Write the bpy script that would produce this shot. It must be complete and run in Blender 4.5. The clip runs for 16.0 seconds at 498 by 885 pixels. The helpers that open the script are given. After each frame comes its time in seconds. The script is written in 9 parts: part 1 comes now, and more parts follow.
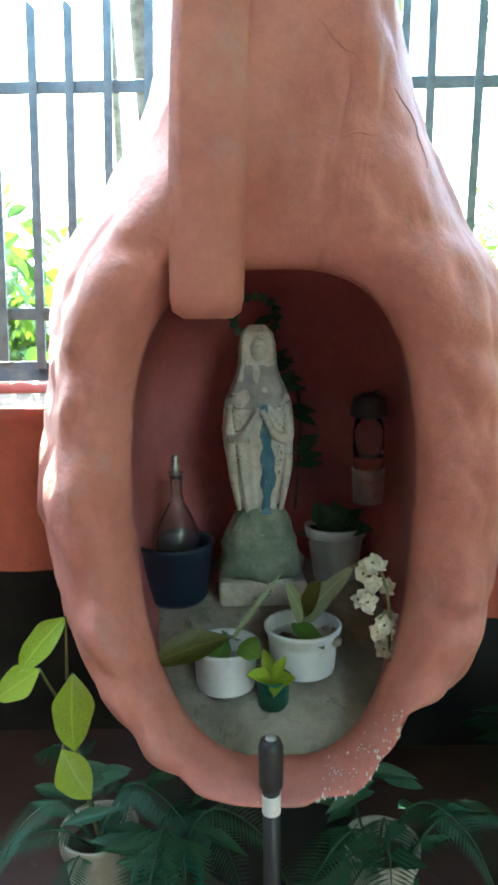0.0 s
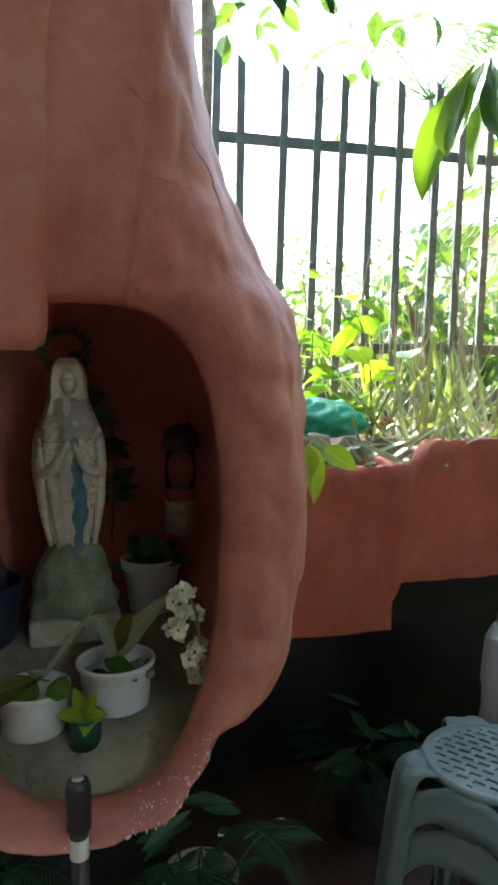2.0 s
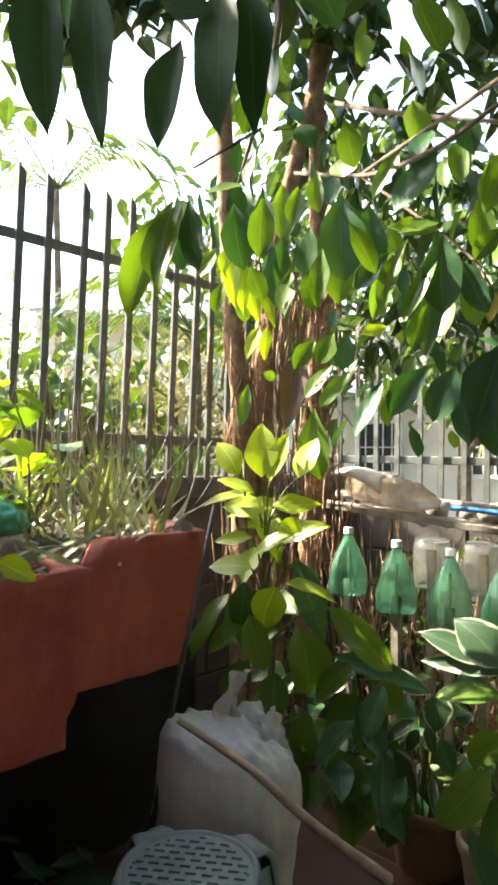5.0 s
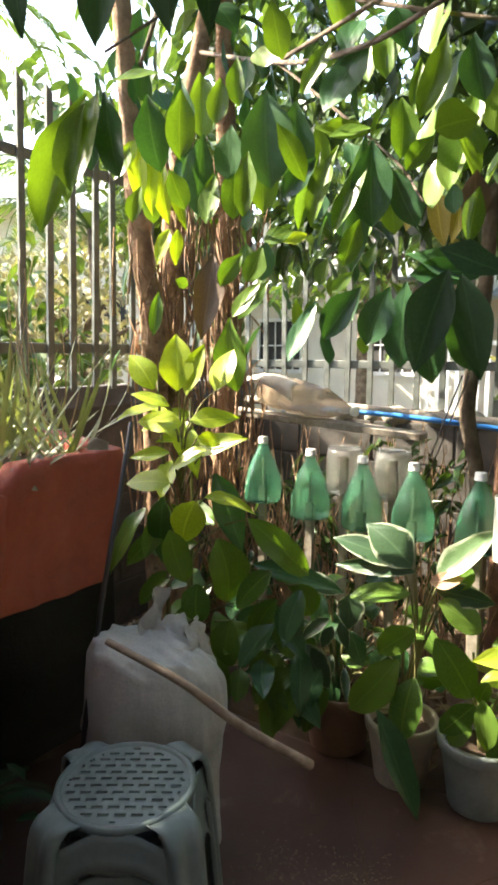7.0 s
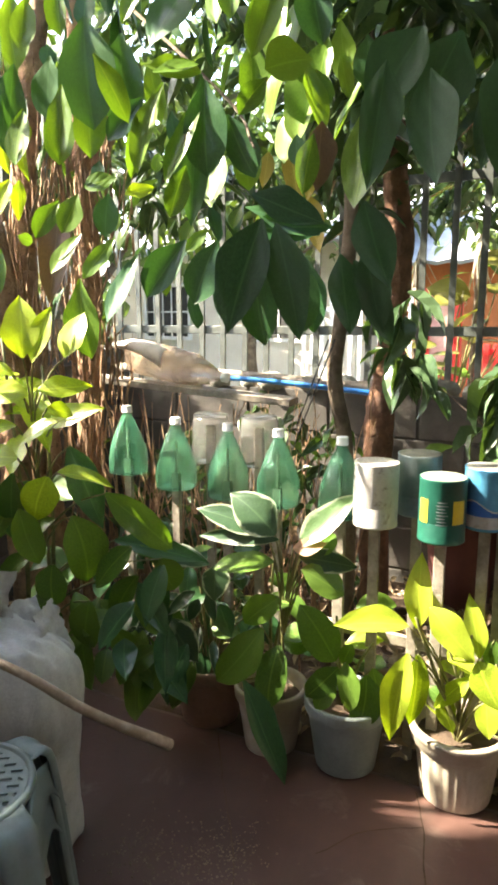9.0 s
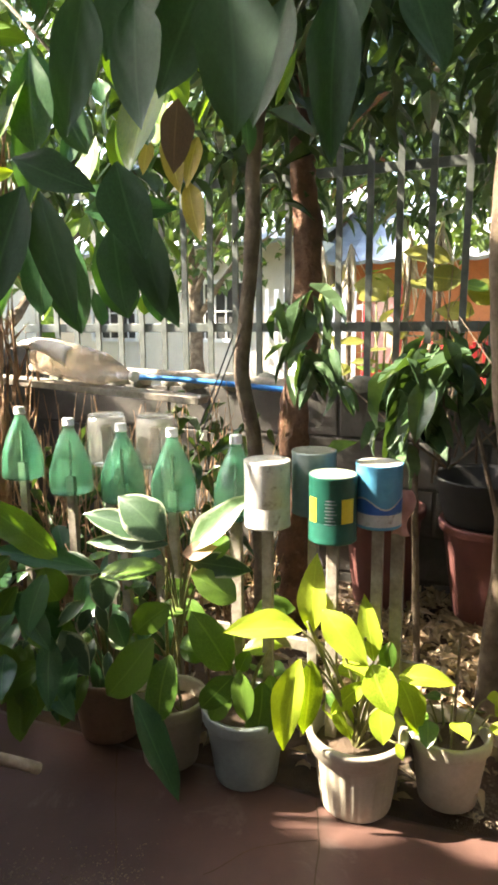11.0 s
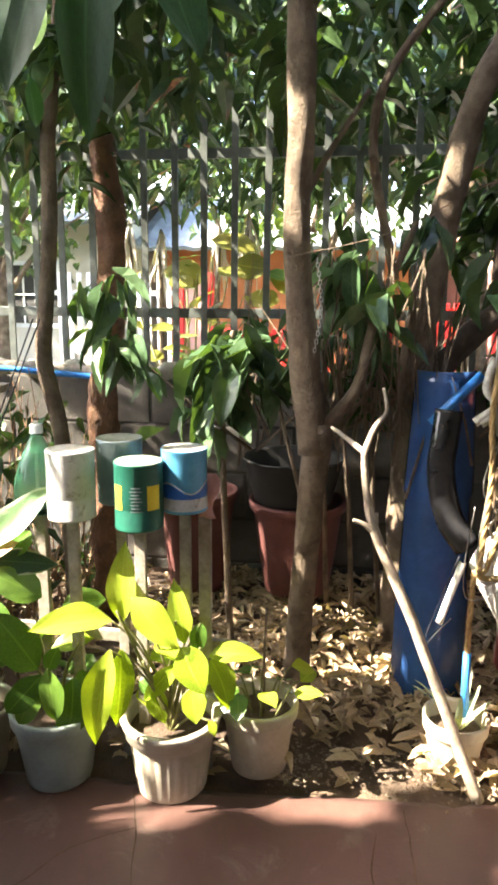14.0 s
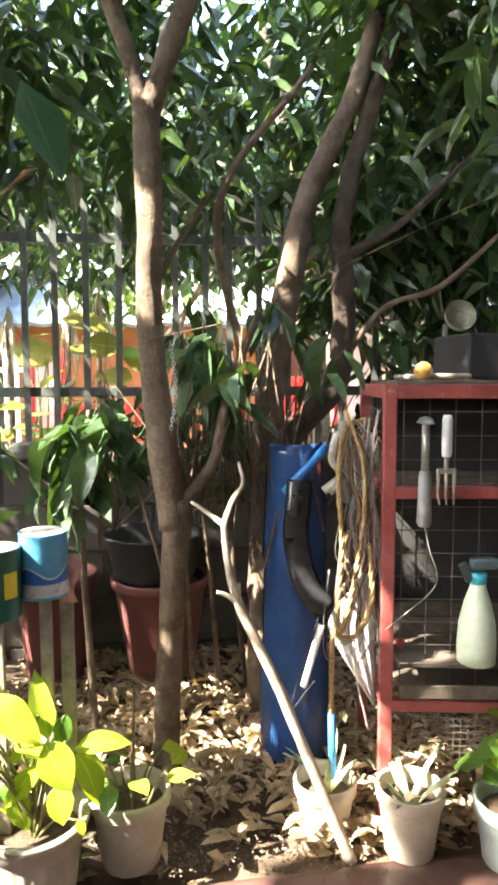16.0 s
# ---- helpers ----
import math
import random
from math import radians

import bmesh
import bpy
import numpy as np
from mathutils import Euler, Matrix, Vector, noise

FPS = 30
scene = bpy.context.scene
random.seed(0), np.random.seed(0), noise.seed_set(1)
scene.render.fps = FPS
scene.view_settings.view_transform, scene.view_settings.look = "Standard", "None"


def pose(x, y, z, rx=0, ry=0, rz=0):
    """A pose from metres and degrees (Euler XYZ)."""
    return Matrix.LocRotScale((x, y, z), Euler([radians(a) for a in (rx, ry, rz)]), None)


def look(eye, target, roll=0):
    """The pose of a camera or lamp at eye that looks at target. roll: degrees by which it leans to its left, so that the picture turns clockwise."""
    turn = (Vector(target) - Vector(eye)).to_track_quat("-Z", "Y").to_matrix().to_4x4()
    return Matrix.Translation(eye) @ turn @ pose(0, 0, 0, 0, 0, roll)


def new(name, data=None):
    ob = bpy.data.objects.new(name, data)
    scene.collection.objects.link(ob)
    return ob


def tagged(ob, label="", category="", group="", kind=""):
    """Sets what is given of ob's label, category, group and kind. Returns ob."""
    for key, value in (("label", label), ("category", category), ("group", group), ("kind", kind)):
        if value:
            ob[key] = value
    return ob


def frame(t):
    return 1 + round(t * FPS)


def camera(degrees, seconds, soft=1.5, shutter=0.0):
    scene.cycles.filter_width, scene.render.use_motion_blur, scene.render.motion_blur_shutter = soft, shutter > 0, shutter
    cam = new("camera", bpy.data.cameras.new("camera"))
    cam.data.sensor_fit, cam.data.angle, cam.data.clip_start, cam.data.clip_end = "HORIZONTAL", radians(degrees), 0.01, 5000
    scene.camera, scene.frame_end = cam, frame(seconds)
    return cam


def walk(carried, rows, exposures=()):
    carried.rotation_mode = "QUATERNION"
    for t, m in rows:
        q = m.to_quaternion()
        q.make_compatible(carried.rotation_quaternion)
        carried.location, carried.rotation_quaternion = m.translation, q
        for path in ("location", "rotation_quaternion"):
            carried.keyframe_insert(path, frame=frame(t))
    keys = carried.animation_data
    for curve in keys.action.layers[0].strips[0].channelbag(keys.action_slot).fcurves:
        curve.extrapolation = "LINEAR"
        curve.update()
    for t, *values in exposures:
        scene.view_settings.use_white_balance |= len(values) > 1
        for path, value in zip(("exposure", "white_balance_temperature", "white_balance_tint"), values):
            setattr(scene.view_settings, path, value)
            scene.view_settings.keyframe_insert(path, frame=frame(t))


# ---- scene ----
import collections
from mathutils.bvhtree import BVHTree
cam = camera(41.03, 16.0, soft=3.3)
PATH = [
    (0, (0.000, 0.000, 1.067), (-0.0000, 0.9890, 0.9187), -0.82),
    (0.5, (-0.000, -0.005, 1.069), (-0.0042, 0.9854, 0.9319), -0.34),
    (1, (0.006, -0.015, 1.071), (0.0373, 0.9759, 0.9388), 0.26),
    (1.5, (0.021, -0.025, 1.065), (0.1406, 0.9613, 0.9525), 0.20),
    (2, (0.038, -0.030, 1.061), (0.2839, 0.9344, 0.9658), -0.04),
    (2.5, (0.052, -0.022, 1.060), (0.4322, 0.8966, 0.9504), -0.20),
    (3, (0.027, 0.003, 1.070), (0.5200, 0.8654, 0.9548), -0.18),
    (3.5, (-0.004, 0.016, 1.077), (0.5823, 0.8176, 0.9562), -0.28),
    (4, (-0.018, 0.023, 1.081), (0.6363, 0.7681, 0.9545), -0.45),
    (4.2, (-0.023, 0.029, 1.080), (0.6511, 0.7569, 0.9584), -0.27),
    (5.7, (-0.062, 0.095, 1.165), (0.6752, 0.7480, 1.2800), 1.20),
    (6.3, (-0.066, 0.119, 1.185), (0.7062, 0.7520, 1.2385), 1.60),
    (6.5, (-0.058, 0.122, 1.171), (0.7288, 0.7398, 1.1583), 1.27),
    (7, (-0.044, 0.122, 1.155), (0.7686, 0.6889, 1.0215), 0.22),
    (7.5, (-0.045, 0.123, 1.160), (0.7842, 0.6591, 1.0039), 0.20),
    (8, (-0.030, 0.117, 1.151), (0.8276, 0.5993, 0.9740), 0.48),
    (8.5, (0.012, 0.106, 1.148), (0.8786, 0.5736, 0.9723), 0.41),
    (8.7, (0.036, 0.096, 1.147), (0.9116, 0.5446, 0.9686), 0.06),
    (10.8, (0.190, -0.035, 1.134), (1.0945, 0.3506, 0.9523), 0.10),
    (11, (0.205, -0.049, 1.126), (1.1149, 0.3255, 0.9469), -0.50),
    (11.5, (0.210, -0.059, 1.127), (1.1395, 0.2681, 0.9572), -0.37),
    (12, (0.211, -0.068, 1.131), (1.1578, 0.2053, 0.9632), -0.01),
    (12.5, (0.208, -0.069, 1.130), (1.1637, 0.1735, 0.9644), 0.31),
    (13, (0.209, -0.073, 1.131), (1.1741, 0.1314, 0.9692), 0.39),
    (13.5, (0.211, -0.080, 1.128), (1.1837, 0.0748, 0.9529), 0.22),
    (14, (0.221, -0.087, 1.124), (1.1941, 0.0311, 0.9253), 0.56),
    (14.5, (0.221, -0.089, 1.123), (1.1991, 0.0126, 0.9433), 0.83),
    (15, (0.198, -0.078, 1.131), (1.1878, -0.0503, 0.9893), 1.59),
    (15.5, (0.178, -0.073, 1.140), (1.1708, -0.1253, 1.0274), -0.36),
    (16, (0.178, -0.080, 1.141), (1.1690, -0.1759, 1.0494), -0.20),
]
STOPS = [(0.0, 5.22, 5500, -12), (1.3, 5.12, 5500, -12), (2.0, 4.05, 6100, -2), (2.5, 3.31, 6700, 7), (3.5, 3.38, 7000, 12), (4.2, 3.53, 7000, 12), (6.3, 2.73, 7000, 12), (7.0, 3.31, 7000, 12), (8.0, 3.63, 7000, 12), (11.0, 3.69, 7000, 12), (14.0, 3.95, 6800, 12), (16.0, 4.28, 6600, 12)]
walk(cam, [(t, look(eye, target, roll)) for t, eye, target, roll in PATH], STOPS)

# ---- light ----
SUN_TO = Vector((-0.30, 1.0, 1.05)).normalized()
world = bpy.data.worlds.new("world")
scene.world = world
world.use_nodes = True
wn = world.node_tree
sky = wn.nodes.new("ShaderNodeTexSky")
sky.sky_type = "NISHITA"
sky.sun_disc = False
sky.sun_elevation = math.asin(SUN_TO.z)
sky.sun_rotation = math.atan2(SUN_TO.x, SUN_TO.y)
sky.air_density, sky.dust_density = 1.0, 2.5
wn.links.new(sky.outputs[0], wn.nodes["Background"].inputs[0])
wn.nodes["Background"].inputs[1].default_value = 0.15
sun = new("sun", bpy.data.lights.new("sun", "SUN"))
sun.data.energy, sun.data.angle, sun.data.color = 3.5, radians(0.6), (1.0, 0.93, 0.8)
sun.matrix_world = look(SUN_TO * 20, (0, 0, 0))


# ---- materials ----
def material(name):
    m = bpy.data.materials.new(name)
    m.use_nodes = True
    nt = m.node_tree
    return m, nt, nt.nodes["Principled BSDF"]


def node(nt, kind, **values):
    n = nt.nodes.new(kind)
    for key, value in values.items():
        if key in n.inputs:
            n.inputs[key].default_value = value
    return n


def coords(nt):
    return nt.nodes.new("ShaderNodeTexCoord").outputs["Object"]


def ramp(nt, fac, stops):
    r = nt.nodes.new("ShaderNodeValToRGB")
    while len(r.color_ramp.elements) < len(stops):
        r.color_ramp.elements.new(0.5)
    for e, (p, c) in zip(r.color_ramp.elements, stops):
        e.position, e.color = p, (*c, 1)
    nt.links.new(fac, r.inputs[0])
    return r.outputs[0]


def mixed(nt, fac, a, b, kind="MIX"):
    x = nt.nodes.new("ShaderNodeMix")
    x.data_type, x.blend_type = "RGBA", kind
    for s, v in ((0, fac), (6, a), (7, b)):
        if hasattr(v, "is_linked"):
            nt.links.new(v, x.inputs[s])
        else:
            x.inputs[s].default_value = v if s == 0 else (*v, 1)
    return x.outputs[2]


def noisy(nt, scale, detail=4.0, rough=0.6, vec=None, dist=0.0):
    n = node(nt, "ShaderNodeTexNoise", Scale=scale, Detail=detail, Roughness=rough, Distortion=dist)
    nt.links.new(vec or coords(nt), n.inputs["Vector"])
    return n.outputs["Fac"]


def bumped(nt, bsdf, height, strength, distance):
    b = node(nt, "ShaderNodeBump", Strength=strength, Distance=distance)
    nt.links.new(height, b.inputs["Height"])
    nt.links.new(b.outputs[0], bsdf.inputs["Normal"])


def surface(name, dark, light, big=3.0, fine=60.0, rough=0.7, bump=0.3, depth=0.004, metal=0.0, stain=None, stain_at=(0.55, 0.7), spread=0.35):
    """Two scales of colour variation, optional stains, and fine relief."""
    m, nt, b = material(name)
    broad = noisy(nt, big, 5.0, 0.6)
    col = ramp(nt, broad, [(0.5 - spread / 2, dark), (0.5 + spread / 2, light)])
    grain = noisy(nt, fine, 5.0, 0.7)
    col = mixed(nt, 0.35, col, ramp(nt, grain, [(0.3, (0.35, 0.35, 0.35)), (0.7, (0.65, 0.65, 0.65))]), "OVERLAY")
    if stain:
        patch = noisy(nt, big * 2.7, 8.0, 0.7, dist=0.6)
        mask = ramp(nt, patch, [(stain_at[0], (0, 0, 0)), (stain_at[1], (1, 1, 1))])
        col = mixed(nt, mask, col, stain)
    nt.links.new(col, b.inputs["Base Color"])
    r = nt.nodes.new("ShaderNodeMapRange")
    r.inputs[3].default_value, r.inputs[4].default_value = rough - 0.12, min(1.0, rough + 0.12)
    nt.links.new(grain, r.inputs[0])
    nt.links.new(r.outputs[0], b.inputs["Roughness"])
    b.inputs["Metallic"].default_value = metal
    bumped(nt, b, grain, bump, depth)
    return m


def leaf_surface(name, dark, light, glow=0.4, rough=0.4, edge=None, per="object", vein=0.12, rim=0.0):
    """A thin leaf: gloss over diffuse, light passing through, midrib and side veins in relief; edge: pale variegation."""
    m, nt, b = material(name)
    uv = nt.nodes.new("ShaderNodeTexCoord").outputs["UV"]
    sep = nt.nodes.new("ShaderNodeSeparateXYZ")
    nt.links.new(uv, sep.inputs[0])
    if per == "object":
        rnd = nt.nodes.new("ShaderNodeObjectInfo").outputs["Random"]
    else:
        rnd = nt.nodes.new("ShaderNodeNewGeometry").outputs["Random Per Island"]
    col = mixed(nt, rnd, dark, light)
    blot = noisy(nt, 25.0, 5.0, 0.7)
    col = mixed(nt, ramp(nt, blot, [(0.35, (0, 0, 0)), (0.75, (0.5, 0.5, 0.5))]), col, tuple(min(1, c * 1.5 + 0.01) for c in light))
    off = nt.nodes.new("ShaderNodeMath")
    off.operation = "SUBTRACT"
    off.inputs[1].default_value = 0.5
    nt.links.new(sep.outputs[0], off.inputs[0])
    mid = nt.nodes.new("ShaderNodeMath")
    mid.operation = "ABSOLUTE"
    nt.links.new(off.outputs[0], mid.inputs[0])
    rib = ramp(nt, mid.outputs[0], [(0.0, (1, 1, 1)), (0.035, (0, 0, 0))])
    col = mixed(nt, rib, col, tuple(min(1, c * 1.35 + 0.012) for c in light))
    if edge:
        jag = noisy(nt, 5.0, 3.0, 0.6, vec=uv)
        add = nt.nodes.new("ShaderNodeMath")
        add.operation = "MULTIPLY_ADD"
        nt.links.new(jag, add.inputs[0])
        add.inputs[1].default_value = 0.5
        nt.links.new(mid.outputs[0], add.inputs[2])
        col = mixed(nt, ramp(nt, add.outputs[0], [(0.56 + rim, (0, 0, 0)), (0.66 + rim, (1, 1, 1))]), col, edge)
    nt.links.new(col, b.inputs["Base Color"])
    b.inputs["Roughness"].default_value = rough
    wave = nt.nodes.new("ShaderNodeTexWave")
    wave.bands_direction = "DIAGONAL"
    wave.inputs["Scale"].default_value, wave.inputs["Distortion"].default_value = 2.0, 1.5
    nt.links.new(uv, wave.inputs["Vector"])
    bumped(nt, b, wave.outputs["Fac"], vein, 0.002)
    through_leaf = nt.nodes.new("ShaderNodeBsdfTranslucent")
    nt.links.new(mixed(nt, 1.0, col, (0.95, 1.0, 0.25), "MULTIPLY"), through_leaf.inputs[0])
    bright = nt.nodes.new("ShaderNodeMixShader")
    bright.inputs[0].default_value = glow
    nt.links.new(b.outputs[0], bright.inputs[1])
    nt.links.new(through_leaf.outputs[0], bright.inputs[2])
    nt.links.new(bright.outputs[0], nt.nodes["Material Output"].inputs[0])
    return m


def glass(name, colour, rough=0.05, clear=1.0, spread=0.3):
    m, nt, b = material(name)
    b.inputs["Base Color"].default_value = (*colour, 1)
    b.inputs["Transmission Weight"].default_value = clear
    b.inputs["IOR"].default_value = 1.2
    spots = noisy(nt, 30.0, 4.0, 0.7)
    r = nt.nodes.new("ShaderNodeMapRange")
    r.inputs[3].default_value, r.inputs[4].default_value = rough, rough + spread
    nt.links.new(spots, r.inputs[0])
    nt.links.new(r.outputs[0], b.inputs["Roughness"])
    return m


def cloudy_plastic(name, colour, tint, haze):
    """Thin clear plastic, part of which scatters the light that passes."""
    m = glass(name, colour, 0.08, 1.0, 0.10)
    nt = m.node_tree
    b = nt.nodes["Principled BSDF"]
    b.inputs["IOR"].default_value = 1.38
    scatter = nt.nodes.new("ShaderNodeBsdfTranslucent")
    streak = noisy(nt, 22.0, 4.0, 0.65)
    nt.links.new(ramp(nt, streak, [(0.3, tuple(c * 0.75 for c in tint)), (0.7, tint)]), scatter.inputs[0])
    both = nt.nodes.new("ShaderNodeMixShader")
    both.inputs[0].default_value = haze
    nt.links.new(b.outputs[0], both.inputs[1])
    nt.links.new(scatter.outputs[0], both.inputs[2])
    nt.links.new(both.outputs[0], nt.nodes["Material Output"].inputs[0])
    return m


RED_CEMENT = surface("red_painted_cement", (0.41, 0.142, 0.105), (0.54, 0.225, 0.178), 4.0, 45.0, 0.7, 0.5, 0.006, stain=(0.44, 0.29, 0.25), stain_at=(0.55, 0.85))
TROUGH_RED = surface("deep_red_painted_cement", (0.30, 0.058, 0.034), (0.43, 0.105, 0.06), 4.0, 45.0, 0.65, 0.5, 0.006, stain=(0.28, 0.11, 0.075), stain_at=(0.55, 0.85))
# a darker red than the shell's, used inside the niche
RED_INSIDE = surface("niche_red_cement", (0.33, 0.10, 0.10), (0.44, 0.155, 0.15), 6.0, 50.0, 0.65, 0.4, 0.004)
PATIO = surface("worn_red_patio_concrete", (0.054, 0.027, 0.022), (0.115, 0.062, 0.049), 2.2, 35.0, 0.5, 0.35, 0.003, stain=(0.20, 0.15, 0.125), stain_at=(0.58, 0.8))
SOIL = surface("dry_brown_soil", (0.05, 0.032, 0.02), (0.13, 0.085, 0.05), 8.0, 90.0, 0.95, 0.8, 0.012)
SHELF = surface("rough_grey_cement", (0.17, 0.165, 0.13), (0.30, 0.29, 0.24), 9.0, 80.0, 0.9, 0.8, 0.006, stain=(0.10, 0.12, 0.07))
BLOCK = surface("grey_hollow_block", (0.045, 0.042, 0.035), (0.11, 0.10, 0.085), 5.0, 70.0, 0.92, 0.7, 0.005, stain=(0.07, 0.075, 0.055))
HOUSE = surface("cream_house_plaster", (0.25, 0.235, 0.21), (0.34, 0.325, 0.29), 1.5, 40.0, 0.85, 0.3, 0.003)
# near-black colour stands in for the shade under planters and grotto
SHADE_CEMENT = surface("shade_dark_cement", (0.012, 0.011, 0.010), (0.030, 0.028, 0.024), 5.0, 70.0, 0.95, 0.7, 0.005)
IRON = surface("weathered_green_grey_iron", (0.075, 0.087, 0.077), (0.15, 0.165, 0.145), 12.0, 80.0, 0.6, 0.3, 0.002, metal=0.3, stain=(0.14, 0.07, 0.035), stain_at=(0.62, 0.8))
BARK = surface("grey_brown_bark", (0.075, 0.05, 0.032), (0.20, 0.15, 0.10), 14.0, 70.0, 0.9, 0.9, 0.012, stain=(0.26, 0.23, 0.17), stain_at=(0.62, 0.78))
GRASS = surface("dry_green_ground", (0.05, 0.07, 0.02), (0.14, 0.13, 0.06), 0.8, 20.0, 0.95, 0.6, 0.02)


# ---- building helpers ----
def thing(name, at, label, category, group="", kind="", turn=0.0):
    ob = new(name)
    ob.empty_display_size = 0.05
    ob.matrix_basis = pose(*at, 0, 0, turn)
    return tagged(ob, label, category, group, kind)


def to_mesh(name, bm, mats, smooth=True):
    me = bpy.data.meshes.new(name)
    bmesh.ops.recalc_face_normals(bm, faces=bm.faces)
    bm.to_mesh(me)
    bm.free()
    for m in (mats if isinstance(mats, (list, tuple)) else [mats]):
        me.materials.append(m)
    if smooth:
        for p in me.polygons:
            p.use_smooth = True
    return me


def part(name, bm, mats, parent=None, label="", smooth=True):
    me = to_mesh(name, bm, mats, smooth) if isinstance(bm, bmesh.types.BMesh) else bm
    ob = new(name, me)
    ob.parent = parent
    if label:
        ob["label"] = label
    return ob


def box(bm, size, at=(0, 0, 0), rot=(0, 0, 0), bevel=0.0, mat=0):
    got = bmesh.ops.create_cube(bm, size=1.0)
    vs = got["verts"]
    if bevel:
        for v in vs:
            v.co = Vector([c * s for c, s in zip(v.co, size)])
        es = list({e for v in vs for e in v.link_edges})
        out = bmesh.ops.bevel(bm, geom=es, offset=bevel, segments=2, affect="EDGES", profile=0.5)
        vs = list({v for f in out["faces"] for v in f.verts} | {v for v in vs if v.is_valid})
        m = pose(*at, *rot)
    else:
        m = pose(*at, *rot) @ Matrix.Diagonal((*size, 1))
    for v in vs:
        v.co = m @ v.co
    for f in {f for v in vs for f in v.link_faces}:
        f.material_index = mat
    return vs


def lathe(bm, profile, seg=32, at=(0, 0, 0), tilt=None, rib=None, mat=0, squash=1.0):
    """Turns (radius, height) pairs round the z axis. rib(angle, height) scales the radius."""
    rings = []
    m = (tilt or Matrix()).copy()
    for r, z in profile:
        ring = []
        for i in range(seg):
            a = 2 * math.pi * i / seg
            k = rib(a, z) if rib else 1.0
            ring.append(bm.verts.new(Vector(at) + m @ Vector((r * k * math.cos(a), r * k * squash * math.sin(a), z))))
        rings.append(ring)
    for lo, hi in zip(rings, rings[1:]):
        for i in range(seg):
            f = bm.faces.new((lo[i], lo[(i + 1) % seg], hi[(i + 1) % seg], hi[i]))
            f.material_index = mat
    for ring, r in ((rings[0], profile[0][0]), (rings[-1], profile[-1][0])):
        f = bm.faces.new(ring)
        f.material_index = mat
    return rings


def tube(bm, pts, radii, seg=8, lump=0.0, mat=0, seed=0):
    """A round tapered rod along pts; lump: uneven surface."""
    pts = [Vector(p) for p in pts]
    if not isinstance(radii, (list, tuple)):
        radii = [radii] * len(pts)
    rings = []
    side = None
    for i, p in enumerate(pts):
        d = (pts[min(i + 1, len(pts) - 1)] - pts[max(i - 1, 0)]).normalized()
        if side is None:
            side = d.orthogonal().normalized()
        side = (side - d * side.dot(d)).normalized()
        up = d.cross(side)
        ring = []
        for j in range(seg):
            a = 2 * math.pi * j / seg
            k = 1.0 + lump * noise.noise(p * 9 + Vector((math.cos(a), math.sin(a), seed)) * 1.3)
            ring.append(bm.verts.new(p + (side * math.cos(a) + up * math.sin(a)) * radii[i] * k))
        rings.append(ring)
    for lo, hi in zip(rings, rings[1:]):
        for j in range(seg):
            bm.faces.new((lo[j], lo[(j + 1) % seg], hi[(j + 1) % seg], hi[j])).material_index = mat
    bm.faces.new(rings[0]).material_index = mat
    bm.faces.new(rings[-1]).material_index = mat


def smooth_path(pts, n=6):
    """Catmull-Rom points through pts."""
    pts = [Vector(p) for p in pts]
    q = [2 * pts[0] - pts[1]] + pts + [2 * pts[-1] - pts[-2]]
    out = []
    for i in range(1, len(q) - 2):
        for j in range(n):
            t = j / n
            a, b, c, d = q[i - 1:i + 3]
            out.append(0.5 * (2 * b + (c - a) * t + (2 * a - 5 * b + 4 * c - d) * t * t + (3 * b - a - 3 * c + d) * t ** 3))
    return out + [pts[-1]]


def ramped(values, n):
    return [float(v) for v in np.interp(np.linspace(0, 1, n), np.linspace(0, 1, len(values)), values)]


# ---- setting: floor, soil, walls ----
def sheet(name, x0, x1, y0, y1, nx, ny, height, mats, label, category="", kind="structure"):
    bm = bmesh.new()
    grid = [[bm.verts.new((x0 + (x1 - x0) * i / nx, y0 + (y1 - y0) * j / ny, height(x0 + (x1 - x0) * i / nx, y0 + (y1 - y0) * j / ny))) for j in range(ny + 1)] for i in range(nx + 1)]
    for i in range(nx):
        for j in range(ny):
            bm.faces.new((grid[i][j], grid[i + 1][j], grid[i + 1][j + 1], grid[i][j + 1]))
    return tagged(part(name, bm, mats), label, category or name, "", kind)


def patio_edge(y):
    return 1.60 + 0.02 * noise.noise(Vector((y * 3.0, 2.0, 0))) + (0.06 * max(0.0, 0.1 - y) if y < 0.1 else 0.0)


bm = bmesh.new()
rows = []
for j in range(61):
    y = -4.0 + 6.2 * j / 60
    e = patio_edge(y)
    rows.append([bm.verts.new(p) for p in ((-3.5, y, 0), (-1.0, y, 0), (0.6, y, 0), (e - 0.03, y, 0), (e - 0.006, y, -0.008), (e, y, -0.10))])
for a, b in zip(rows, rows[1:]):
    for i in range(5):
        bm.faces.new((a[i], a[i + 1], b[i + 1], b[i]))
floor = tagged(part("floor", bm, PATIO), "worn red-painted concrete patio floor with stains", "floor", "", "structure")
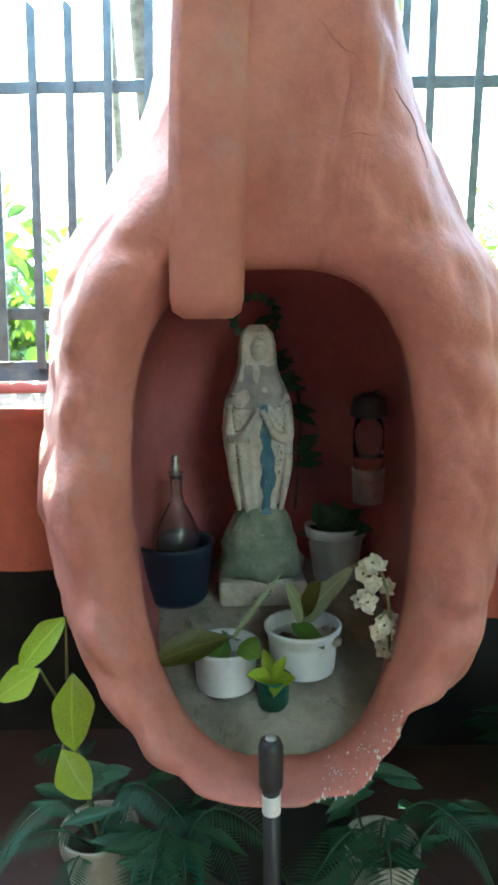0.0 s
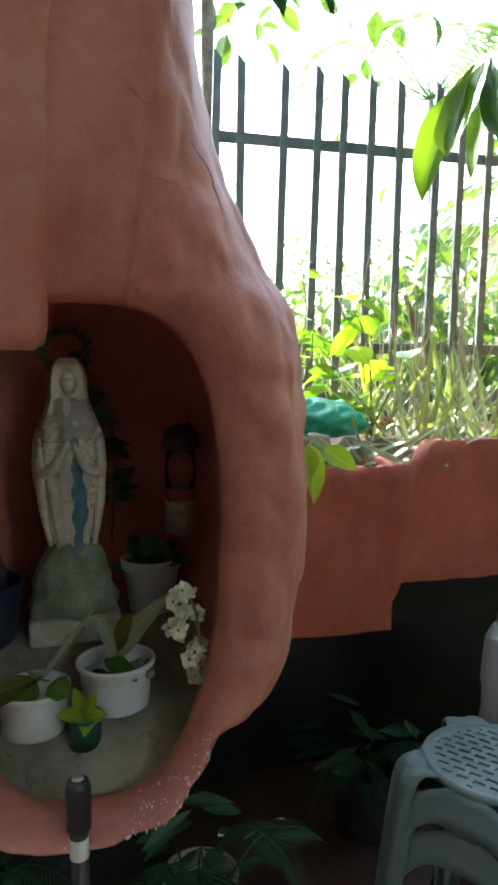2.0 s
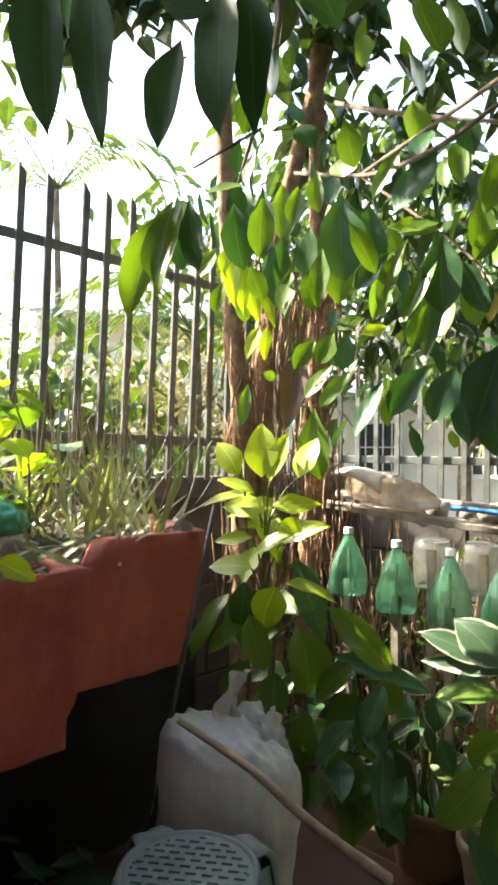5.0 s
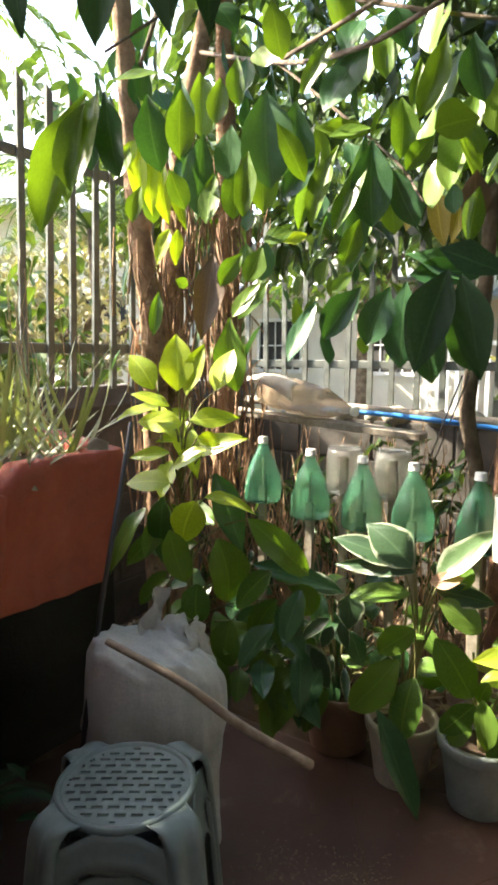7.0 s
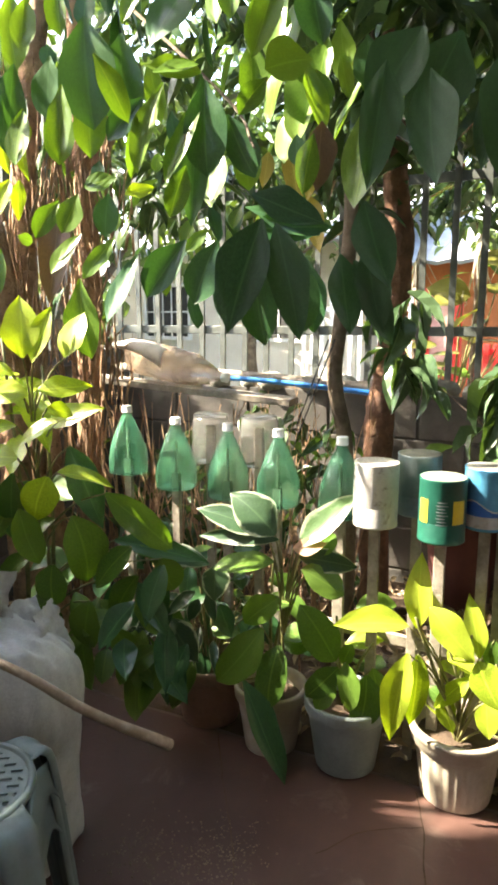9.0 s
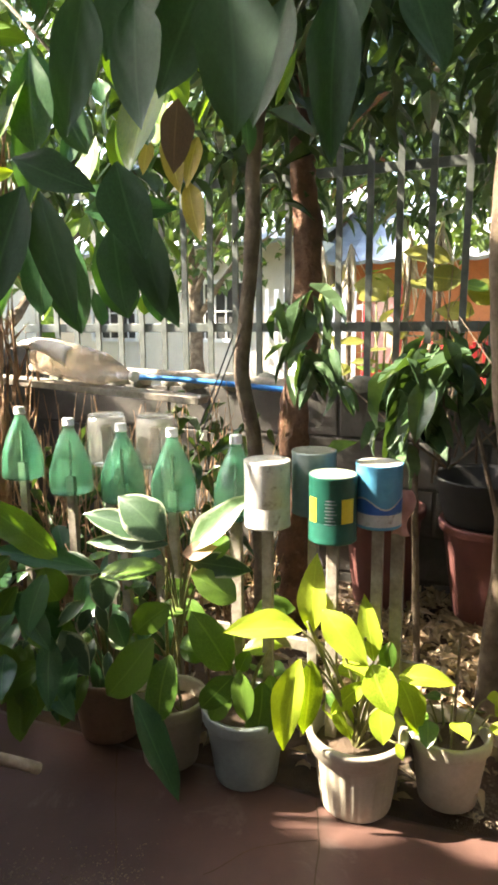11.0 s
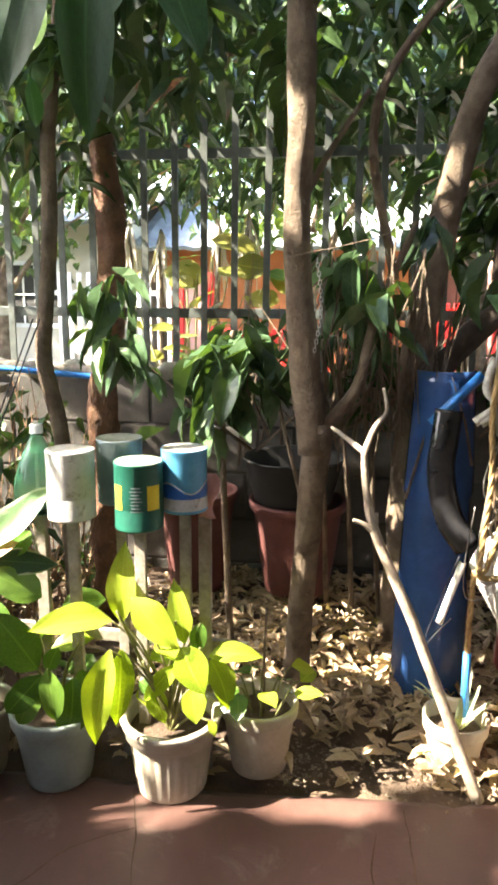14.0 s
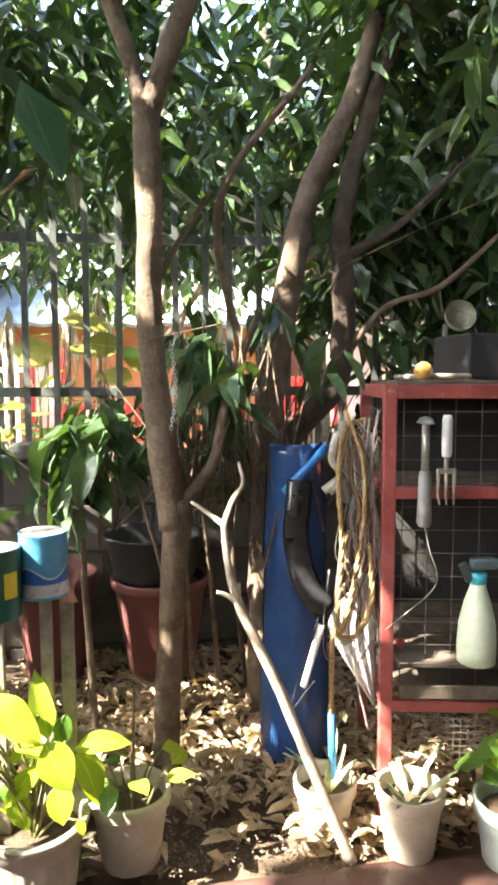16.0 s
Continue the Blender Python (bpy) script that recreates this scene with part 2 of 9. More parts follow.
# sunken joints and cracks filled with dirt
for pts in (((1.56, 0.345), (1.45, 0.305), (1.30, 0.27), (1.10, 0.20)), ((1.56, 0.90), (1.40, 0.80), (1.22, 0.68), (1.0, 0.56)), ((1.58, -0.285), (1.45, -0.292), (1.30, -0.288), (1.0, -0.28)), ((1.50, -0.22), (1.38, -0.205), (1.2, -0.235)), ((1.45, 0.305), (1.38, 0.42), (1.27, 0.50))):
    bm = bmesh.new()
    line = smooth_path([(x, y, 0) for x, y in pts], 8)
    crack = [[bm.verts.new(p + Vector((0.25, 1, 0)) * (s * (0.0016 + 0.0012 * noise.noise(p * 40)) + 0.004 * noise.noise(p * 22)) + Vector((0, 0, 0.0012))) for s in (-1, 1)] for p in line]
    for a, b in zip(crack, crack[1:]):
        bm.faces.new((a[0], b[0], b[1], a[1]))
    part("joint", bm, SOIL, floor)

sheet("ground", -60, 90, -70, 80, 30, 30, lambda x, y: -0.16, GRASS, "dry grassy ground running to the horizon", "ground")
sheet("garden_bed", 1.56, 2.90, -2.6, 2.2, 40, 120,
      lambda x, y: -0.03 + 0.03 * noise.noise(Vector((x * 4, y * 4, 1))) + 0.02 * noise.noise(Vector((x * 14, y * 14, 5))) + 0.05 * max(0, x - 2.3),
      SOIL, "dry brown garden soil", "soil")

# two unseen walls, added to close the patio and block sky light
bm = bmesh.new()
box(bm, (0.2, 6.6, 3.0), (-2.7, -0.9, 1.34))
tagged(part("wall_west", bm, HOUSE), "unseen cream wall added to close off the patio", "wall", "", "structure")
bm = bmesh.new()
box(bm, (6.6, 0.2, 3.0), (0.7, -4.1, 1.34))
tagged(part("wall_south", bm, HOUSE), "unseen cream wall added to close off the patio", "wall", "", "structure")

# ceiling out of view, added to hold back sky light from the patio side
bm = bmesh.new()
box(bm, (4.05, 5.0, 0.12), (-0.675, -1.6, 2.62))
tagged(part("ceiling", bm, HOUSE), "unseen ceiling added to shade the patio", "ceiling", "", "structure")

# low walls that carry the fences
bm = bmesh.new()
box(bm, (0.10, 5.2, 0.96), (2.944, -0.25, 0.34))
wall_east = tagged(part("wall_east", bm, BLOCK), "low grey hollow-block wall under the steel fence", "wall", "", "structure")
bm = bmesh.new()
box(bm, (5.7, 0.10, 1.15), (0.14, 2.254, 0.44))
wall_north = tagged(part("wall_north", bm, BLOCK), "low grey block wall behind the red planter", "wall", "", "structure")

# the blocks of both walls, proud of their mortar joints
block_shapes = []
for k in range(4):
    bm = bmesh.new()
    box(bm, (0.388, 0.012, 0.186), bevel=0.004)
    for v in bm.verts:
        if v.co.y < 0:
            v.co.y += 0.003 * noise.noise(Vector((v.co.x * 20, k * 3.1, v.co.z * 20)))
    block_shapes.append(to_mesh("block", bm, BLOCK, False))
rng = random.Random(12)
for row in range(5):
    for k in range(13):
        ob = part("block", rng.choice(block_shapes), None, wall_east)
        ob.matrix_basis = pose(2.893 + rng.uniform(-0.002, 0.001), -2.75 + 0.4 * k + 0.2 * (row % 2), -0.04 + 0.196 * row, rng.uniform(-0.4, 0.4), 0, -90)
    for k in range(6):
        ob = part("block", rng.choice(block_shapes), None, wall_north)
        ob.matrix_basis = pose(0.75 + 0.4 * k - 0.2 * (row % 2), 2.203 + rng.uniform(-0.001, 0.002), 0.06 + 0.196 * row, rng.uniform(-0.4, 0.4), 0, 0)


# ---- steel fences ----
def fence(label, start, along, count, step, z0, z1, rails, width, depth, lean=0.0):
    """Flat upright bars with pointed tops on two or three rails."""
    f = thing("steel_fence", (*start, 0), label, "fence", "", "structure", math.degrees(math.atan2(along[1], along[0])))
    bm = bmesh.new()
    h = z1 - z0
    vs = box(bm, (width, depth, h), (0, 0, z0 + h / 2))
    for v in vs:
        if v.co.z > z1 - 0.01:
            v.co.z -= 0.03 if v.co.x > 0 else 0.0
    bar = to_mesh("bar", bm, IRON, False)
    rng = random.Random(3)
    for i in range(count):
        b = part("bar", bar, None, f)
        b.matrix_basis = pose(i * step + rng.uniform(-0.006, 0.006), 0, rng.uniform(-0.02, 0.02), 0, lean + rng.uniform(-0.5, 0.5), 0)
    for z in rails:
        bm = bmesh.new()
        box(bm, (count * step + 0.1, depth * 0.8, 0.04), (count * step / 2 - step / 2, depth * 0.9, z), bevel=0.004)
        part("rail", bm, IRON, f, smooth=False)
    return f


fence("grey-green steel bar fence above the back wall", (-2.3, 2.2), (1, 0), 42, 0.114, 1.0, 2.12, (1.17, 1.86), 0.028, 0.012, 1.5)
fence("grey-green steel bar fence beside the road", (2.93, 2.2), (0, -1), 40, 0.118, 0.80, 1.86, (1.10, 1.71), 0.026, 0.012)

# ---- red cement grotto with a hollow niche ----
def grotto_outline(n):
    """Outer outline in x, z, counter-clockwise from the bottom."""
    right = [(0.01, 0.385), (0.13, 0.40), (0.215, 0.455), (0.25, 0.50), (0.34, 0.495), (0.415, 0.585), (0.45, 0.72), (0.462, 0.87), (0.45, 1.03), (0.43, 1.18), (0.36, 1.30), (0.31, 1.42), (0.265, 1.60), (0.25, 1.9), (0.24, 2.25)]
    left = [(-0.05, 2.25), (-0.11, 1.9), (-0.125, 1.62), (-0.165, 1.46), (-0.245, 1.32), (-0.325, 1.20), (-0.35, 1.0), (-0.38, 0.82), (-0.355, 0.66), (-0.265, 0.485), (-0.15, 0.405)]
    pts = smooth_path([(x, 0, z) for x, z in right + left + [right[0]]], 8)
    d = [0.0]
    for a, b in zip(pts, pts[1:]):
        d.append(d[-1] + (b - a).length)
    at = np.linspace(0, d[-1], n, endpoint=False)
    return list(zip(np.interp(at, d, [p.x for p in pts]), np.interp(at, d, [p.z for p in pts])))


def opening(a):
    """Edge of the niche at the angle a from its centre: an upright egg, narrower below."""
    c, s = math.cos(a), math.sin(a)
    w = 0.212 if s > 0 else 0.207 - 0.02 * s * s
    h = 0.375 if s > 0 else 0.345
    e = 3.1 if s > 0 else 2.6
    k = (abs(c / w) ** e + abs(s / h) ** e) ** (-1 / e)
    return k * c, k * s


N_ROUND, FRONT = 300, 44
CX, CZ = 0.037, 0.79
rim = []
for x, z in grotto_outline(N_ROUND):
    a = math.atan2((z - CZ) * 0.75, x - CX)
    rim.append(((x, z), opening(math.atan2(z - CZ, x - CX))))


def lumps(p):
    """Hand-modelled cement: broad facets and finger dents."""
    a = noise.noise(Vector((p.x * 7, p.y * 7, p.z * 5)))
    b = noise.noise(Vector((p.x * 17 + 4, p.y * 17, p.z * 12)))
    d = noise.voronoi(Vector((p.x * 13, p.y * 9, p.z * 9)))[0]
    e = noise.voronoi(Vector((p.x * 6.5 + 0.5 * b, p.y * 4, p.z * 7.5 + 0.5 * a)))[0]
    calm = max(0.35, 1.0 - 0.9 * max(0.0, p.z - 1.05))
    return 0.78 * calm * (0.030 * math.tanh(2.6 * (e[1] - e[0])) + 0.012 * (d[1] - d[0]) + 0.016 * a + 0.008 * abs(b) + 0.016 * abs(noise.noise(Vector((p.x * 5, p.y * 5, p.z * 14))))) - 0.014


bm = bmesh.new()
loops = []
profile = [(k / 20, None) for k in range(21)]
for k in range(-9, FRONT + 14):
    ring = []
    for (ox, oz), (ix, iz) in rim:
        ix, iz = CX + ix, CZ + iz
        if k < 0:                       # inside the niche, from its back to the lip
            d = (k + 9) / 9.0
            g = 1.0 + 0.20 * math.sin(math.pi * d)
            shrink = min(1.0, 0.02 + d * 2.6) if d < 0.4 else 1.0
            x, z = CX + (ix - CX) * g * shrink, CZ + (iz - CZ) * g * shrink
            y = 1.50 - 0.52 * d ** 0.8 if d > 0.38 else 1.50 - 0.2 * d
            p = Vector((x, y, z))
        elif k <= FRONT:                   # the front face
            s = k / FRONT
            x, z = ix + (ox - ix) * s, iz + (oz - iz) * s
            front = 0.98 - 0.075 * math.sin(math.pi * min(1.0, s * 1.25) ** 0.8)
            y = front + 0.20 * s ** 3.5 + 0.03 * max(0.0, z - 1.2)
            p = Vector((x, y, z))
            p.y -= lumps(p) * min(1.0, 3 * s + 0.15)
            p.x += 0.5 * lumps(p + Vector((3, 0, 0))) * s
        else:                           # round the back
            s = (k - FRONT) / 13
            q = math.cos(s * math.pi / 2) ** 0.7
            x, z = 0.03 + (ox - 0.03) * q, (oz if oz > 1.5 else CZ + (oz - CZ) * max(q, 0.02))
            p = Vector((x, 1.18 + 0.50 * math.sin(s * math.pi / 2), z))
            p.x += 0.5 * lumps(p + Vector((3, 0, 0)))
        if -5 <= k <= FRONT + 4:               # the lip juts out below
            u = max(0.0, min(1.0, (0.78 - p.z) / 0.38))
            p.y -= 0.055 * u * u * (3 - 2 * u)
        ring.append(bm.verts.new(p))
    loops.append(ring)
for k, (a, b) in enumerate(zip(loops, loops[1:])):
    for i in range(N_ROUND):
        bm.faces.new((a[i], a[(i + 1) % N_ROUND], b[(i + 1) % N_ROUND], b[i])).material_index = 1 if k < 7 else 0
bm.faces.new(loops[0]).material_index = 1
grotto = thing("grotto", (0, 0, 0), "red-painted modelled cement grotto with a hollow niche", "shrine")
for _ in range(1):
    bmesh.ops.smooth_vert(bm, verts=bm.verts, factor=0.5, use_axis_x=True, use_axis_y=True, use_axis_z=True)
skin = BVHTree.FromBMesh(bm)
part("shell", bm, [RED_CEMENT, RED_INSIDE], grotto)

# hairline cracks in the cement of the upper part
for pts in (((0.125, 1.62), (0.135, 1.57), (0.128, 1.50), (0.10, 1.475)), ((0.10, 1.475), (0.115, 1.45), (0.15, 1.425), (0.165, 1.405)), ((0.08, 1.35), (0.11, 1.335), (0.15, 1.335), (0.18, 1.33)), ((0.055, 1.65), (0.085, 1.655), (0.125, 1.645)), ((0.20, 1.40), (0.235, 1.36), (0.25, 1.30))):
    bm = bmesh.new()
    line = []
    for p in smooth_path([(x, 0, z) for x, z in pts], 8):
        spot = skin.ray_cast(Vector((p.x + 0.004 * noise.noise(p * 60), 0.3, p.z + 0.004 * noise.noise(p * 50))), Vector((0, 1, 0)))[0]
        if spot:
            line.append(spot + Vector((0, -0.0008, 0)))
    tube(bm, line, ramped((0.0004, 0.0010, 0.0011, 0.0004), len(line)), 5, 0.5)
    part("crack", bm, RED_CEMENT, grotto, "hairline crack")

# white drips and flecks on the lip
LIME_WHITE = surface("chalky_white_drip", (0.55, 0.53, 0.48), (0.72, 0.70, 0.66), 30.0, 120.0, 0.9, 0.4, 0.002)
bm = bmesh.new()
rng = random.Random(15)
for q in range(190):
    along = rng.random()
    x, z = (0.085 + 0.125 * along + rng.gauss(0, 0.012), 0.425 + 0.12 * along ** 1.5 + rng.gauss(0, 0.012)) if q % 3 else (rng.uniform(-0.16, 0.20), 0.40 + rng.gauss(0, 0.03))
    spot = skin.ray_cast(Vector((x, 0.3, z)), Vector((0, 1, 0)))[0]
    if spot is None or spot.y > 1.0:
        continue
    r = rng.uniform(0.0006, 0.0019)
    long = rng.choice((1.0, 1.0, 1.6, 3.0))
    vs = [bm.verts.new(spot + Vector((r * math.cos(t) * rng.uniform(0.7, 1.2), -0.0015, r * long * math.sin(t)))) for t in [k * math.pi / 3 for k in range(6)]]
    top = bm.verts.new(spot + Vector((0, -0.0032, 0)))
    for k in range(6):
        bm.faces.new((vs[k], vs[(k + 1) % 6], top))
tagged(part("paint_drip", bm, LIME_WHITE, grotto, "white paint flecks"), kind="stuff")

# raised fold beside the niche's top
bm = bmesh.new()
fold = [((-0.058, 0.912, 1.112), 0.046), ((-0.056, 0.896, 1.13), 0.049), ((-0.052, 0.893, 1.25), 0.051), ((-0.045, 0.896, 1.4), 0.051), ((-0.032, 0.906, 1.6), 0.050), ((-0.02, 0.918, 1.85), 0.052), ((-0.015, 0.93, 2.2), 0.054)]
rows = []
for (x, y, z), w in fold:
    rows.append([bm.verts.new((x + w * u, y + v + 0.4 * lumps(Vector((x + w * u, y, z))), z - (0.012 if z < 1.13 and abs(u) < 0.9 else 0))) for u, v in ((-1.0, 0.09), (-1.02, 0.03), (-0.96, 0.004), (-0.6, -0.004), (0.2, -0.002), (0.8, 0.004), (0.98, 0.02), (1.05, 0.09))])
for a, b in zip(rows, rows[1:]):
    for i in range(7):
        bm.faces.new((a[i], a[i + 1], b[i + 1], b[i]))
bm.faces.new(rows[0])
part("fold", bm, RED_CEMENT, grotto)

# cement shelf inside
bm = bmesh.new()
rows = []
for j in range(15):
    y = 0.94 + 0.54 * j / 14
    w = 0.13 + 0.11 * min(1, (j / 5) ** 0.6)
    rows.append([bm.verts.new((CX - 0.01 + w * u, y, 0.45 + 0.45 * min(y - 0.94, 0.30) + 0.006 * noise.noise(Vector((u * 4, y * 25, 0))) - (0.008 if j == 0 else 0))) for u in [q / 6 - 1 for q in range(13)]])
for a, b in zip(rows, rows[1:]):
    for i in range(12):
        bm.faces.new((a[i], a[i + 1], b[i + 1], b[i]))
part("shelf", bm, SHELF, grotto, "rough grey cement shelf")

# ---- red planter troughs ----
def trough(name, label, x0, x1, y0, y1, z0, z1, wall=0.05, skew=0.0, notch=None):
    t = thing(name, (0, 0, 0), label, "planter")
    bm = bmesh.new()
    nx, nz = 24, 12
    def side(p0, p1, q0, q1, inner):
        g = []
        for i in range(nx + 1):
            col = []
            for j in range(nz + 1):
                u, v = i / nx, j / nz
                lo, hi = p0.lerp(p1, u), q0.lerp(q1, u)
                p = lo.lerp(hi, v)
                top = 1.0
                if notch:
                    p.z -= v * notch(p.x)
                if not inner:
                    n = lumps(p) * 0.7
                    p += Vector((0, -n, 0)) + Vector((0.4 * n, 0, 0))
                col.append(bm.verts.new(p))
            g.append(col)
        for i in range(nx):
            for j in range(nz):
                bm.faces.new((g[i][j], g[i + 1][j], g[i + 1][j + 1], g[i][j + 1]))
        return g
    b = [Vector((x0 + 0.02, y0 + 0.03, z0)), Vector((x1 - 0.04, y0 + 0.03, z0)), Vector((x1 - 0.04 + skew, y1, z0)), Vector((x0 + 0.02, y1, z0))]
    a = [Vector((x0, y0, z1)), Vector((x1, y0, z1)), Vector((x1 + skew, y1, z1)), Vector((x0, y1, z1))]
    ia = [a[0] + Vector((wall, wall, 0)), a[1] + Vector((-wall, wall, 0)), a[2] + Vector((-wall, -wall, 0)), a[3] + Vector((wall, -wall, 0))]
    ib = [p - Vector((0, 0, 0.12)) for p in ia]
    for k in range(4):
        n = (k + 1) % 4
        o = side(b[k], b[n], a[k], a[n], False)
        q = side(ib[k], ib[n], ia[k], ia[n], True)
        for i in range(nx):
            bm.faces.new((o[i][nz], o[i + 1][nz], q[i + 1][nz], q[i][nz]))
    bm.faces.new([bm.verts.new(p) for p in b])
    bmesh.ops.remove_doubles(bm, verts=bm.verts, dist=0.012)
    part("trough", bm, TROUGH_RED, t)
    bm = bmesh.new()
    sx0, sx1 = x0 + wall, x1 - wall
    g = [[bm.verts.new((sx0 + (sx1 - sx0 + skew * j / 8 * 0.9) * i / 14, y0 + wall + (y1 - y0 - 2 * wall) * j / 8, z1 - 0.035 + 0.02 * noise.noise(Vector((i, j, 3))) - (notch(sx0 + (sx1 - sx0) * i / 14) * 0.6 if notch else 0))) for j in range(9)] for i in range(15)]
    for i in range(14):
        for j in range(8):
            bm.faces.new((g[i][j], g[i + 1][j], g[i + 1][j + 1], g[i][j + 1]))
    part("soil", bm, SOIL, t, "dry dark potting soil")
    return t


def dip(x):
    return 0.055 * max(0.0, min(1.0, (0.79 - x) / 0.035))


trough("planter_trough", "red-painted cement planter trough raised on shade-dark supports", 0.70, 1.09, 1.28, 2.15, 0.60, 0.925, skew=0.30, notch=dip)
trough("planter_trough", "lower red-painted cement planter trough beside the grotto", 0.30, 0.72, 1.22, 2.15, 0.52, 0.88)
trough("planter_trough", "red-painted cement planter trough on the far flank of the grotto", -1.4, -0.30, 1.20, 2.15, 0.64, 0.955)

# piers added to carry the troughs and the grotto, coloured near-black like the shade there
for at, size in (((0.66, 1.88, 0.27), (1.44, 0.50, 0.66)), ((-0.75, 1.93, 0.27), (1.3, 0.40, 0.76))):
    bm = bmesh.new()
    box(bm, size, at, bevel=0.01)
    tagged(part("block_pier", bm, SHADE_CEMENT), "block pier under the red planters, darkened as shade", "pier", "", "structure")
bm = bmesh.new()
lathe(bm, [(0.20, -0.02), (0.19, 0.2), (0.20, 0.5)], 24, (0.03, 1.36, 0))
tagged(part("grotto_pier", bm, SHADE_CEMENT), "cement pier under the grotto, darkened as shade", "pier", "", "structure")


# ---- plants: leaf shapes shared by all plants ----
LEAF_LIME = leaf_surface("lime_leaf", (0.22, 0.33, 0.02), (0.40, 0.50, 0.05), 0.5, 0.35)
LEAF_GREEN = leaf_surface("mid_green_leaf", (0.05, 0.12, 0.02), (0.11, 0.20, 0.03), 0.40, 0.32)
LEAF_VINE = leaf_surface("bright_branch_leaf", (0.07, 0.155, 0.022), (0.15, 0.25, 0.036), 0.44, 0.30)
# branch leaf in a darkened copy, for leaves that look shaded
LEAF_SHADE = leaf_surface("shaded_glossy_leaf", (0.022, 0.085, 0.032), (0.055, 0.14, 0.05), 0.28, 0.30)
LEAF_PALE = leaf_surface("white_edged_leaf", (0.05, 0.11, 0.045), (0.09, 0.16, 0.06), 0.35, 0.35, edge=(0.30, 0.35, 0.24))
LEAF_MANGO = leaf_surface("mango_leaf", (0.020, 0.050, 0.018), (0.062, 0.105, 0.038), 0.20, 0.27, per="island")
LEAF_SAPLING = leaf_surface("drooping_sapling_leaf", (0.035, 0.075, 0.035), (0.08, 0.135, 0.06), 0.22, 0.24, per="island")
# leaf green darkened to carry the shade in its colour
LEAF_SHADE_DEEP = leaf_surface("shade_dark_leaf", (0.016, 0.060, 0.028), (0.036, 0.100, 0.046), 0.20, 0.50)
LEAF_SHADE_MASS = leaf_surface("shade_dark_thicket_leaf", (0.012, 0.035, 0.016), (0.035, 0.07, 0.03), 0.15, 0.35, per="island")
LEAF_FAR = leaf_surface("tree_foliage", (0.03, 0.065, 0.016), (0.095, 0.145, 0.038), 0.30, 0.45, per="island")
LEAF_DRY = leaf_surface("fallen_dry_leaf", (0.17, 0.115, 0.07), (0.48, 0.375, 0.25), 0.15, 0.6, per="island")
LEAF_BROWN = leaf_surface("withered_brown_leaf", (0.07, 0.04, 0.022), (0.13, 0.08, 0.04), 0.10, 0.6)
LEAF_STRAW = leaf_surface("dry_straw_foliage", (0.19, 0.18, 0.12), (0.37, 0.34, 0.255), 0.22, 0.7, per="island")
LEAF_OCHRE = leaf_surface("yellowed_leaf", (0.28, 0.19, 0.05), (0.42, 0.32, 0.09), 0.4, 0.5)
LEAF_STRIPED = leaf_surface("dark_leaf_with_thin_pale_margin", (0.022, 0.06, 0.028), (0.045, 0.09, 0.04), 0.25, 0.35, edge=(0.40, 0.45, 0.32), rim=0.07)
LEAF_TAN = leaf_surface("dull_tan_pink_leaf", (0.30, 0.17, 0.10), (0.40, 0.25, 0.15), 0.3, 0.55)
LEAF_OLIVE = leaf_surface("sunlit_olive_leaf", (0.075, 0.085, 0.018), (0.15, 0.145, 0.028), 0.4, 0.4)
LEAF_FROND = leaf_surface("withered_grey_frond", (0.26, 0.23, 0.19), (0.46, 0.42, 0.36), 0.2, 0.7)
LEAF_ALOE = leaf_surface("grey_green_strap_leaf", (0.15, 0.19, 0.10), (0.32, 0.36, 0.24), 0.22, 0.45)
STEM = surface("green_brown_stem", (0.10, 0.11, 0.03), (0.22, 0.2, 0.08), 20.0, 90.0, 0.6, 0.3, 0.002)
TERRA = surface("brown_plastic_pot", (0.26, 0.155, 0.11), (0.38, 0.245, 0.18), 6.0, 60.0, 0.55, 0.2, 0.002, stain=(0.15, 0.11, 0.08))
BEIGE = surface("beige_plastic_pot", (0.35, 0.31, 0.235), (0.50, 0.45, 0.36), 6.0, 70.0, 0.5, 0.2, 0.002, stain=(0.25, 0.2, 0.14), stain_at=(0.6, 0.85))
BLUEGREY = surface("grey_blue_plastic_pot", (0.19, 0.23, 0.22), (0.29, 0.33, 0.31), 6.0, 70.0, 0.5, 0.2, 0.002, stain=(0.2, 0.19, 0.14), stain_at=(0.58, 0.8))
WHITE_POT = surface("white_plastic_pot", (0.50, 0.55, 0.57), (0.62, 0.67, 0.69), 8.0, 60.0, 0.4, 0.15, 0.001)
GREEN_POT = surface("dark_green_plastic", (0.015, 0.10, 0.07), (0.03, 0.16, 0.11), 9.0, 60.0, 0.4, 0.15, 0.001)
BIG_TERRA = surface("terracotta_clay", (0.085, 0.026, 0.022), (0.15, 0.05, 0.04), 5.0, 50.0, 0.75, 0.3, 0.003)

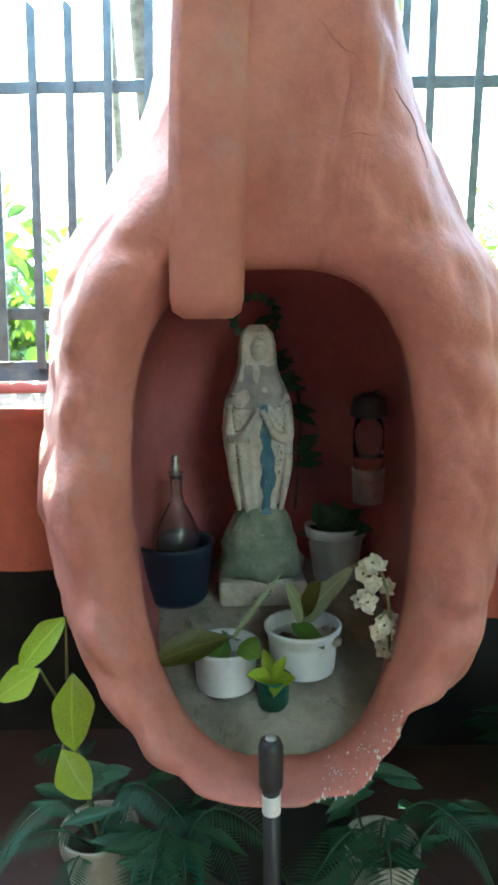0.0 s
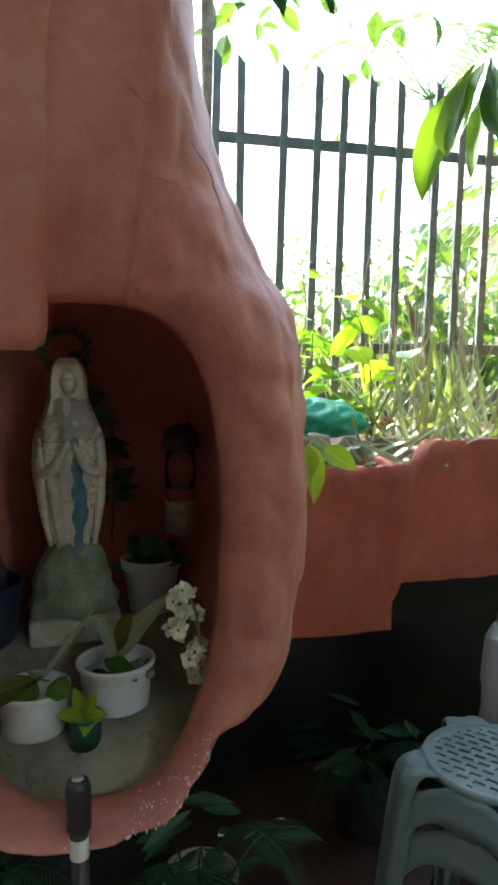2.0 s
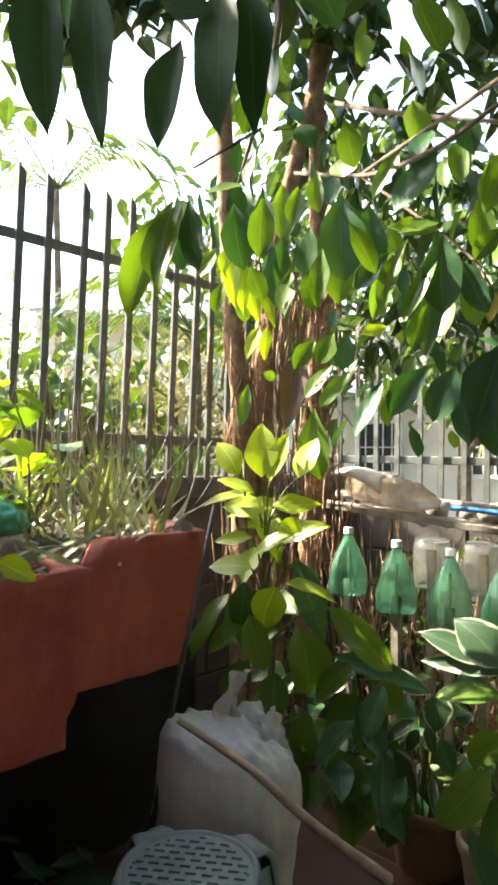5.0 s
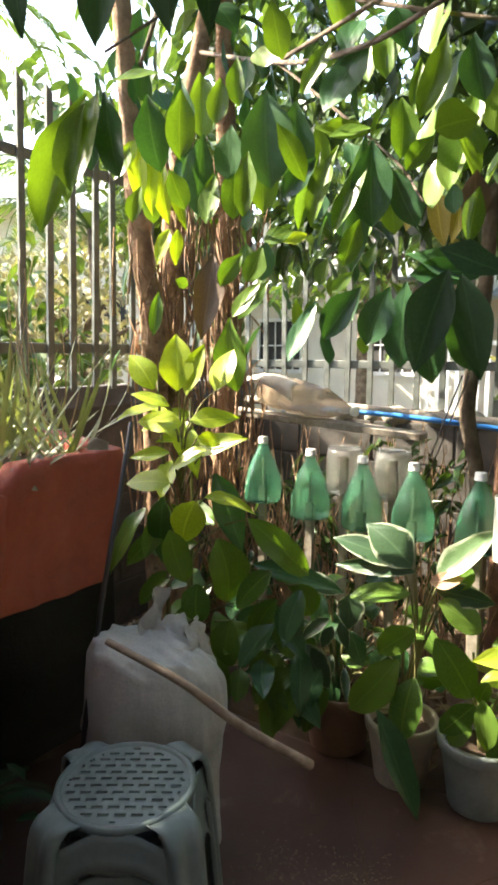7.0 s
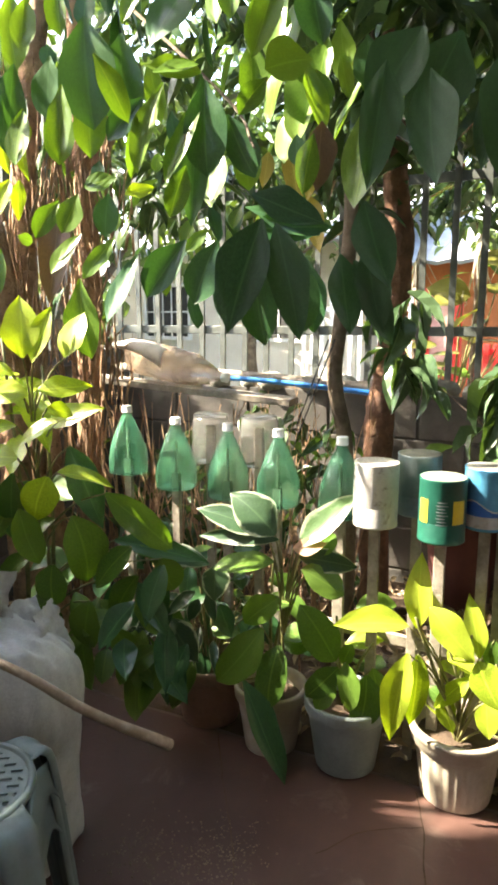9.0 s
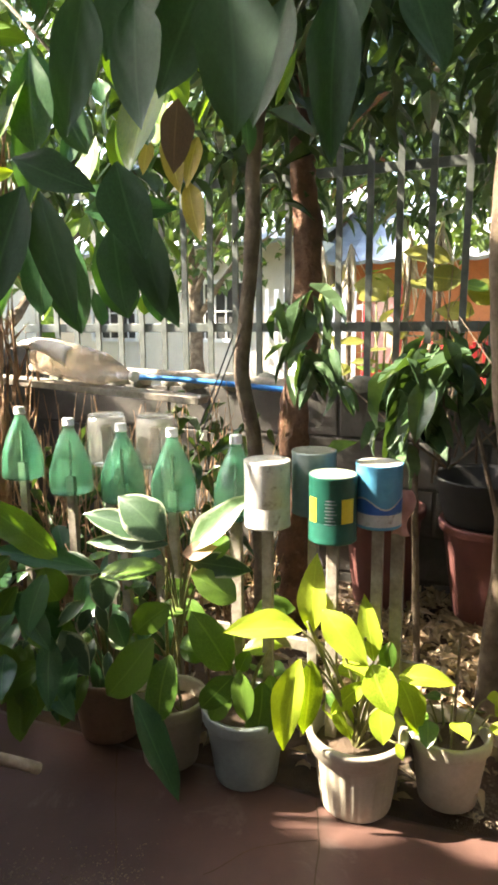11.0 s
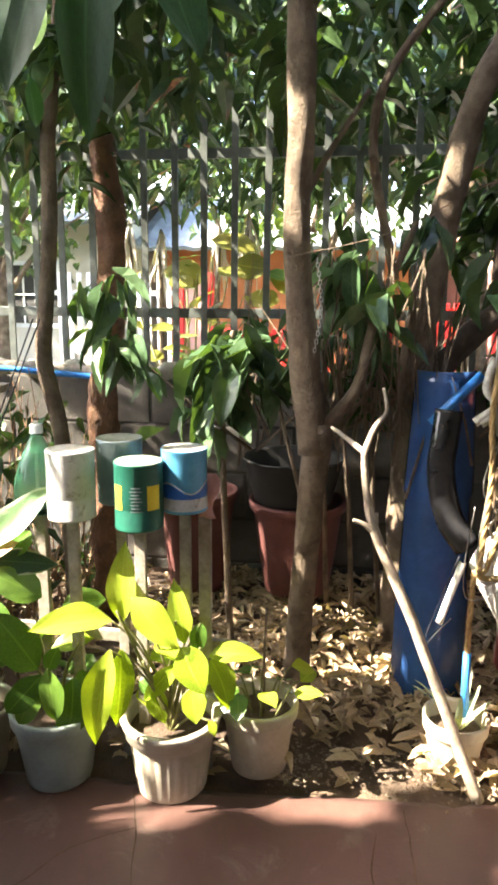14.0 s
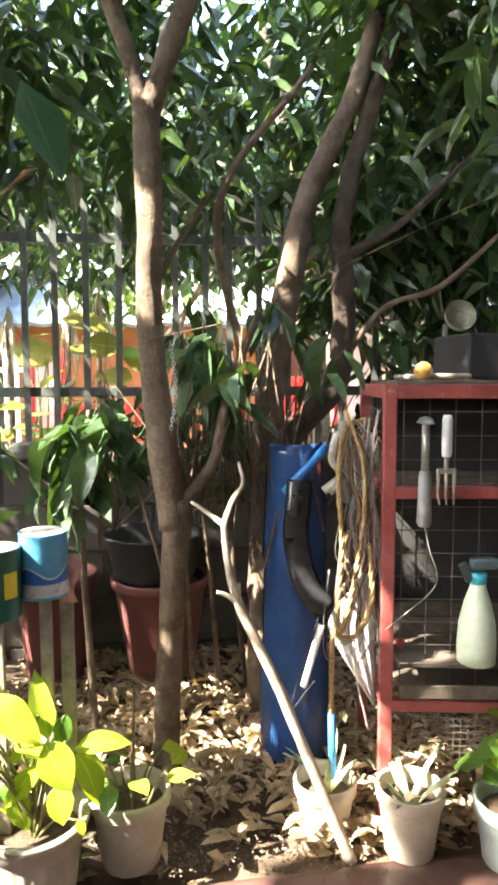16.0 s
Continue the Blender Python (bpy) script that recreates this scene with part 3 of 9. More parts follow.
OUTLINES = {
    "oval": (0.06, 0.44, 0.74, 0.92, 1.0, 0.99, 0.92, 0.79, 0.58, 0.28, 0.0),
    "obovate": (0.05, 0.32, 0.58, 0.78, 0.92, 0.99, 1.0, 0.94, 0.77, 0.44, 0.0),
    "ellipse": (0.10, 0.54, 0.80, 0.93, 0.99, 1.0, 0.97, 0.89, 0.72, 0.42, 0.0),
    "heart": (0.25, 0.80, 0.98, 1.0, 0.96, 0.89, 0.79, 0.65, 0.46, 0.22, 0.0),
    "pointed": (0.10, 0.54, 0.82, 0.96, 1.0, 0.98, 0.90, 0.75, 0.52, 0.23, 0.0),
    "lance": (0.0, 0.35, 0.65, 0.88, 1.0, 0.97, 0.86, 0.68, 0.45, 0.22, 0.0),
    "strap": (0.7, 0.95, 1.0, 1.0, 0.97, 0.92, 0.84, 0.72, 0.55, 0.32, 0.0),
}


def leaf_points(shape, droop, cup, wave, seed, steps=10):
    """Rows of points of a leaf one long and one wide along +y, with midrib fold, droop and wavy margin."""
    rng = random.Random(seed)
    ph, lean, turn = rng.uniform(0, 6), rng.uniform(-0.10, 0.10), rng.uniform(-0.5, 0.5)
    lop = rng.uniform(-0.12, 0.12)
    rows = []
    wide = OUTLINES[shape]
    for i in range(steps + 1):
        v = i / steps
        k = min(int(v * 10), 9)
        f = v * 10 - k
        p0, p1, p2, p3 = wide[max(k - 1, 0)], wide[k], wide[k + 1], wide[min(k + 2, 10)]
        w = p1 + 0.5 * f * (p2 - p0 + f * (2 * p0 - 5 * p1 + 4 * p2 - p3 + f * (3 * p1 - 3 * p2 + p3 - p0)))
        z = -droop * v * v
        y = v - 0.25 * droop * v * v
        row = []
        for u in (-1, -0.55, 0, 0.55, 1):
            x = 0.5 * w * u * (1 + lop * u) * (1 + (0.03 * math.sin(v * 13 + ph * 2 + u) if abs(u) == 1 else 0))
            row.append((x + (0 if shape == "strap" else lean * math.sin(v * 2.6)), y + 0.02 * abs(u) * math.sin(v * 9), z + cup * abs(x) + (0 if shape == "strap" else turn * x * v * 0.35) + wave * abs(u) ** 2 * math.sin(v * 11 + ph + u)))
        rows.append(row)
    return rows


def leaf_mesh(name, mat, shape, droop, cup, wave, seed):
    n = 16
    rows = leaf_points(shape, droop, cup, wave, seed, n)
    me = bpy.data.meshes.new(name)
    verts = [p for r in rows for p in r]
    faces = [(i * 5 + j, i * 5 + j + 1, i * 5 + j + 6, i * 5 + j + 5) for i in range(n) for j in range(4)]
    me.from_pydata(verts, [], faces)
    uv = me.uv_layers.new(name="UVMap")
    for lo in me.loops:
        k = lo.vertex_index
        uv.data[lo.index].uv = (0.5 + 0.25 * (k % 5 - 2), (k // 5) / n)
    me.materials.append(mat)
    for p in me.polygons:
        p.use_smooth = True
    return me


KINDS = {"lime": (LEAF_LIME, "pointed"), "green": (LEAF_GREEN, "ellipse"), "broad": (LEAF_GREEN, "ellipse"), "dark": (LEAF_SHADE, "pointed"), "striped": (LEAF_STRIPED, "pointed"), "tan": (LEAF_TAN, "pointed"), "pale": (LEAF_PALE, "pointed"),
         "vine": (LEAF_VINE, "obovate"), "shade": (LEAF_SHADE, "obovate"), "aloe": (LEAF_ALOE, "strap"), "yellow": (LEAF_LIME, "oval"), "dry": (LEAF_BROWN, "oval"), "ochre": (LEAF_OCHRE, "pointed"), "deep": (LEAF_SHADE_DEEP, "lance"), "olive": (LEAF_OLIVE, "obovate"), "frond": (LEAF_FROND, "strap"), "near": (LEAF_SHADE_DEEP, "oval")}
ARCHED = ("lime", "green", "broad", "pale", "dark", "striped")
LEAVES = {k: [leaf_mesh("leaf", m, s, d, c, w, i) for i, (d, c, w) in enumerate(((0.12, 0.02, 0.003), (0.35, 0.03, 0.003), (-0.1, 0.02, 0.003), (0.2, 0.01, 0.004)) if s == "strap" else ((0.20, 0.10, 0.010), (0.28, 0.14, 0.012), (0.12, 0.12, 0.012), (0.24, 0.06, 0.015), (0.34, 0.12, 0.010), (0.16, 0.16, 0.010), (0.22, 0.08, 0.018)) if k in ARCHED else ((0.06, 0.12, 0.010), (0.14, 0.16, 0.012), (-0.06, 0.12, 0.012), (0.10, 0.06, 0.015), (0.18, 0.14, 0.012), (0.0, 0.18, 0.010), (0.08, 0.10, 0.018)))] for k, (m, s) in KINDS.items()}
OUTWARD = Vector((-0.8, -0.35, 0.5)).normalized()
TILTED = Vector((-0.68, -0.30, 0.66)).normalized()
UPTURNED = Vector((-0.55, -0.24, 0.80)).normalized()
leaf_rng = random.Random(11)


def leaf(owner, kind, base, tip, width, facing=None, twist=None):
    """One leaf from base to tip under its plant, its upper face turned roughly to the open side."""
    base, tip = Vector(base), Vector(tip)
    if owner.name == "climbing_pothos":
        tip, width = base + (tip - base) * (1.6 if base.z > 0.62 else 1.12), width * (1.08 if base.z > 0.62 else 0.92)
    elif owner in (pot_b, pot_c, pot_d):
        tip, width = base + (tip - base) * 1.12, width * 1.15
    along = tip - base
    n = Vector(facing) if facing else UPTURNED if owner == climber else TILTED if owner in (pot_a, pot_b, pot_c, pot_d) else OUTWARD
    n = n - along * (n.dot(along) / along.length_squared)
    if n.length < 1e-3:
        n = along.orthogonal()
    y = along.normalized()
    z = n.normalized()
    z = Matrix.Rotation(radians(leaf_rng.uniform(-20, 20) if twist is None else twist), 3, y) @ z
    x = y.cross(z)
    ob = part("leaf", leaf_rng.choice(LEAVES[kind]), None, owner)
    m = Matrix((x * width * (0.86 if kind in ("shade", "vine", "yellow", "near") else 1.18), y * along.length, z * along.length)).transposed().to_4x4()
    m.translation = base - owner.location
    ob.matrix_basis = m
    return ob


def stem(owner, pts, r0=0.004, r1=0.002, name="stem", mat=None, lump=0.1):
    pts = smooth_path([Vector(p) - owner.location for p in pts], 5)
    bm = bmesh.new()
    tube(bm, pts, ramped((r0, r1), len(pts)), 6, lump)
    return part(name, bm, mat or STEM, owner)


def pot(name, at, r, h, mat, label, ribs=0, rim=0.02, group="", base=0.72, seg=40, category="potted plant", tilt=0.0):
    """A flower pot with a thick rim, hollow inside, and its soil."""
    p = thing(name, at, label, category, group)
    bm = bmesh.new()
    rb = r * base
    lip = min(1.0, (h / 0.15) ** 2)
    prof = [(rb * 0.9, 0.0), (rb * 0.98, 0.002), (rb, 0.006), (rb + (r * 0.92 - rb) * 0.5, h * 0.45), (r * 0.915, h - 0.040 * lip), (r * 0.93, h - 0.037 * lip), (r * 0.985, h - 0.034 * lip), (r * 1.0, h - 0.030 * lip), (r * 1.015, h - 0.008 * lip), (r * 1.005, h - 0.001), (r * 0.98, h), (r - rim * 0.5, h - 0.001), (r - rim * 0.55, h - 0.01), (r * 0.85, h - 0.05), (r * 0.8, h * 0.5)]
    if ribs:
        def shape(a, z):
            return 1.0 - (0.022 * (math.sin(a * ribs) > 0.2) if 0.02 < z < h - 0.05 else 0.0)
        prof = prof[:3] + [(rb + (r * 0.92 - rb) * k, h * k) for k in (0.15, 0.2, 0.4, 0.6, 0.68)] + [(r * 0.90, h - 0.046), (r * 0.955, h - 0.042), (r * 0.965, h - 0.024), (r * 1.0, h - 0.020), (r * 1.035, h - 0.006), (r * 1.02, h), (r - rim * 0.5, h), (r * 0.86, h - 0.012), (r * 0.85, h - 0.05), (r * 0.8, h * 0.5)]
        lathe(bm, prof, 120, rib=shape)
    else:
        lathe(bm, prof, seg, rib=lambda a, z: 1 + 0.006 * math.sin(3 * a + z * 9))
    part("pot", bm, mat, p)
    bm = bmesh.new()
    rings = []
    for k in range(1, 7):
        rr = r * 0.85 * k / 6
        rings.append([bm.verts.new((rr * math.cos(a), rr * math.sin(a), h - 0.04 + 0.008 * noise.noise(Vector((rr * 40 * math.cos(a), rr * 40 * math.sin(a), at[1]))))) for a in [2 * math.pi * i / 20 for i in range(20)]])
    for lo, hi in zip(rings, rings[1:]):
        for i in range(20):
            bm.faces.new((lo[i], lo[(i + 1) % 20], hi[(i + 1) % 20], hi[i]))
    bm.faces.new(rings[0])
    part("soil", bm, SOIL, p)
    return p


def frond(owner, start, along, length, rise, mat, leaflet=0.3, width=0.05, name="frond"):
    """A feathered leaf: an arching rib with pairs of leaflets."""
    d = Vector((along[0], along[1], 0)).normalized()
    start = Vector(start) - owner.location
    rib = smooth_path((start, start + d * length * 0.35 + Vector((0, 0, rise)), start + d * length * 0.75 + Vector((0, 0, rise * 0.9)), start + d * length + Vector((0, 0, rise * 0.3))), 7)
    bm = bmesh.new()
    tube(bm, rib, ramped((0.003, 0.001), len(rib)), 4)
    side = d.cross(Vector((0, 0, 1)))
    n = len(rib)
    for i in range(2, n - 1):
        ln = length * leaflet * math.sin(math.pi * (0.12 + 0.83 * i / n))
        for s in (-1, 1):
            for h in (0.0, 0.5):
                b = rib[i].lerp(rib[i + 1], h)
                tip = b + side * s * ln + d * ln * 0.35 - Vector((0, 0, ln * 0.3))
                mid = b.lerp(tip, 0.45) + Vector((0, 0, ln * 0.05))
                w = d * (ln * width * 2.2)
                va, vb, vc, vd, ve = [bm.verts.new(q) for q in (b, mid - w, mid + w, tip, mid)]
                for f in ((va, vb, ve), (va, ve, vc), (vb, vd, ve), (ve, vd, vc)):
                    bm.faces.new(f)
    return part(name, bm, mat, owner)


ROW = "potted plants along the patio edge"
pot_a = pot("potted_plant", (1.635, 0.965, 0.0), 0.116, 0.185, TERRA, "white-striped foliage plant in a brown plastic pot", 0, 0.02, ROW)
pot_b = pot("potted_plant", (1.585, 0.748, 0.0), 0.098, 0.18, BEIGE, "variegated and green leafy plants in a beige pot", 0, 0.02, ROW)
pot_c = pot("potted_plant", (1.60, 0.540, 0.0), 0.109, 0.19, BLUEGREY, "green leafy plant in a grey-blue plastic pot", 0, 0.02, ROW)
pot_d = pot("potted_plant", (1.605, 0.26, 0.0), 0.116, 0.19, BEIGE, "lime-green pothos in a ribbed beige pot", 26, 0.022, ROW)
pot_e = pot("potted_plant", (1.70, 0.06, 0.0), 0.096, 0.18, BEIGE, "small green seedlings in a pale beige pot", 0, 0.02, ROW)
climber = thing("climbing_pothos", (1.45, 1.45, 0.0), "yellow-green pothos climbing beside the red planter", "plant")
bower = thing("broad_leaf_tree", (1.75, 1.72, -0.02), "broad-leaved tree with glossy leaves arching over the corner", "tree")
# lime pothos in the ribbed pot
leaf(pot_d, 'lime', (1.570, 0.362, 0.425), (1.600, 0.355, 0.589), 0.049)
leaf(pot_d, 'lime', (1.560, 0.334, 0.489), (1.520, 0.227, 0.409), 0.054)
leaf(pot_d, 'lime', (1.580, 0.220, 0.378), (1.600, 0.236, 0.510), 0.041)
leaf(pot_d, 'lime', (1.560, 0.222, 0.378), (1.500, 0.163, 0.318), 0.057)
leaf(pot_d, 'lime', (1.600, 0.167, 0.338), (1.600, 0.055, 0.361), 0.037)
leaf(pot_d, 'lime', (1.590, 0.163, 0.337), (1.550, 0.107, 0.245), 0.046)
leaf(pot_d, 'lime', (1.550, 0.196, 0.289), (1.510, 0.180, 0.231), 0.042)
leaf(pot_d, 'lime', (1.580, 0.238, 0.325), (1.540, 0.309, 0.245), 0.032)
leaf(pot_d, 'lime', (1.600, 0.310, 0.246), (1.570, 0.260, 0.191), 0.043)
leaf(pot_d, 'lime', (1.500, 0.367, 0.393), (1.430, 0.387, 0.218), 0.050)
leaf(pot_d, 'lime', (1.520, 0.350, 0.385), (1.460, 0.330, 0.246), 0.048)
leaf(pot_d, 'lime', (1.550, 0.380, 0.437), (1.470, 0.520, 0.457), 0.051)
leaf(pot_d, 'green', (1.640, 0.195, 0.401), (1.620, 0.194, 0.342), 0.030)
leaf(pot_d, 'lime', (1.560, 0.161, 0.201), (1.540, 0.141, 0.182), 0.017)
leaf(pot_d, 'green', (1.600, 0.334, 0.266), (1.580, 0.287, 0.248), 0.028)
# green plants in the grey-blue pot
leaf(pot_c, 'green', (1.530, 0.551, 0.316), (1.480, 0.614, 0.444), 0.067)
leaf(pot_c, 'green', (1.520, 0.522, 0.324), (1.470, 0.500, 0.230), 0.040)
leaf(pot_c, 'green', (1.530, 0.542, 0.301), (1.480, 0.601, 0.229), 0.047)
leaf(pot_c, 'green', (1.550, 0.476, 0.287), (1.490, 0.471, 0.177), 0.060)
leaf(pot_c, 'green', (1.570, 0.544, 0.289), (1.580, 0.522, 0.333), 0.030)
leaf(pot_c, 'green', (1.540, 0.562, 0.257), (1.500, 0.580, 0.196), 0.038)
leaf(pot_c, 'green', (1.580, 0.468, 0.292), (1.550, 0.428, 0.197), 0.048)
# variegated and green plants in the tall beige pot
leaf(pot_b, 'broad', (1.500, 0.690, 0.468), (1.460, 0.762, 0.403), 0.052)
leaf(pot_b, 'broad', (1.470, 0.721, 0.392), (1.380, 0.813, 0.274), 0.068)
leaf(pot_b, 'broad', (1.470, 0.676, 0.358), (1.400, 0.685, 0.232), 0.063)
leaf(pot_b, 'dark', (1.420, 0.752, 0.273), (1.400, 0.621, 0.061), 0.047)
leaf(pot_b, 'striped', (1.520, 0.711, 0.622), (1.500, 0.818, 0.721), 0.078)
leaf(pot_b, 'striped', (1.530, 0.740, 0.619), (1.480, 0.899, 0.685), 0.054)
leaf(pot_b, 'striped', (1.520, 0.701, 0.611), (1.460, 0.894, 0.614), 0.034)
leaf(pot_b, 'pale', (1.540, 0.656, 0.590), (1.600, 0.550, 0.731), 0.057)
leaf(pot_b, 'striped', (1.530, 0.651, 0.572), (1.580, 0.518, 0.554), 0.045)
leaf(pot_b, 'broad', (1.510, 0.635, 0.549), (1.540, 0.535, 0.507), 0.069)
leaf(pot_b, 'broad', (1.500, 0.706, 0.560), (1.420, 0.820, 0.566), 0.047)
leaf(pot_b, 'green', (1.560, 0.614, 0.569), (1.590, 0.588, 0.622), 0.039)
leaf(pot_b, 'tan', (1.530, 0.667, 0.589), (1.550, 0.596, 0.607), 0.036)
# variegated plant in the brown pot
leaf(pot_a, 'striped', (1.500, 0.865, 0.526), (1.460, 0.851, 0.438), 0.062)
leaf(pot_a, 'striped', (1.460, 0.984, 0.358), (1.440, 0.885, 0.277), 0.068)
leaf(pot_a, 'striped', (1.500, 0.932, 0.439), (1.460, 1.009, 0.370), 0.040)
leaf(pot_a, 'striped', (1.510, 0.926, 0.415), (1.480, 0.942, 0.358), 0.033)
leaf(pot_a, 'striped', (1.520, 1.051, 0.526), (1.540, 0.906, 0.521), 0.056)
leaf(pot_a, 'striped', (1.520, 0.907, 0.432), (1.500, 0.873, 0.360), 0.029)
leaf(pot_a, 'dark', (1.560, 0.892, 0.386), (1.540, 0.837, 0.310), 0.053)
leaf(pot_a, 'striped', (1.458, 0.978, 0.370), (1.463, 0.914, 0.261), 0.065)
leaf(pot_a, 'striped', (1.428, 1.036, 0.340), (1.383, 1.113, 0.269), 0.059)
leaf(pot_a, 'striped', (1.414, 1.064, 0.326), (1.443, 1.015, 0.368), 0.042)
leaf(pot_a, 'striped', (1.425, 1.038, 0.326), (1.396, 1.058, 0.222), 0.042)
leaf(pot_a, 'dark', (1.471, 1.017, 0.407), (1.445, 1.038, 0.316), 0.086)
leaf(pot_a, 'dark', (1.461, 1.059, 0.443), (1.471, 1.002, 0.372), 0.078)
# yellow-green pothos climbing beside the planter
leaf(climber, 'lime', (1.286, 1.279, 1.056), (1.293, 1.293, 1.156), 0.071)
leaf(climber, 'lime', (1.250, 1.331, 1.059), (1.233, 1.371, 1.125), 0.056)
leaf(climber, 'lime', (1.282, 1.263, 0.968), (1.238, 1.330, 0.978), 0.053)
leaf(climber, 'lime', (1.295, 1.247, 0.977), (1.345, 1.180, 0.993), 0.048)
leaf(climber, 'lime', (1.313, 1.204, 0.903), (1.270, 1.258, 0.874), 0.045)
leaf(climber, 'lime', (1.343, 1.197, 1.056), (1.363, 1.186, 1.133), 0.062)
leaf(climber, 'lime', (1.302, 1.226, 0.934), (1.325, 1.191, 0.924), 0.033)
leaf(climber, 'lime', (1.247, 1.277, 0.815), (1.204, 1.341, 0.823), 0.071)
leaf(climber, 'lime', (1.296, 1.199, 0.777), (1.349, 1.121, 0.771), 0.056)
leaf(climber, 'lime', (1.281, 1.218, 0.768), (1.260, 1.230, 0.696), 0.080)
leaf(climber, 'lime', (1.256, 1.284, 0.894), (1.213, 1.345, 0.897), 0.033)
leaf(climber, 'lime', (1.297, 1.259, 1.044), (1.320, 1.248, 1.133), 0.045)
leaf(climber, 'lime', (1.269, 1.294, 1.015), (1.234, 1.351, 1.044), 0.033)
leaf(climber, 'green', (1.280, 1.144, 0.678), (1.285, 1.110, 0.561), 0.085)
leaf(climber, 'green', (1.239, 1.177, 0.562), (1.224, 1.175, 0.465), 0.079)
leaf(climber, 'green', (1.351, 1.024, 0.596), (1.291, 1.089, 0.509), 0.076)
leaf(climber, 'green', (1.351, 1.006, 0.524), (1.294, 1.064, 0.422), 0.067)
leaf(climber, 'green', (1.332, 1.083, 0.729), (1.387, 0.982, 0.634), 0.061)
leaf(climber, 'green', (1.389, 0.962, 0.563), (1.399, 0.929, 0.480), 0.076)
leaf(climber, 'green', (1.279, 1.098, 0.468), (1.249, 1.112, 0.352), 0.088)
leaf(climber, 'green', (1.212, 1.248, 0.699), (1.219, 1.217, 0.612), 0.058)
leaf(climber, 'green', (1.304, 1.044, 0.396), (1.320, 1.001, 0.309), 0.058)
leaf(climber, 'dark', (1.392, 1.105, 0.588), (1.519, 0.911, 0.540), 0.070)
leaf(climber, 'dark', (1.357, 1.212, 0.830), (1.377, 1.151, 0.694), 0.076)
leaf(climber, 'dark', (1.271, 1.320, 0.768), (1.241, 1.335, 0.647), 0.070)
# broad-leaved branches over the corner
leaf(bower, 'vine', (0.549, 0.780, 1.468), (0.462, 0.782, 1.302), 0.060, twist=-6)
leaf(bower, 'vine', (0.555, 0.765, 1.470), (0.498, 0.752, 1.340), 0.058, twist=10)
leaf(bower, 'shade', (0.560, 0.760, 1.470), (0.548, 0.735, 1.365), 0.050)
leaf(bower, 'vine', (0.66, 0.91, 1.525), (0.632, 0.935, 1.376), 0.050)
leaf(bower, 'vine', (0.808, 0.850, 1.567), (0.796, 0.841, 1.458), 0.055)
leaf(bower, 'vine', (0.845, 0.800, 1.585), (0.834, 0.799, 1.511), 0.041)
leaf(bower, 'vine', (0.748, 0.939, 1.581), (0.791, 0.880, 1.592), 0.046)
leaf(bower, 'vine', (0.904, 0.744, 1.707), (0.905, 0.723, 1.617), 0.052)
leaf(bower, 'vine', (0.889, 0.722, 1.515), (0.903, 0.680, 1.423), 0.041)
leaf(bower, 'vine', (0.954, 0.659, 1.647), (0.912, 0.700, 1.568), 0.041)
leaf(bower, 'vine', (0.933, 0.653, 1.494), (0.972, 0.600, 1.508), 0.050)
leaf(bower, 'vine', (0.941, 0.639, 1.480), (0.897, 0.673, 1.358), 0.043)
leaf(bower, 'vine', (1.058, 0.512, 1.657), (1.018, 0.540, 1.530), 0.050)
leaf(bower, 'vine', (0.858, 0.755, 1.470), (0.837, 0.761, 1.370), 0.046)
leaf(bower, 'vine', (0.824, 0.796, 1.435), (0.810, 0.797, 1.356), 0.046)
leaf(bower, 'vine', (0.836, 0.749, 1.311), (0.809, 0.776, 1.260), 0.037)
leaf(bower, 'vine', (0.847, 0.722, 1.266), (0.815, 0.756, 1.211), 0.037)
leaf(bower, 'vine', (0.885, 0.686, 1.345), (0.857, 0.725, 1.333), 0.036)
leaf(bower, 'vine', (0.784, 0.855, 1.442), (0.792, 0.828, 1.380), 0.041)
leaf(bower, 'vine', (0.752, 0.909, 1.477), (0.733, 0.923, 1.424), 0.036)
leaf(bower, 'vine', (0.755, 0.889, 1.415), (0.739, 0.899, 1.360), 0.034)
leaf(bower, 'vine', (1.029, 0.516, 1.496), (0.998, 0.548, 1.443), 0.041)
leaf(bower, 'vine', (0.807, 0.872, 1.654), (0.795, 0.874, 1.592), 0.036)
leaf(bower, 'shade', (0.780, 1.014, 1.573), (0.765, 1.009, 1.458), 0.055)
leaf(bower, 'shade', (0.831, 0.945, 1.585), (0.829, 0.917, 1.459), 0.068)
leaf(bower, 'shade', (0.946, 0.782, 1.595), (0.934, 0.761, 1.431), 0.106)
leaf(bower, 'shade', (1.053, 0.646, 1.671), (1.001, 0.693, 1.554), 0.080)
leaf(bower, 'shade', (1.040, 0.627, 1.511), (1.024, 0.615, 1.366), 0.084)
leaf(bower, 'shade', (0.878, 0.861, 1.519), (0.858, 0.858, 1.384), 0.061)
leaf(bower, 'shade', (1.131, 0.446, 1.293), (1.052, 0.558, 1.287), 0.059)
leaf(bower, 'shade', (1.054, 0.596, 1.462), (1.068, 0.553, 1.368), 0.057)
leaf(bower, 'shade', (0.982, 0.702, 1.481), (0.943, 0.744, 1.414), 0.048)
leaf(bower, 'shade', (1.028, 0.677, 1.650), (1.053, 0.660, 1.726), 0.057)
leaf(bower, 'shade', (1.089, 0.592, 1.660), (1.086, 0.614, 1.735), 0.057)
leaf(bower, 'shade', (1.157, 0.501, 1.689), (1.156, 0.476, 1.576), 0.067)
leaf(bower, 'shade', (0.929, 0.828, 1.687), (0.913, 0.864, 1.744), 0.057)
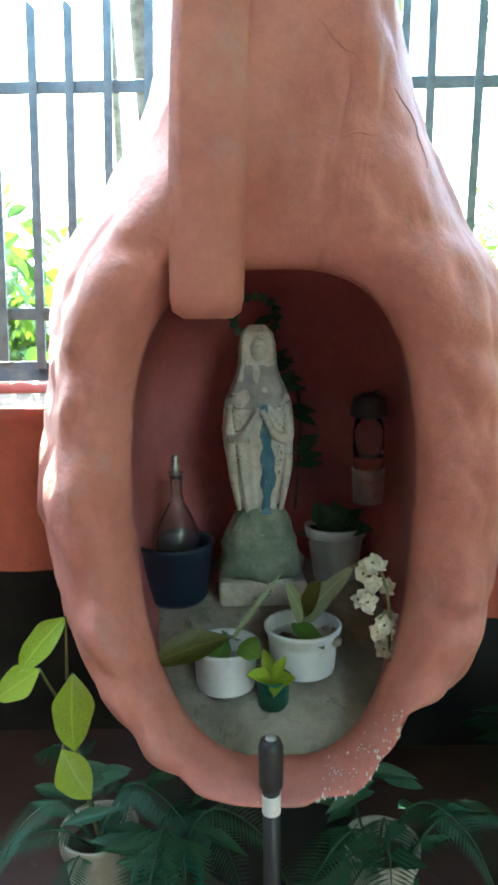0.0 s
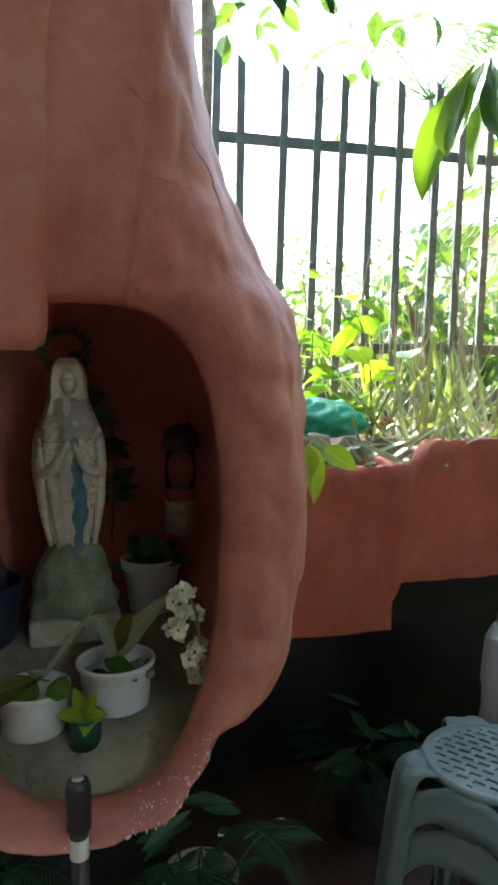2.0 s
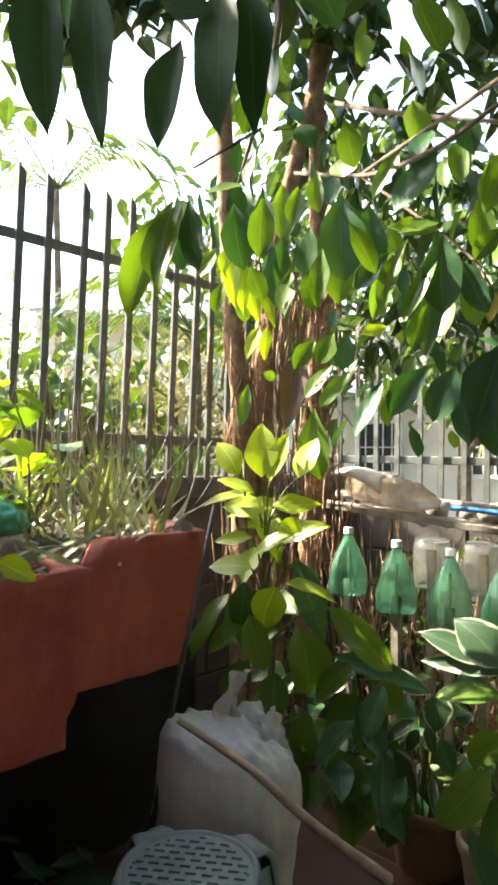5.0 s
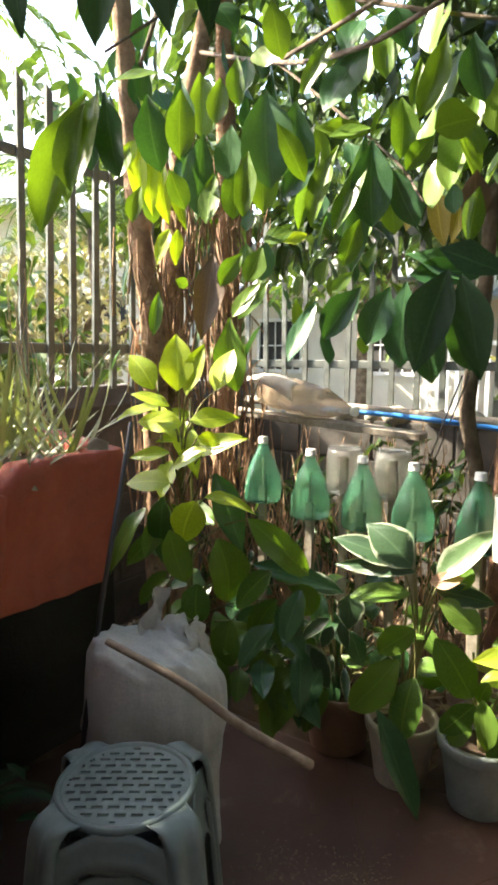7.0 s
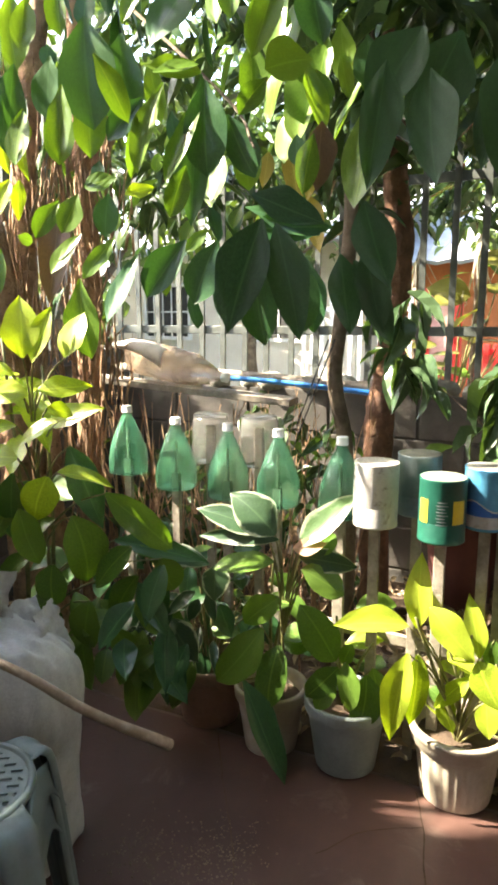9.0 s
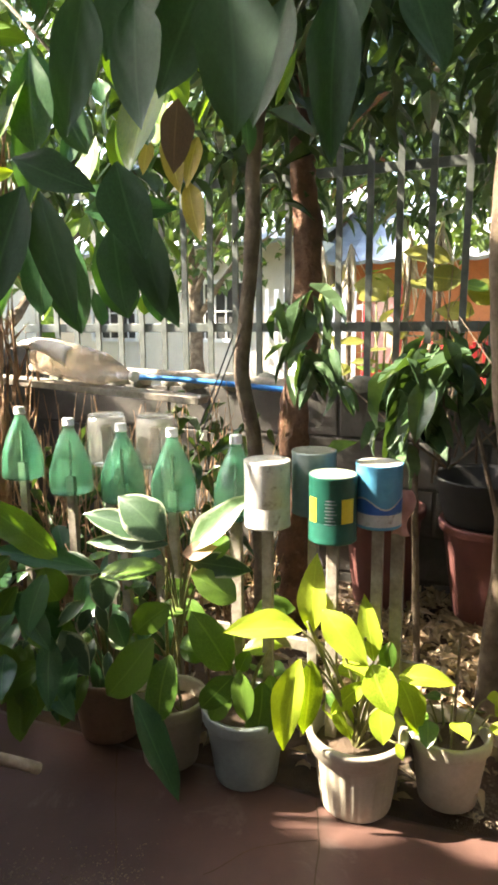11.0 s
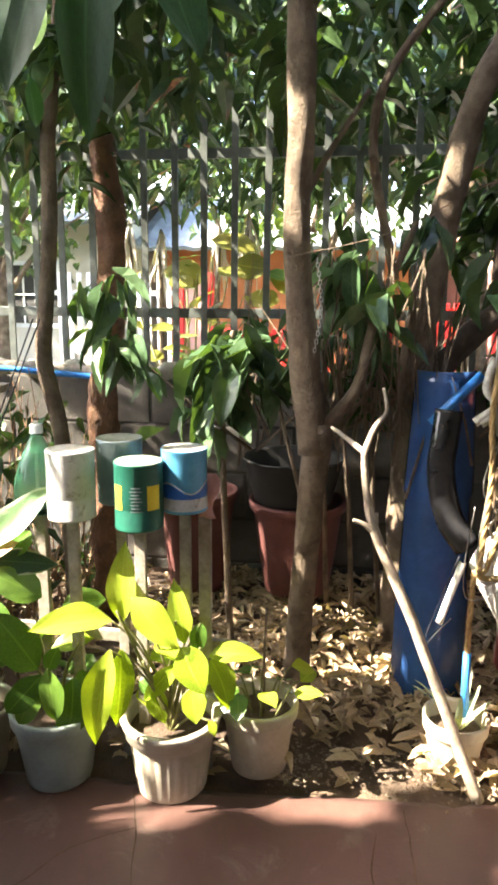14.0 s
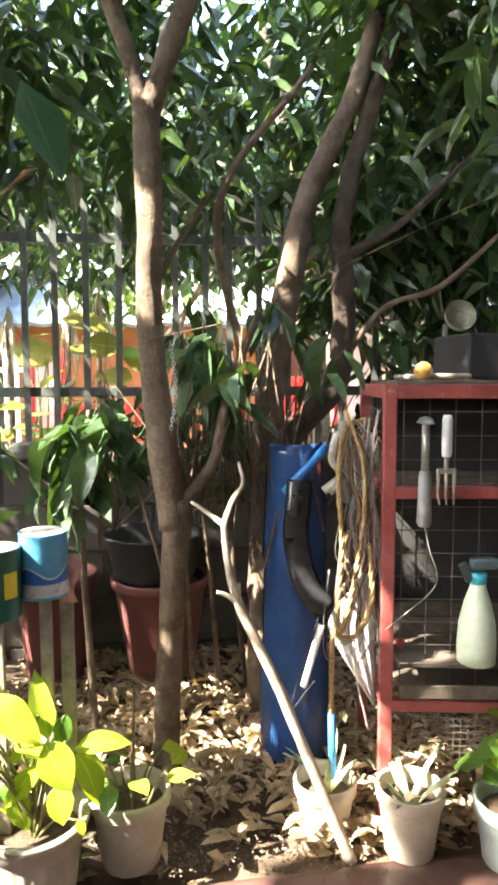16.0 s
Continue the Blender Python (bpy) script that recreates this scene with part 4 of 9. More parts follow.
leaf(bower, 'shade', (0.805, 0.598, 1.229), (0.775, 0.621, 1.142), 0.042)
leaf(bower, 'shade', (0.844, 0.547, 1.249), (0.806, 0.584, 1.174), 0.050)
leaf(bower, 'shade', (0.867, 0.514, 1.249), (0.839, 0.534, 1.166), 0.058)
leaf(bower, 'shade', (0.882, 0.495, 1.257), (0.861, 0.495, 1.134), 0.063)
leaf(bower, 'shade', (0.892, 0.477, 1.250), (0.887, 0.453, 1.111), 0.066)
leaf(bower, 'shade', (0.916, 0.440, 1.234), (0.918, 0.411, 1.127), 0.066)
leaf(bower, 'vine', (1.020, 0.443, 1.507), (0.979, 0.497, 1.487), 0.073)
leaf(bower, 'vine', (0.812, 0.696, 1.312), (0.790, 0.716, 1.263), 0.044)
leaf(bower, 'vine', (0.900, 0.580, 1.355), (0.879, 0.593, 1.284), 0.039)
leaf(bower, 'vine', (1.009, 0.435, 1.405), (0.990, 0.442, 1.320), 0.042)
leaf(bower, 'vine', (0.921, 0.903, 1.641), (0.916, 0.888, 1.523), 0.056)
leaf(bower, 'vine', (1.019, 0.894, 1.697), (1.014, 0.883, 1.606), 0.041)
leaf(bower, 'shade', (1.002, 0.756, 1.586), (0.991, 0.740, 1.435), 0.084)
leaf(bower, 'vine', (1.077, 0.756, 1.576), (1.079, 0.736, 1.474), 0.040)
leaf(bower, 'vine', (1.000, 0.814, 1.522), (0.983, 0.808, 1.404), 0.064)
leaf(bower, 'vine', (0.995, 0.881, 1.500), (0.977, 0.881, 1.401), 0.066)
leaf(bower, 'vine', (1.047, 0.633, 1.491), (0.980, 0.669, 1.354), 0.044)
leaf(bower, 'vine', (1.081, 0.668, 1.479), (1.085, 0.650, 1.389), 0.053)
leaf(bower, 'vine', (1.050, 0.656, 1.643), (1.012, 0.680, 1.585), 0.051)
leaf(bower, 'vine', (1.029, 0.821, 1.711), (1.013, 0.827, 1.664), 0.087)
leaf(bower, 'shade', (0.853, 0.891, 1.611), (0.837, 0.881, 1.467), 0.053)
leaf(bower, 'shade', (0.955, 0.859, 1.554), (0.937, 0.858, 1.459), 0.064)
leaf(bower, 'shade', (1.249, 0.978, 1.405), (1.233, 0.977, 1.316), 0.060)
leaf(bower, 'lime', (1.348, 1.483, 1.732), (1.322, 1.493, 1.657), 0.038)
leaf(bower, 'lime', (1.361, 1.469, 1.719), (1.332, 1.467, 1.557), 0.048)
leaf(bower, 'lime', (1.379, 1.452, 1.706), (1.358, 1.440, 1.531), 0.045)
leaf(bower, 'lime', (1.415, 1.443, 1.687), (1.404, 1.423, 1.510), 0.051)
leaf(bower, 'lime', (1.443, 1.417, 1.674), (1.432, 1.397, 1.498), 0.046)
leaf(bower, 'lime', (1.454, 1.401, 1.636), (1.465, 1.385, 1.598), 0.036)
leaf(bower, 'lime', (1.435, 1.435, 1.504), (1.396, 1.452, 1.402), 0.041)
leaf(bower, 'lime', (1.454, 1.418, 1.504), (1.435, 1.417, 1.402), 0.034)
leaf(bower, 'yellow', (1.275, 0.955, 1.405), (1.326, 0.915, 1.429), 0.042)
leaf(bower, 'vine', (1.459, 1.237, 1.250), (1.445, 1.214, 1.043), 0.110)
leaf(bower, 'dry', (1.442, 1.280, 1.421), (1.380, 1.296, 1.190), 0.074)
leaf(bower, 'vine', (1.395, 1.378, 1.356), (1.422, 1.352, 1.343), 0.038)
leaf(bower, 'vine', (1.332, 1.026, 1.327), (1.264, 1.070, 1.238), 0.048)
leaf(bower, 'shade', (1.113, 0.675, 1.549), (1.066, 0.670, 1.301), 0.061)
leaf(bower, 'dry', (1.299, 0.528, 1.504), (1.276, 0.524, 1.378), 0.050)
leaf(bower, 'vine', (0.801, 0.275, 1.391), (0.765, 0.292, 1.259), 0.062)
leaf(bower, 'shade', (1.204, 0.419, 1.598), (1.192, 0.408, 1.512), 0.058)
leaf(bower, 'vine', (1.129, 0.582, 1.662), (1.110, 0.580, 1.561), 0.033)
leaf(bower, 'vine', (1.024, 0.732, 1.545), (1.068, 0.648, 1.539), 0.044)
leaf(bower, 'vine', (1.071, 0.743, 1.519), (1.031, 0.764, 1.376), 0.034)
leaf(bower, 'vine', (0.991, 0.789, 1.531), (0.993, 0.760, 1.466), 0.044)
leaf(bower, 'shade', (1.067, 0.571, 1.324), (1.120, 0.458, 1.289), 0.066)
leaf(bower, 'shade', (1.100, 0.480, 1.246), (1.084, 0.463, 1.124), 0.058)
leaf(bower, 'vine', (1.283, 0.490, 1.607), (1.278, 0.469, 1.529), 0.032)
leaf(bower, 'shade', (1.223, 0.547, 1.466), (1.217, 0.539, 1.411), 0.040)
leaf(bower, 'ochre', (1.620, 0.724, 1.554), (1.605, 0.690, 1.411), 0.047)
leaf(bower, 'ochre', (1.617, 0.675, 1.437), (1.606, 0.637, 1.303), 0.044)
leaf(bower, 'ochre', (1.642, 0.661, 1.536), (1.614, 0.674, 1.420), 0.036)
leaf(bower, 'ochre', (1.646, 0.792, 1.550), (1.624, 0.805, 1.467), 0.034)
leaf(bower, 'shade', (1.595, 0.527, 1.574), (1.584, 0.505, 1.474), 0.044)
leaf(bower, 'shade', (1.324, 0.867, 1.468), (1.336, 0.813, 1.414), 0.047)
leaf(bower, 'vine', (1.865, 0.500, 1.771), (1.823, 0.537, 1.638), 0.027)
leaf(bower, 'vine', (1.513, 0.889, 1.359), (1.484, 0.936, 1.306), 0.040)
# leaves hanging close over the patio, their green darkened as if in shade
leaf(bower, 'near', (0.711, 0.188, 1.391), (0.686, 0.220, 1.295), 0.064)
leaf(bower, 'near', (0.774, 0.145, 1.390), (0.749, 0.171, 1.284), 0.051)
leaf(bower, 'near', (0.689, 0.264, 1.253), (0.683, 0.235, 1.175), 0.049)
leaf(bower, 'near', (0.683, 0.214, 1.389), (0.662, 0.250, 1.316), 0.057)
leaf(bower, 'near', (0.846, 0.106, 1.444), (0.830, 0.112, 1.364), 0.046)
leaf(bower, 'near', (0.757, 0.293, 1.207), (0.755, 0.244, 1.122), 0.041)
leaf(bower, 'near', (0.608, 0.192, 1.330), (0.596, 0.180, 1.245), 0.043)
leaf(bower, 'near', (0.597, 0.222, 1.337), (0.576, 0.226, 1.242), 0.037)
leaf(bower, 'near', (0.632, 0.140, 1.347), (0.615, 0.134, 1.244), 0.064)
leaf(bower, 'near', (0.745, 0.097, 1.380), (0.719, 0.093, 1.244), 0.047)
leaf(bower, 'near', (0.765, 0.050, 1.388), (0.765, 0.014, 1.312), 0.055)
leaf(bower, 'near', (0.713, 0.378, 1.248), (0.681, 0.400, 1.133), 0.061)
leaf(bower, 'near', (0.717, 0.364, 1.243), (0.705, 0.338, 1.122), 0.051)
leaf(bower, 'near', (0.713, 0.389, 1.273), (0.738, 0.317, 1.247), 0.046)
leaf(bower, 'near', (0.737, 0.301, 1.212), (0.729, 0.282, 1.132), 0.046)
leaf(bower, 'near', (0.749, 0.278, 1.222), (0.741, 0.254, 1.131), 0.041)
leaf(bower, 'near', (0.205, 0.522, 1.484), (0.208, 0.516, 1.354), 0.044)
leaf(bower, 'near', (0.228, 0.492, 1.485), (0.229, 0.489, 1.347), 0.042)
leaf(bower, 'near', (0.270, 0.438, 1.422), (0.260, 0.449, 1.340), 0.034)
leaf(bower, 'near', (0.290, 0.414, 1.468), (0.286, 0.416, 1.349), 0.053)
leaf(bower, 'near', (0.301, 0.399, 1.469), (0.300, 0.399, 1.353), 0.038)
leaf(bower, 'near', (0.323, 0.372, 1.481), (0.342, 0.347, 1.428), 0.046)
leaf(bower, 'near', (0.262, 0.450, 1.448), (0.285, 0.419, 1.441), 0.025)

# leaf stalks from each plant's middle to its leaves
for owner, heart, low in ((climber, (1.37, 1.34), 0.16), (pot_d, (1.59, 0.26), 0.20), (pot_c, (1.59, 0.53), 0.20), (pot_b, (1.58, 0.71), 0.22)):
    for ob in [c for c in owner.children if c.name.startswith("leaf")]:
        p = ob.matrix_basis.translation + owner.location
        root = Vector((*heart, max(0.14, p.z - low)))
        stem(owner, (root, root.lerp(p, 0.55) + Vector((0, 0, 0.025)), p), 0.0034, 0.002, "stalk")
for owner, tops in ((pot_d, ((1.53, 0.36, 0.47), (1.58, 0.24, 0.43), (1.56, 0.18, 0.38), (1.52, 0.30, 0.36))), (pot_c, ((1.56, 0.56, 0.42), (1.58, 0.47, 0.36))), (pot_b, ((1.58, 0.74, 0.55), (1.60, 0.66, 0.60), (1.56, 0.70, 0.42))), (pot_a, ((1.60, 0.98, 0.48), (1.6, 0.92, 0.43)))):
    foot = owner.location + Vector((0, 0, 0.14))
    for q in tops:
        stem(owner, (foot, foot.lerp(Vector(q), 0.5) + Vector((0.01, 0.01, 0.02)), q), 0.006, 0.003)
for q in range(12):
    a, r = q * 2.4, 0.02 + 0.004 * q
    p0 = Vector((1.70 + r * math.cos(a), 0.06 + r * math.sin(a), 0.15))
    p1 = p0 + Vector((0.05 * math.cos(a), 0.05 * math.sin(a), leaf_rng.uniform(0.03, 0.12)))
    stem(pot_e, (p0, p0.lerp(p1, 0.6) + Vector((0, 0, 0.02)), p1), 0.003, 0.0015)
    leaf(pot_e, leaf_rng.choice(("green", "lime")), p1, p1 + Vector((0.07 * math.cos(a + 0.4), 0.07 * math.sin(a + 0.4), leaf_rng.uniform(-0.03, 0.02))), 0.038, (-0.3, 0, 1))
stem(pot_e, ((1.70, 0.05, 0.14), (1.705, 0.05, 0.3), (1.70, 0.045, 0.42)), 0.004, 0.003, "support_stick", BARK)
for p0, p1 in (((1.42, 1.46, 0.0), (1.36, 1.42, 1.1)), ((1.45, 1.40, 0.0), (1.40, 1.38, 0.9)), ((1.5, 1.46, 0.0), (1.48, 1.40, 1.02))):
    stem(climber, (p0, Vector(p0).lerp(Vector(p1), 0.5) + Vector((0.03, 0.0, 0)), p1), 0.009, 0.004)
for k in range(26):
    z = leaf_rng.uniform(0.15, 1.05)
    p0 = Vector((1.46 + leaf_rng.uniform(-0.1, 0.1), 1.42 + leaf_rng.uniform(-0.1, 0.12), z))
    a = leaf_rng.uniform(2.2, 5.0)
    leaf(climber, "lime" if z > 0.75 else "green", p0, p0 + Vector((0.11 * math.cos(a), 0.11 * math.sin(a), leaf_rng.uniform(-0.10, 0.05))), 0.055)
for k in range(34):
    p0 = Vector((leaf_rng.uniform(1.30, 1.52), leaf_rng.uniform(0.92, 1.25), leaf_rng.uniform(0.22, 0.60)))
    a = leaf_rng.uniform(2.4, 4.8)
    leaf(climber, "green" if k % 3 else "dark", p0, p0 + Vector((0.10 * math.cos(a), 0.10 * math.sin(a), leaf_rng.uniform(-0.12, 0.0))), 0.055)
for k in range(30):
    p0 = Vector((leaf_rng.uniform(1.62, 1.9), leaf_rng.uniform(0.75, 1.5), leaf_rng.uniform(0.1, 0.5)))
    a = leaf_rng.uniform(2.2, 4.6)
    leaf(climber, "dark", p0, p0 + Vector((0.10 * math.cos(a), 0.10 * math.sin(a), leaf_rng.uniform(-0.10, 0.03))), 0.05)


# ---- trees ----
def limb(owner, pts, radii, name="limb", mat=None, seg=12, lump=0.25, label=""):
    path = smooth_path([Vector(p) - owner.location for p in pts], 8)
    bm = bmesh.new()
    tube(bm, path, ramped(radii, len(path)), seg, lump, seed=len(path))
    return part(name, bm, mat or BARK, owner, label)


GAPS = [((2.2, -0.32, 0.05), 0.18), ((1.75, -0.45, 0.15), 0.20), ((1.82, -0.52, 0.48), 0.11), ((1.55, 0.30, 0.42), 0.17), ((1.64, 0.12, 0.28), 0.11), ((1.63, 0.30, 0.78), 0.12), ((1.97, 0.03, 1.45), 0.13), ((2.4, -0.43, 1.48), 0.06),
        ((1.80, -0.55, 0.42), 0.09), ((1.30, 1.25, 1.02), 0.14), ((0.95, 0.72, 1.45), 0.19), ((0.72, 0.95, 1.5), 0.14), ((1.9, 1.55, 1.1), 0.32), ((1.58, 0.74, 0.48), 0.13), ((1.72, 0.9, 0.8), 0.18),
        ((-0.3, 1.2, 1.1), 0.22), ((0.85, 1.72, 0.95), 0.30), ((2.1, 0.25, 1.0), 0.20), ((2.2, 0.77, 0.95), 0.10), ((1.45, 0.62, 1.66), 0.20), ((2.1, 0.1, 0.05), 0.07), ((2.22, 1.55, 1.0), 0.26), ((1.52, 0.15, 0.0), 0.05), ((1.72, 0.85, 0.80), 0.22), ((0.74, 1.30, 0.93), 0.07), ((0.51, 0.78, 1.39), 0.11), ((1.15, 0.52, 1.56), 0.10), ((1.15, 0.36, 1.50), 0.10)]


def in_gap(c):
    """Whether the sun comes through the crowns here."""
    for foot, r in GAPS:
        d = Vector(c) - Vector(foot)
        if (d - SUN_TO * d.dot(SUN_TO)).length < r:
            return True
    return False


# corner tree: split stems with shaggy bark, branches with big leaves
LOOSE = surface("shaggy_orange_bark", (0.25, 0.14, 0.075), (0.50, 0.32, 0.18), 18.0, 60.0, 0.9, 1.0, 0.02, stain=(0.12, 0.08, 0.05))
PEEL = surface("peeling_red_brown_bark", (0.10, 0.05, 0.03), (0.26, 0.13, 0.07), 14.0, 60.0, 0.9, 1.0, 0.02, stain=(0.34, 0.20, 0.12), stain_at=(0.55, 0.75))
for pts, rad in ((((1.74, 1.75, -0.03), (1.72, 1.76, 0.6), (1.70, 1.75, 1.2), (1.67, 1.78, 1.6), (1.64, 1.82, 2.4), (1.7, 1.9, 3.2)), (0.055, 0.045, 0.035, 0.025)),
                 (((1.80, 1.72, -0.03), (1.84, 1.74, 0.6), (1.80, 1.75, 1.1), (1.84, 1.77, 1.6), (1.90, 1.7, 2.2), (2.1, 1.6, 3.0)), (0.06, 0.05, 0.04, 0.025)),
                 (((2.05, 1.72, -0.03), (2.08, 1.74, 0.7), (2.1, 1.73, 1.3), (2.06, 1.7, 2.0), (1.9, 1.6, 2.8)), (0.05, 0.045, 0.04, 0.025))):
    limb(bower, pts, rad, "trunk", LOOSE)
bm = bmesh.new()
rng = random.Random(5)
for k in range(420):
    a = rng.choice(((1.71, 1.73), (1.83, 1.72), (2.09, 1.70), (1.95, 1.6)))
    z = rng.uniform(0.5, 1.7)
    p = Vector((a[0] + rng.gauss(0, 0.065), a[1] + rng.gauss(0, 0.05), z))
    q = p + Vector((rng.gauss(0, 0.03), rng.gauss(0, 0.03), rng.uniform(0.08, 0.35)))
    tube(bm, (p - bower.location, p.lerp(q, 0.5) + Vector((rng.gauss(0, 0.01), rng.gauss(0, 0.01), 0)) - bower.location, q - bower.location), (rng.uniform(0.002, 0.006), 0.004, 0.001), 4)
tagged(part("bark_strip", bm, LOOSE, bower), kind="stuff")
for pts, r in ((((1.66, 1.8, 2.0), (1.2, 1.25, 1.95), (0.7, 0.72, 1.78), (0.45, 0.55, 1.62)), 0.012), (((1.9, 1.7, 2.2), (1.4, 1.05, 1.85), (0.95, 0.62, 1.62), (0.8, 0.42, 1.58)), 0.013), (((1.2, 1.25, 1.95), (0.85, 0.9, 1.72), (0.62, 0.82, 1.55)), 0.008), (((1.4, 1.05, 1.85), (1.0, 0.45, 1.75), (0.62, 0.1, 1.62), (0.5, -0.05, 1.55)), 0.01), (((1.4, 1.05, 1.85), (1.15, 0.65, 1.52), (0.95, 0.5, 1.38)), 0.007)):
    limb(bower, pts, (r * 0.55, r * 0.25), "branch", BARK, 7, 0.15)
rng = random.Random(8)
for k in range(150):
    t = rng.random()
    c = Vector((1.65, 1.55, 2.1)).lerp(Vector((0.75, 0.6, 1.85)), t) + Vector((rng.gauss(0, 0.24), rng.gauss(0, 0.24), rng.uniform(-0.12, 0.8)))
    if (c - Vector((0, 0, 1.1))).length < 0.85 or (c.y > 1.0 and c.x < 1.05) or in_gap(c):
        continue
    a = rng.uniform(0, 6.28)
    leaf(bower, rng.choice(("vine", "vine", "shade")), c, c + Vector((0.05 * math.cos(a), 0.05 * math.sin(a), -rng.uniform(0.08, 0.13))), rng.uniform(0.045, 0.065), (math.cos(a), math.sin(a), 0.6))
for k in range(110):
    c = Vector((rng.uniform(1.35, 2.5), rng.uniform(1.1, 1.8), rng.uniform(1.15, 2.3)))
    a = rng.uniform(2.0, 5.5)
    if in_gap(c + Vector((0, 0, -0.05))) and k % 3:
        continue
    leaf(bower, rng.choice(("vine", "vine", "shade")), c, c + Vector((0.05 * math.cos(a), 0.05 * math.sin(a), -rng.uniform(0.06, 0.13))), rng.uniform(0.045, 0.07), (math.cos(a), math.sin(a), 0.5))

# paler leaves of a twig that hangs in the sun before the fence
limb(bower, ((1.9, 1.5, 2.4), (1.62, 1.1, 2.12), (1.5, 0.8, 1.95), (1.46, 0.55, 1.84)), (0.010, 0.007, 0.004), "branch", BARK, 7, 0.15)
for k in range(26):
    c = Vector((rng.uniform(1.35, 1.6), rng.uniform(0.46, 0.92), rng.uniform(1.50, 1.98)))
    a = rng.uniform(2.2, 4.1)
    leaf(bower, rng.choice(("vine", "vine", "green")), c, c + Vector((0.05 * math.cos(a), 0.06 * math.sin(a), -rng.uniform(0.10, 0.15))), rng.uniform(0.06, 0.085), (math.cos(a), math.sin(a), 0.55))


def sky_gap(c):
    """Whether a twig stands where the crowns part and the sky shows beside the slim tree."""
    u = c[0] - 0.18
    return -0.20 * u < c[1] + 0.08 < -0.05 * u and c[2] > 1.14 + 0.39 * u


def crown(owner, spots, mat, shape, size, per, spread, seed, name="crown", droop=(0.2, 0.9), wide=0.0):
    """Whorls of leaves round the given twig ends, joined into one mesh."""
    rng = random.Random(seed)
    verts, faces, uvs = [], [], []
    near = min(abs(c[0]) + abs(c[1]) for c in spots) < 5
    shapes = [leaf_points(shape, d, 0.3, 0.02, s)[::2] for s, d in enumerate((0.05, 0.18, 0.32))]
    for c in spots:
        if sky_gap(c) and rng.random() < 0.52:
            continue
        for k in range(per):
            a, e = rng.uniform(0, 6.283), -rng.uniform(*droop)
            y = Vector((math.cos(a) * math.cos(e), math.sin(a) * math.cos(e), math.sin(e)))
            n = Vector((rng.gauss(0, 0.5), rng.gauss(0, 0.5), 1.0))
            z = (n - y * n.dot(y)).normalized()
            x = y.cross(z)
            L = size * rng.uniform(0.6, 1.25)
            W = L * (wide or (0.30 if shape == "lance" else 0.5))
            o = Vector(c) + Vector((rng.gauss(0, spread), rng.gauss(0, spread), rng.gauss(0, spread)))
            if near and o.z > 1.3 and in_gap(o + y * (0.4 * L)):
                continue
            o -= owner.location
            b0 = len(verts)
            for i, row in enumerate(rng.choice(shapes)):
                for j, (u, v, w) in enumerate((row[0], row[2], row[4])):
                    verts.append(o + x * (u * W) + y * (v * L) + z * (w * L))
                    uvs.append((0.5 * j, i / 5))
            for i in range(5):
                for j in range(2):
                    faces.append((b0 + i * 3 + j, b0 + i * 3 + j + 1, b0 + i * 3 + j + 4, b0 + i * 3 + j + 3))
    me = bpy.data.meshes.new(name)
    me.from_pydata(verts, [], faces)
    uv = me.uv_layers.new(name="UVMap")
    ids = np.empty(len(me.loops), dtype=np.int32)
    me.loops.foreach_get("vertex_index", ids)
    uv.data.foreach_set("uv", np.array(uvs, dtype=np.float32)[ids].ravel())
    me.materials.append(mat)
    ob = part(name, me, None, owner)
    return tagged(ob, kind="stuff")


rng = random.Random(21)
mango = thing("mango_tree", (2.02, -0.02, -0.03), "mango tree with a slim grey-brown trunk and long dark leaves", "tree")
limb(mango, ((2.03, -0.02, -0.04), (2.02, -0.02, 0.2), (2.0, -0.045, 0.6), (2.0, -0.06, 0.82)), (0.044, 0.036, 0.036, 0.042), "trunk", None, 16, 0.2)
limb(mango, ((2.0, -0.05, 0.74), (1.995, -0.01, 1.05), (2.0, 0.012, 1.33), (2.0, 0.004, 1.6), (2.0, 0.01, 1.86)), (0.045, 0.038, 0.034, 0.036), "limb", None, 14, 0.2)
limb(mango, ((2.0, 0.012, 1.84), (2.0, 0.06, 2.0), (2.02, 0.13, 2.2), (2.05, 0.3, 2.7)), (0.026, 0.022, 0.015))
limb(mango, ((2.0, 0.005, 1.84), (2.0, -0.045, 1.98), (2.0, -0.11, 2.14), (1.98, -0.25, 2.5), (1.95, -0.35, 3.0)), (0.032, 0.028, 0.026, 0.015))
limb(mango, ((2.0, -0.075, 0.80), (2.0, -0.16, 0.93), (2.05, -0.2, 1.1), (2.1, -0.3, 1.35)), (0.020, 0.013, 0.008))
limb(mango, ((2.0, 0.02, 1.35), (2.02, -0.06, 1.5), (2.05, -0.16, 1.66)), (0.012, 0.008, 0.006))
limb(mango, ((2.1, -0.25, 1.2), (2.05, -0.18, 1.62), (1.95, -0.42, 1.95)), (0.012, 0.012, 0.008))
second = thing("mango_tree", (2.42, -0.34, -0.03), "leaning mango trunk with a dark leafy crown", "tree")
limb(second, ((2.42, -0.34, -0.04), (2.4, -0.35, 0.5), (2.4, -0.36, 1.0), (2.4, -0.39, 1.25), (2.4, -0.44, 1.52), (2.4, -0.49, 1.74), (2.4, -0.58, 1.93), (2.4, -0.67, 2.14), (2.4, -0.75, 2.5)), (0.06, 0.055, 0.050, 0.042, 0.038, 0.034, 0.028), "trunk", None, 14, 0.25)
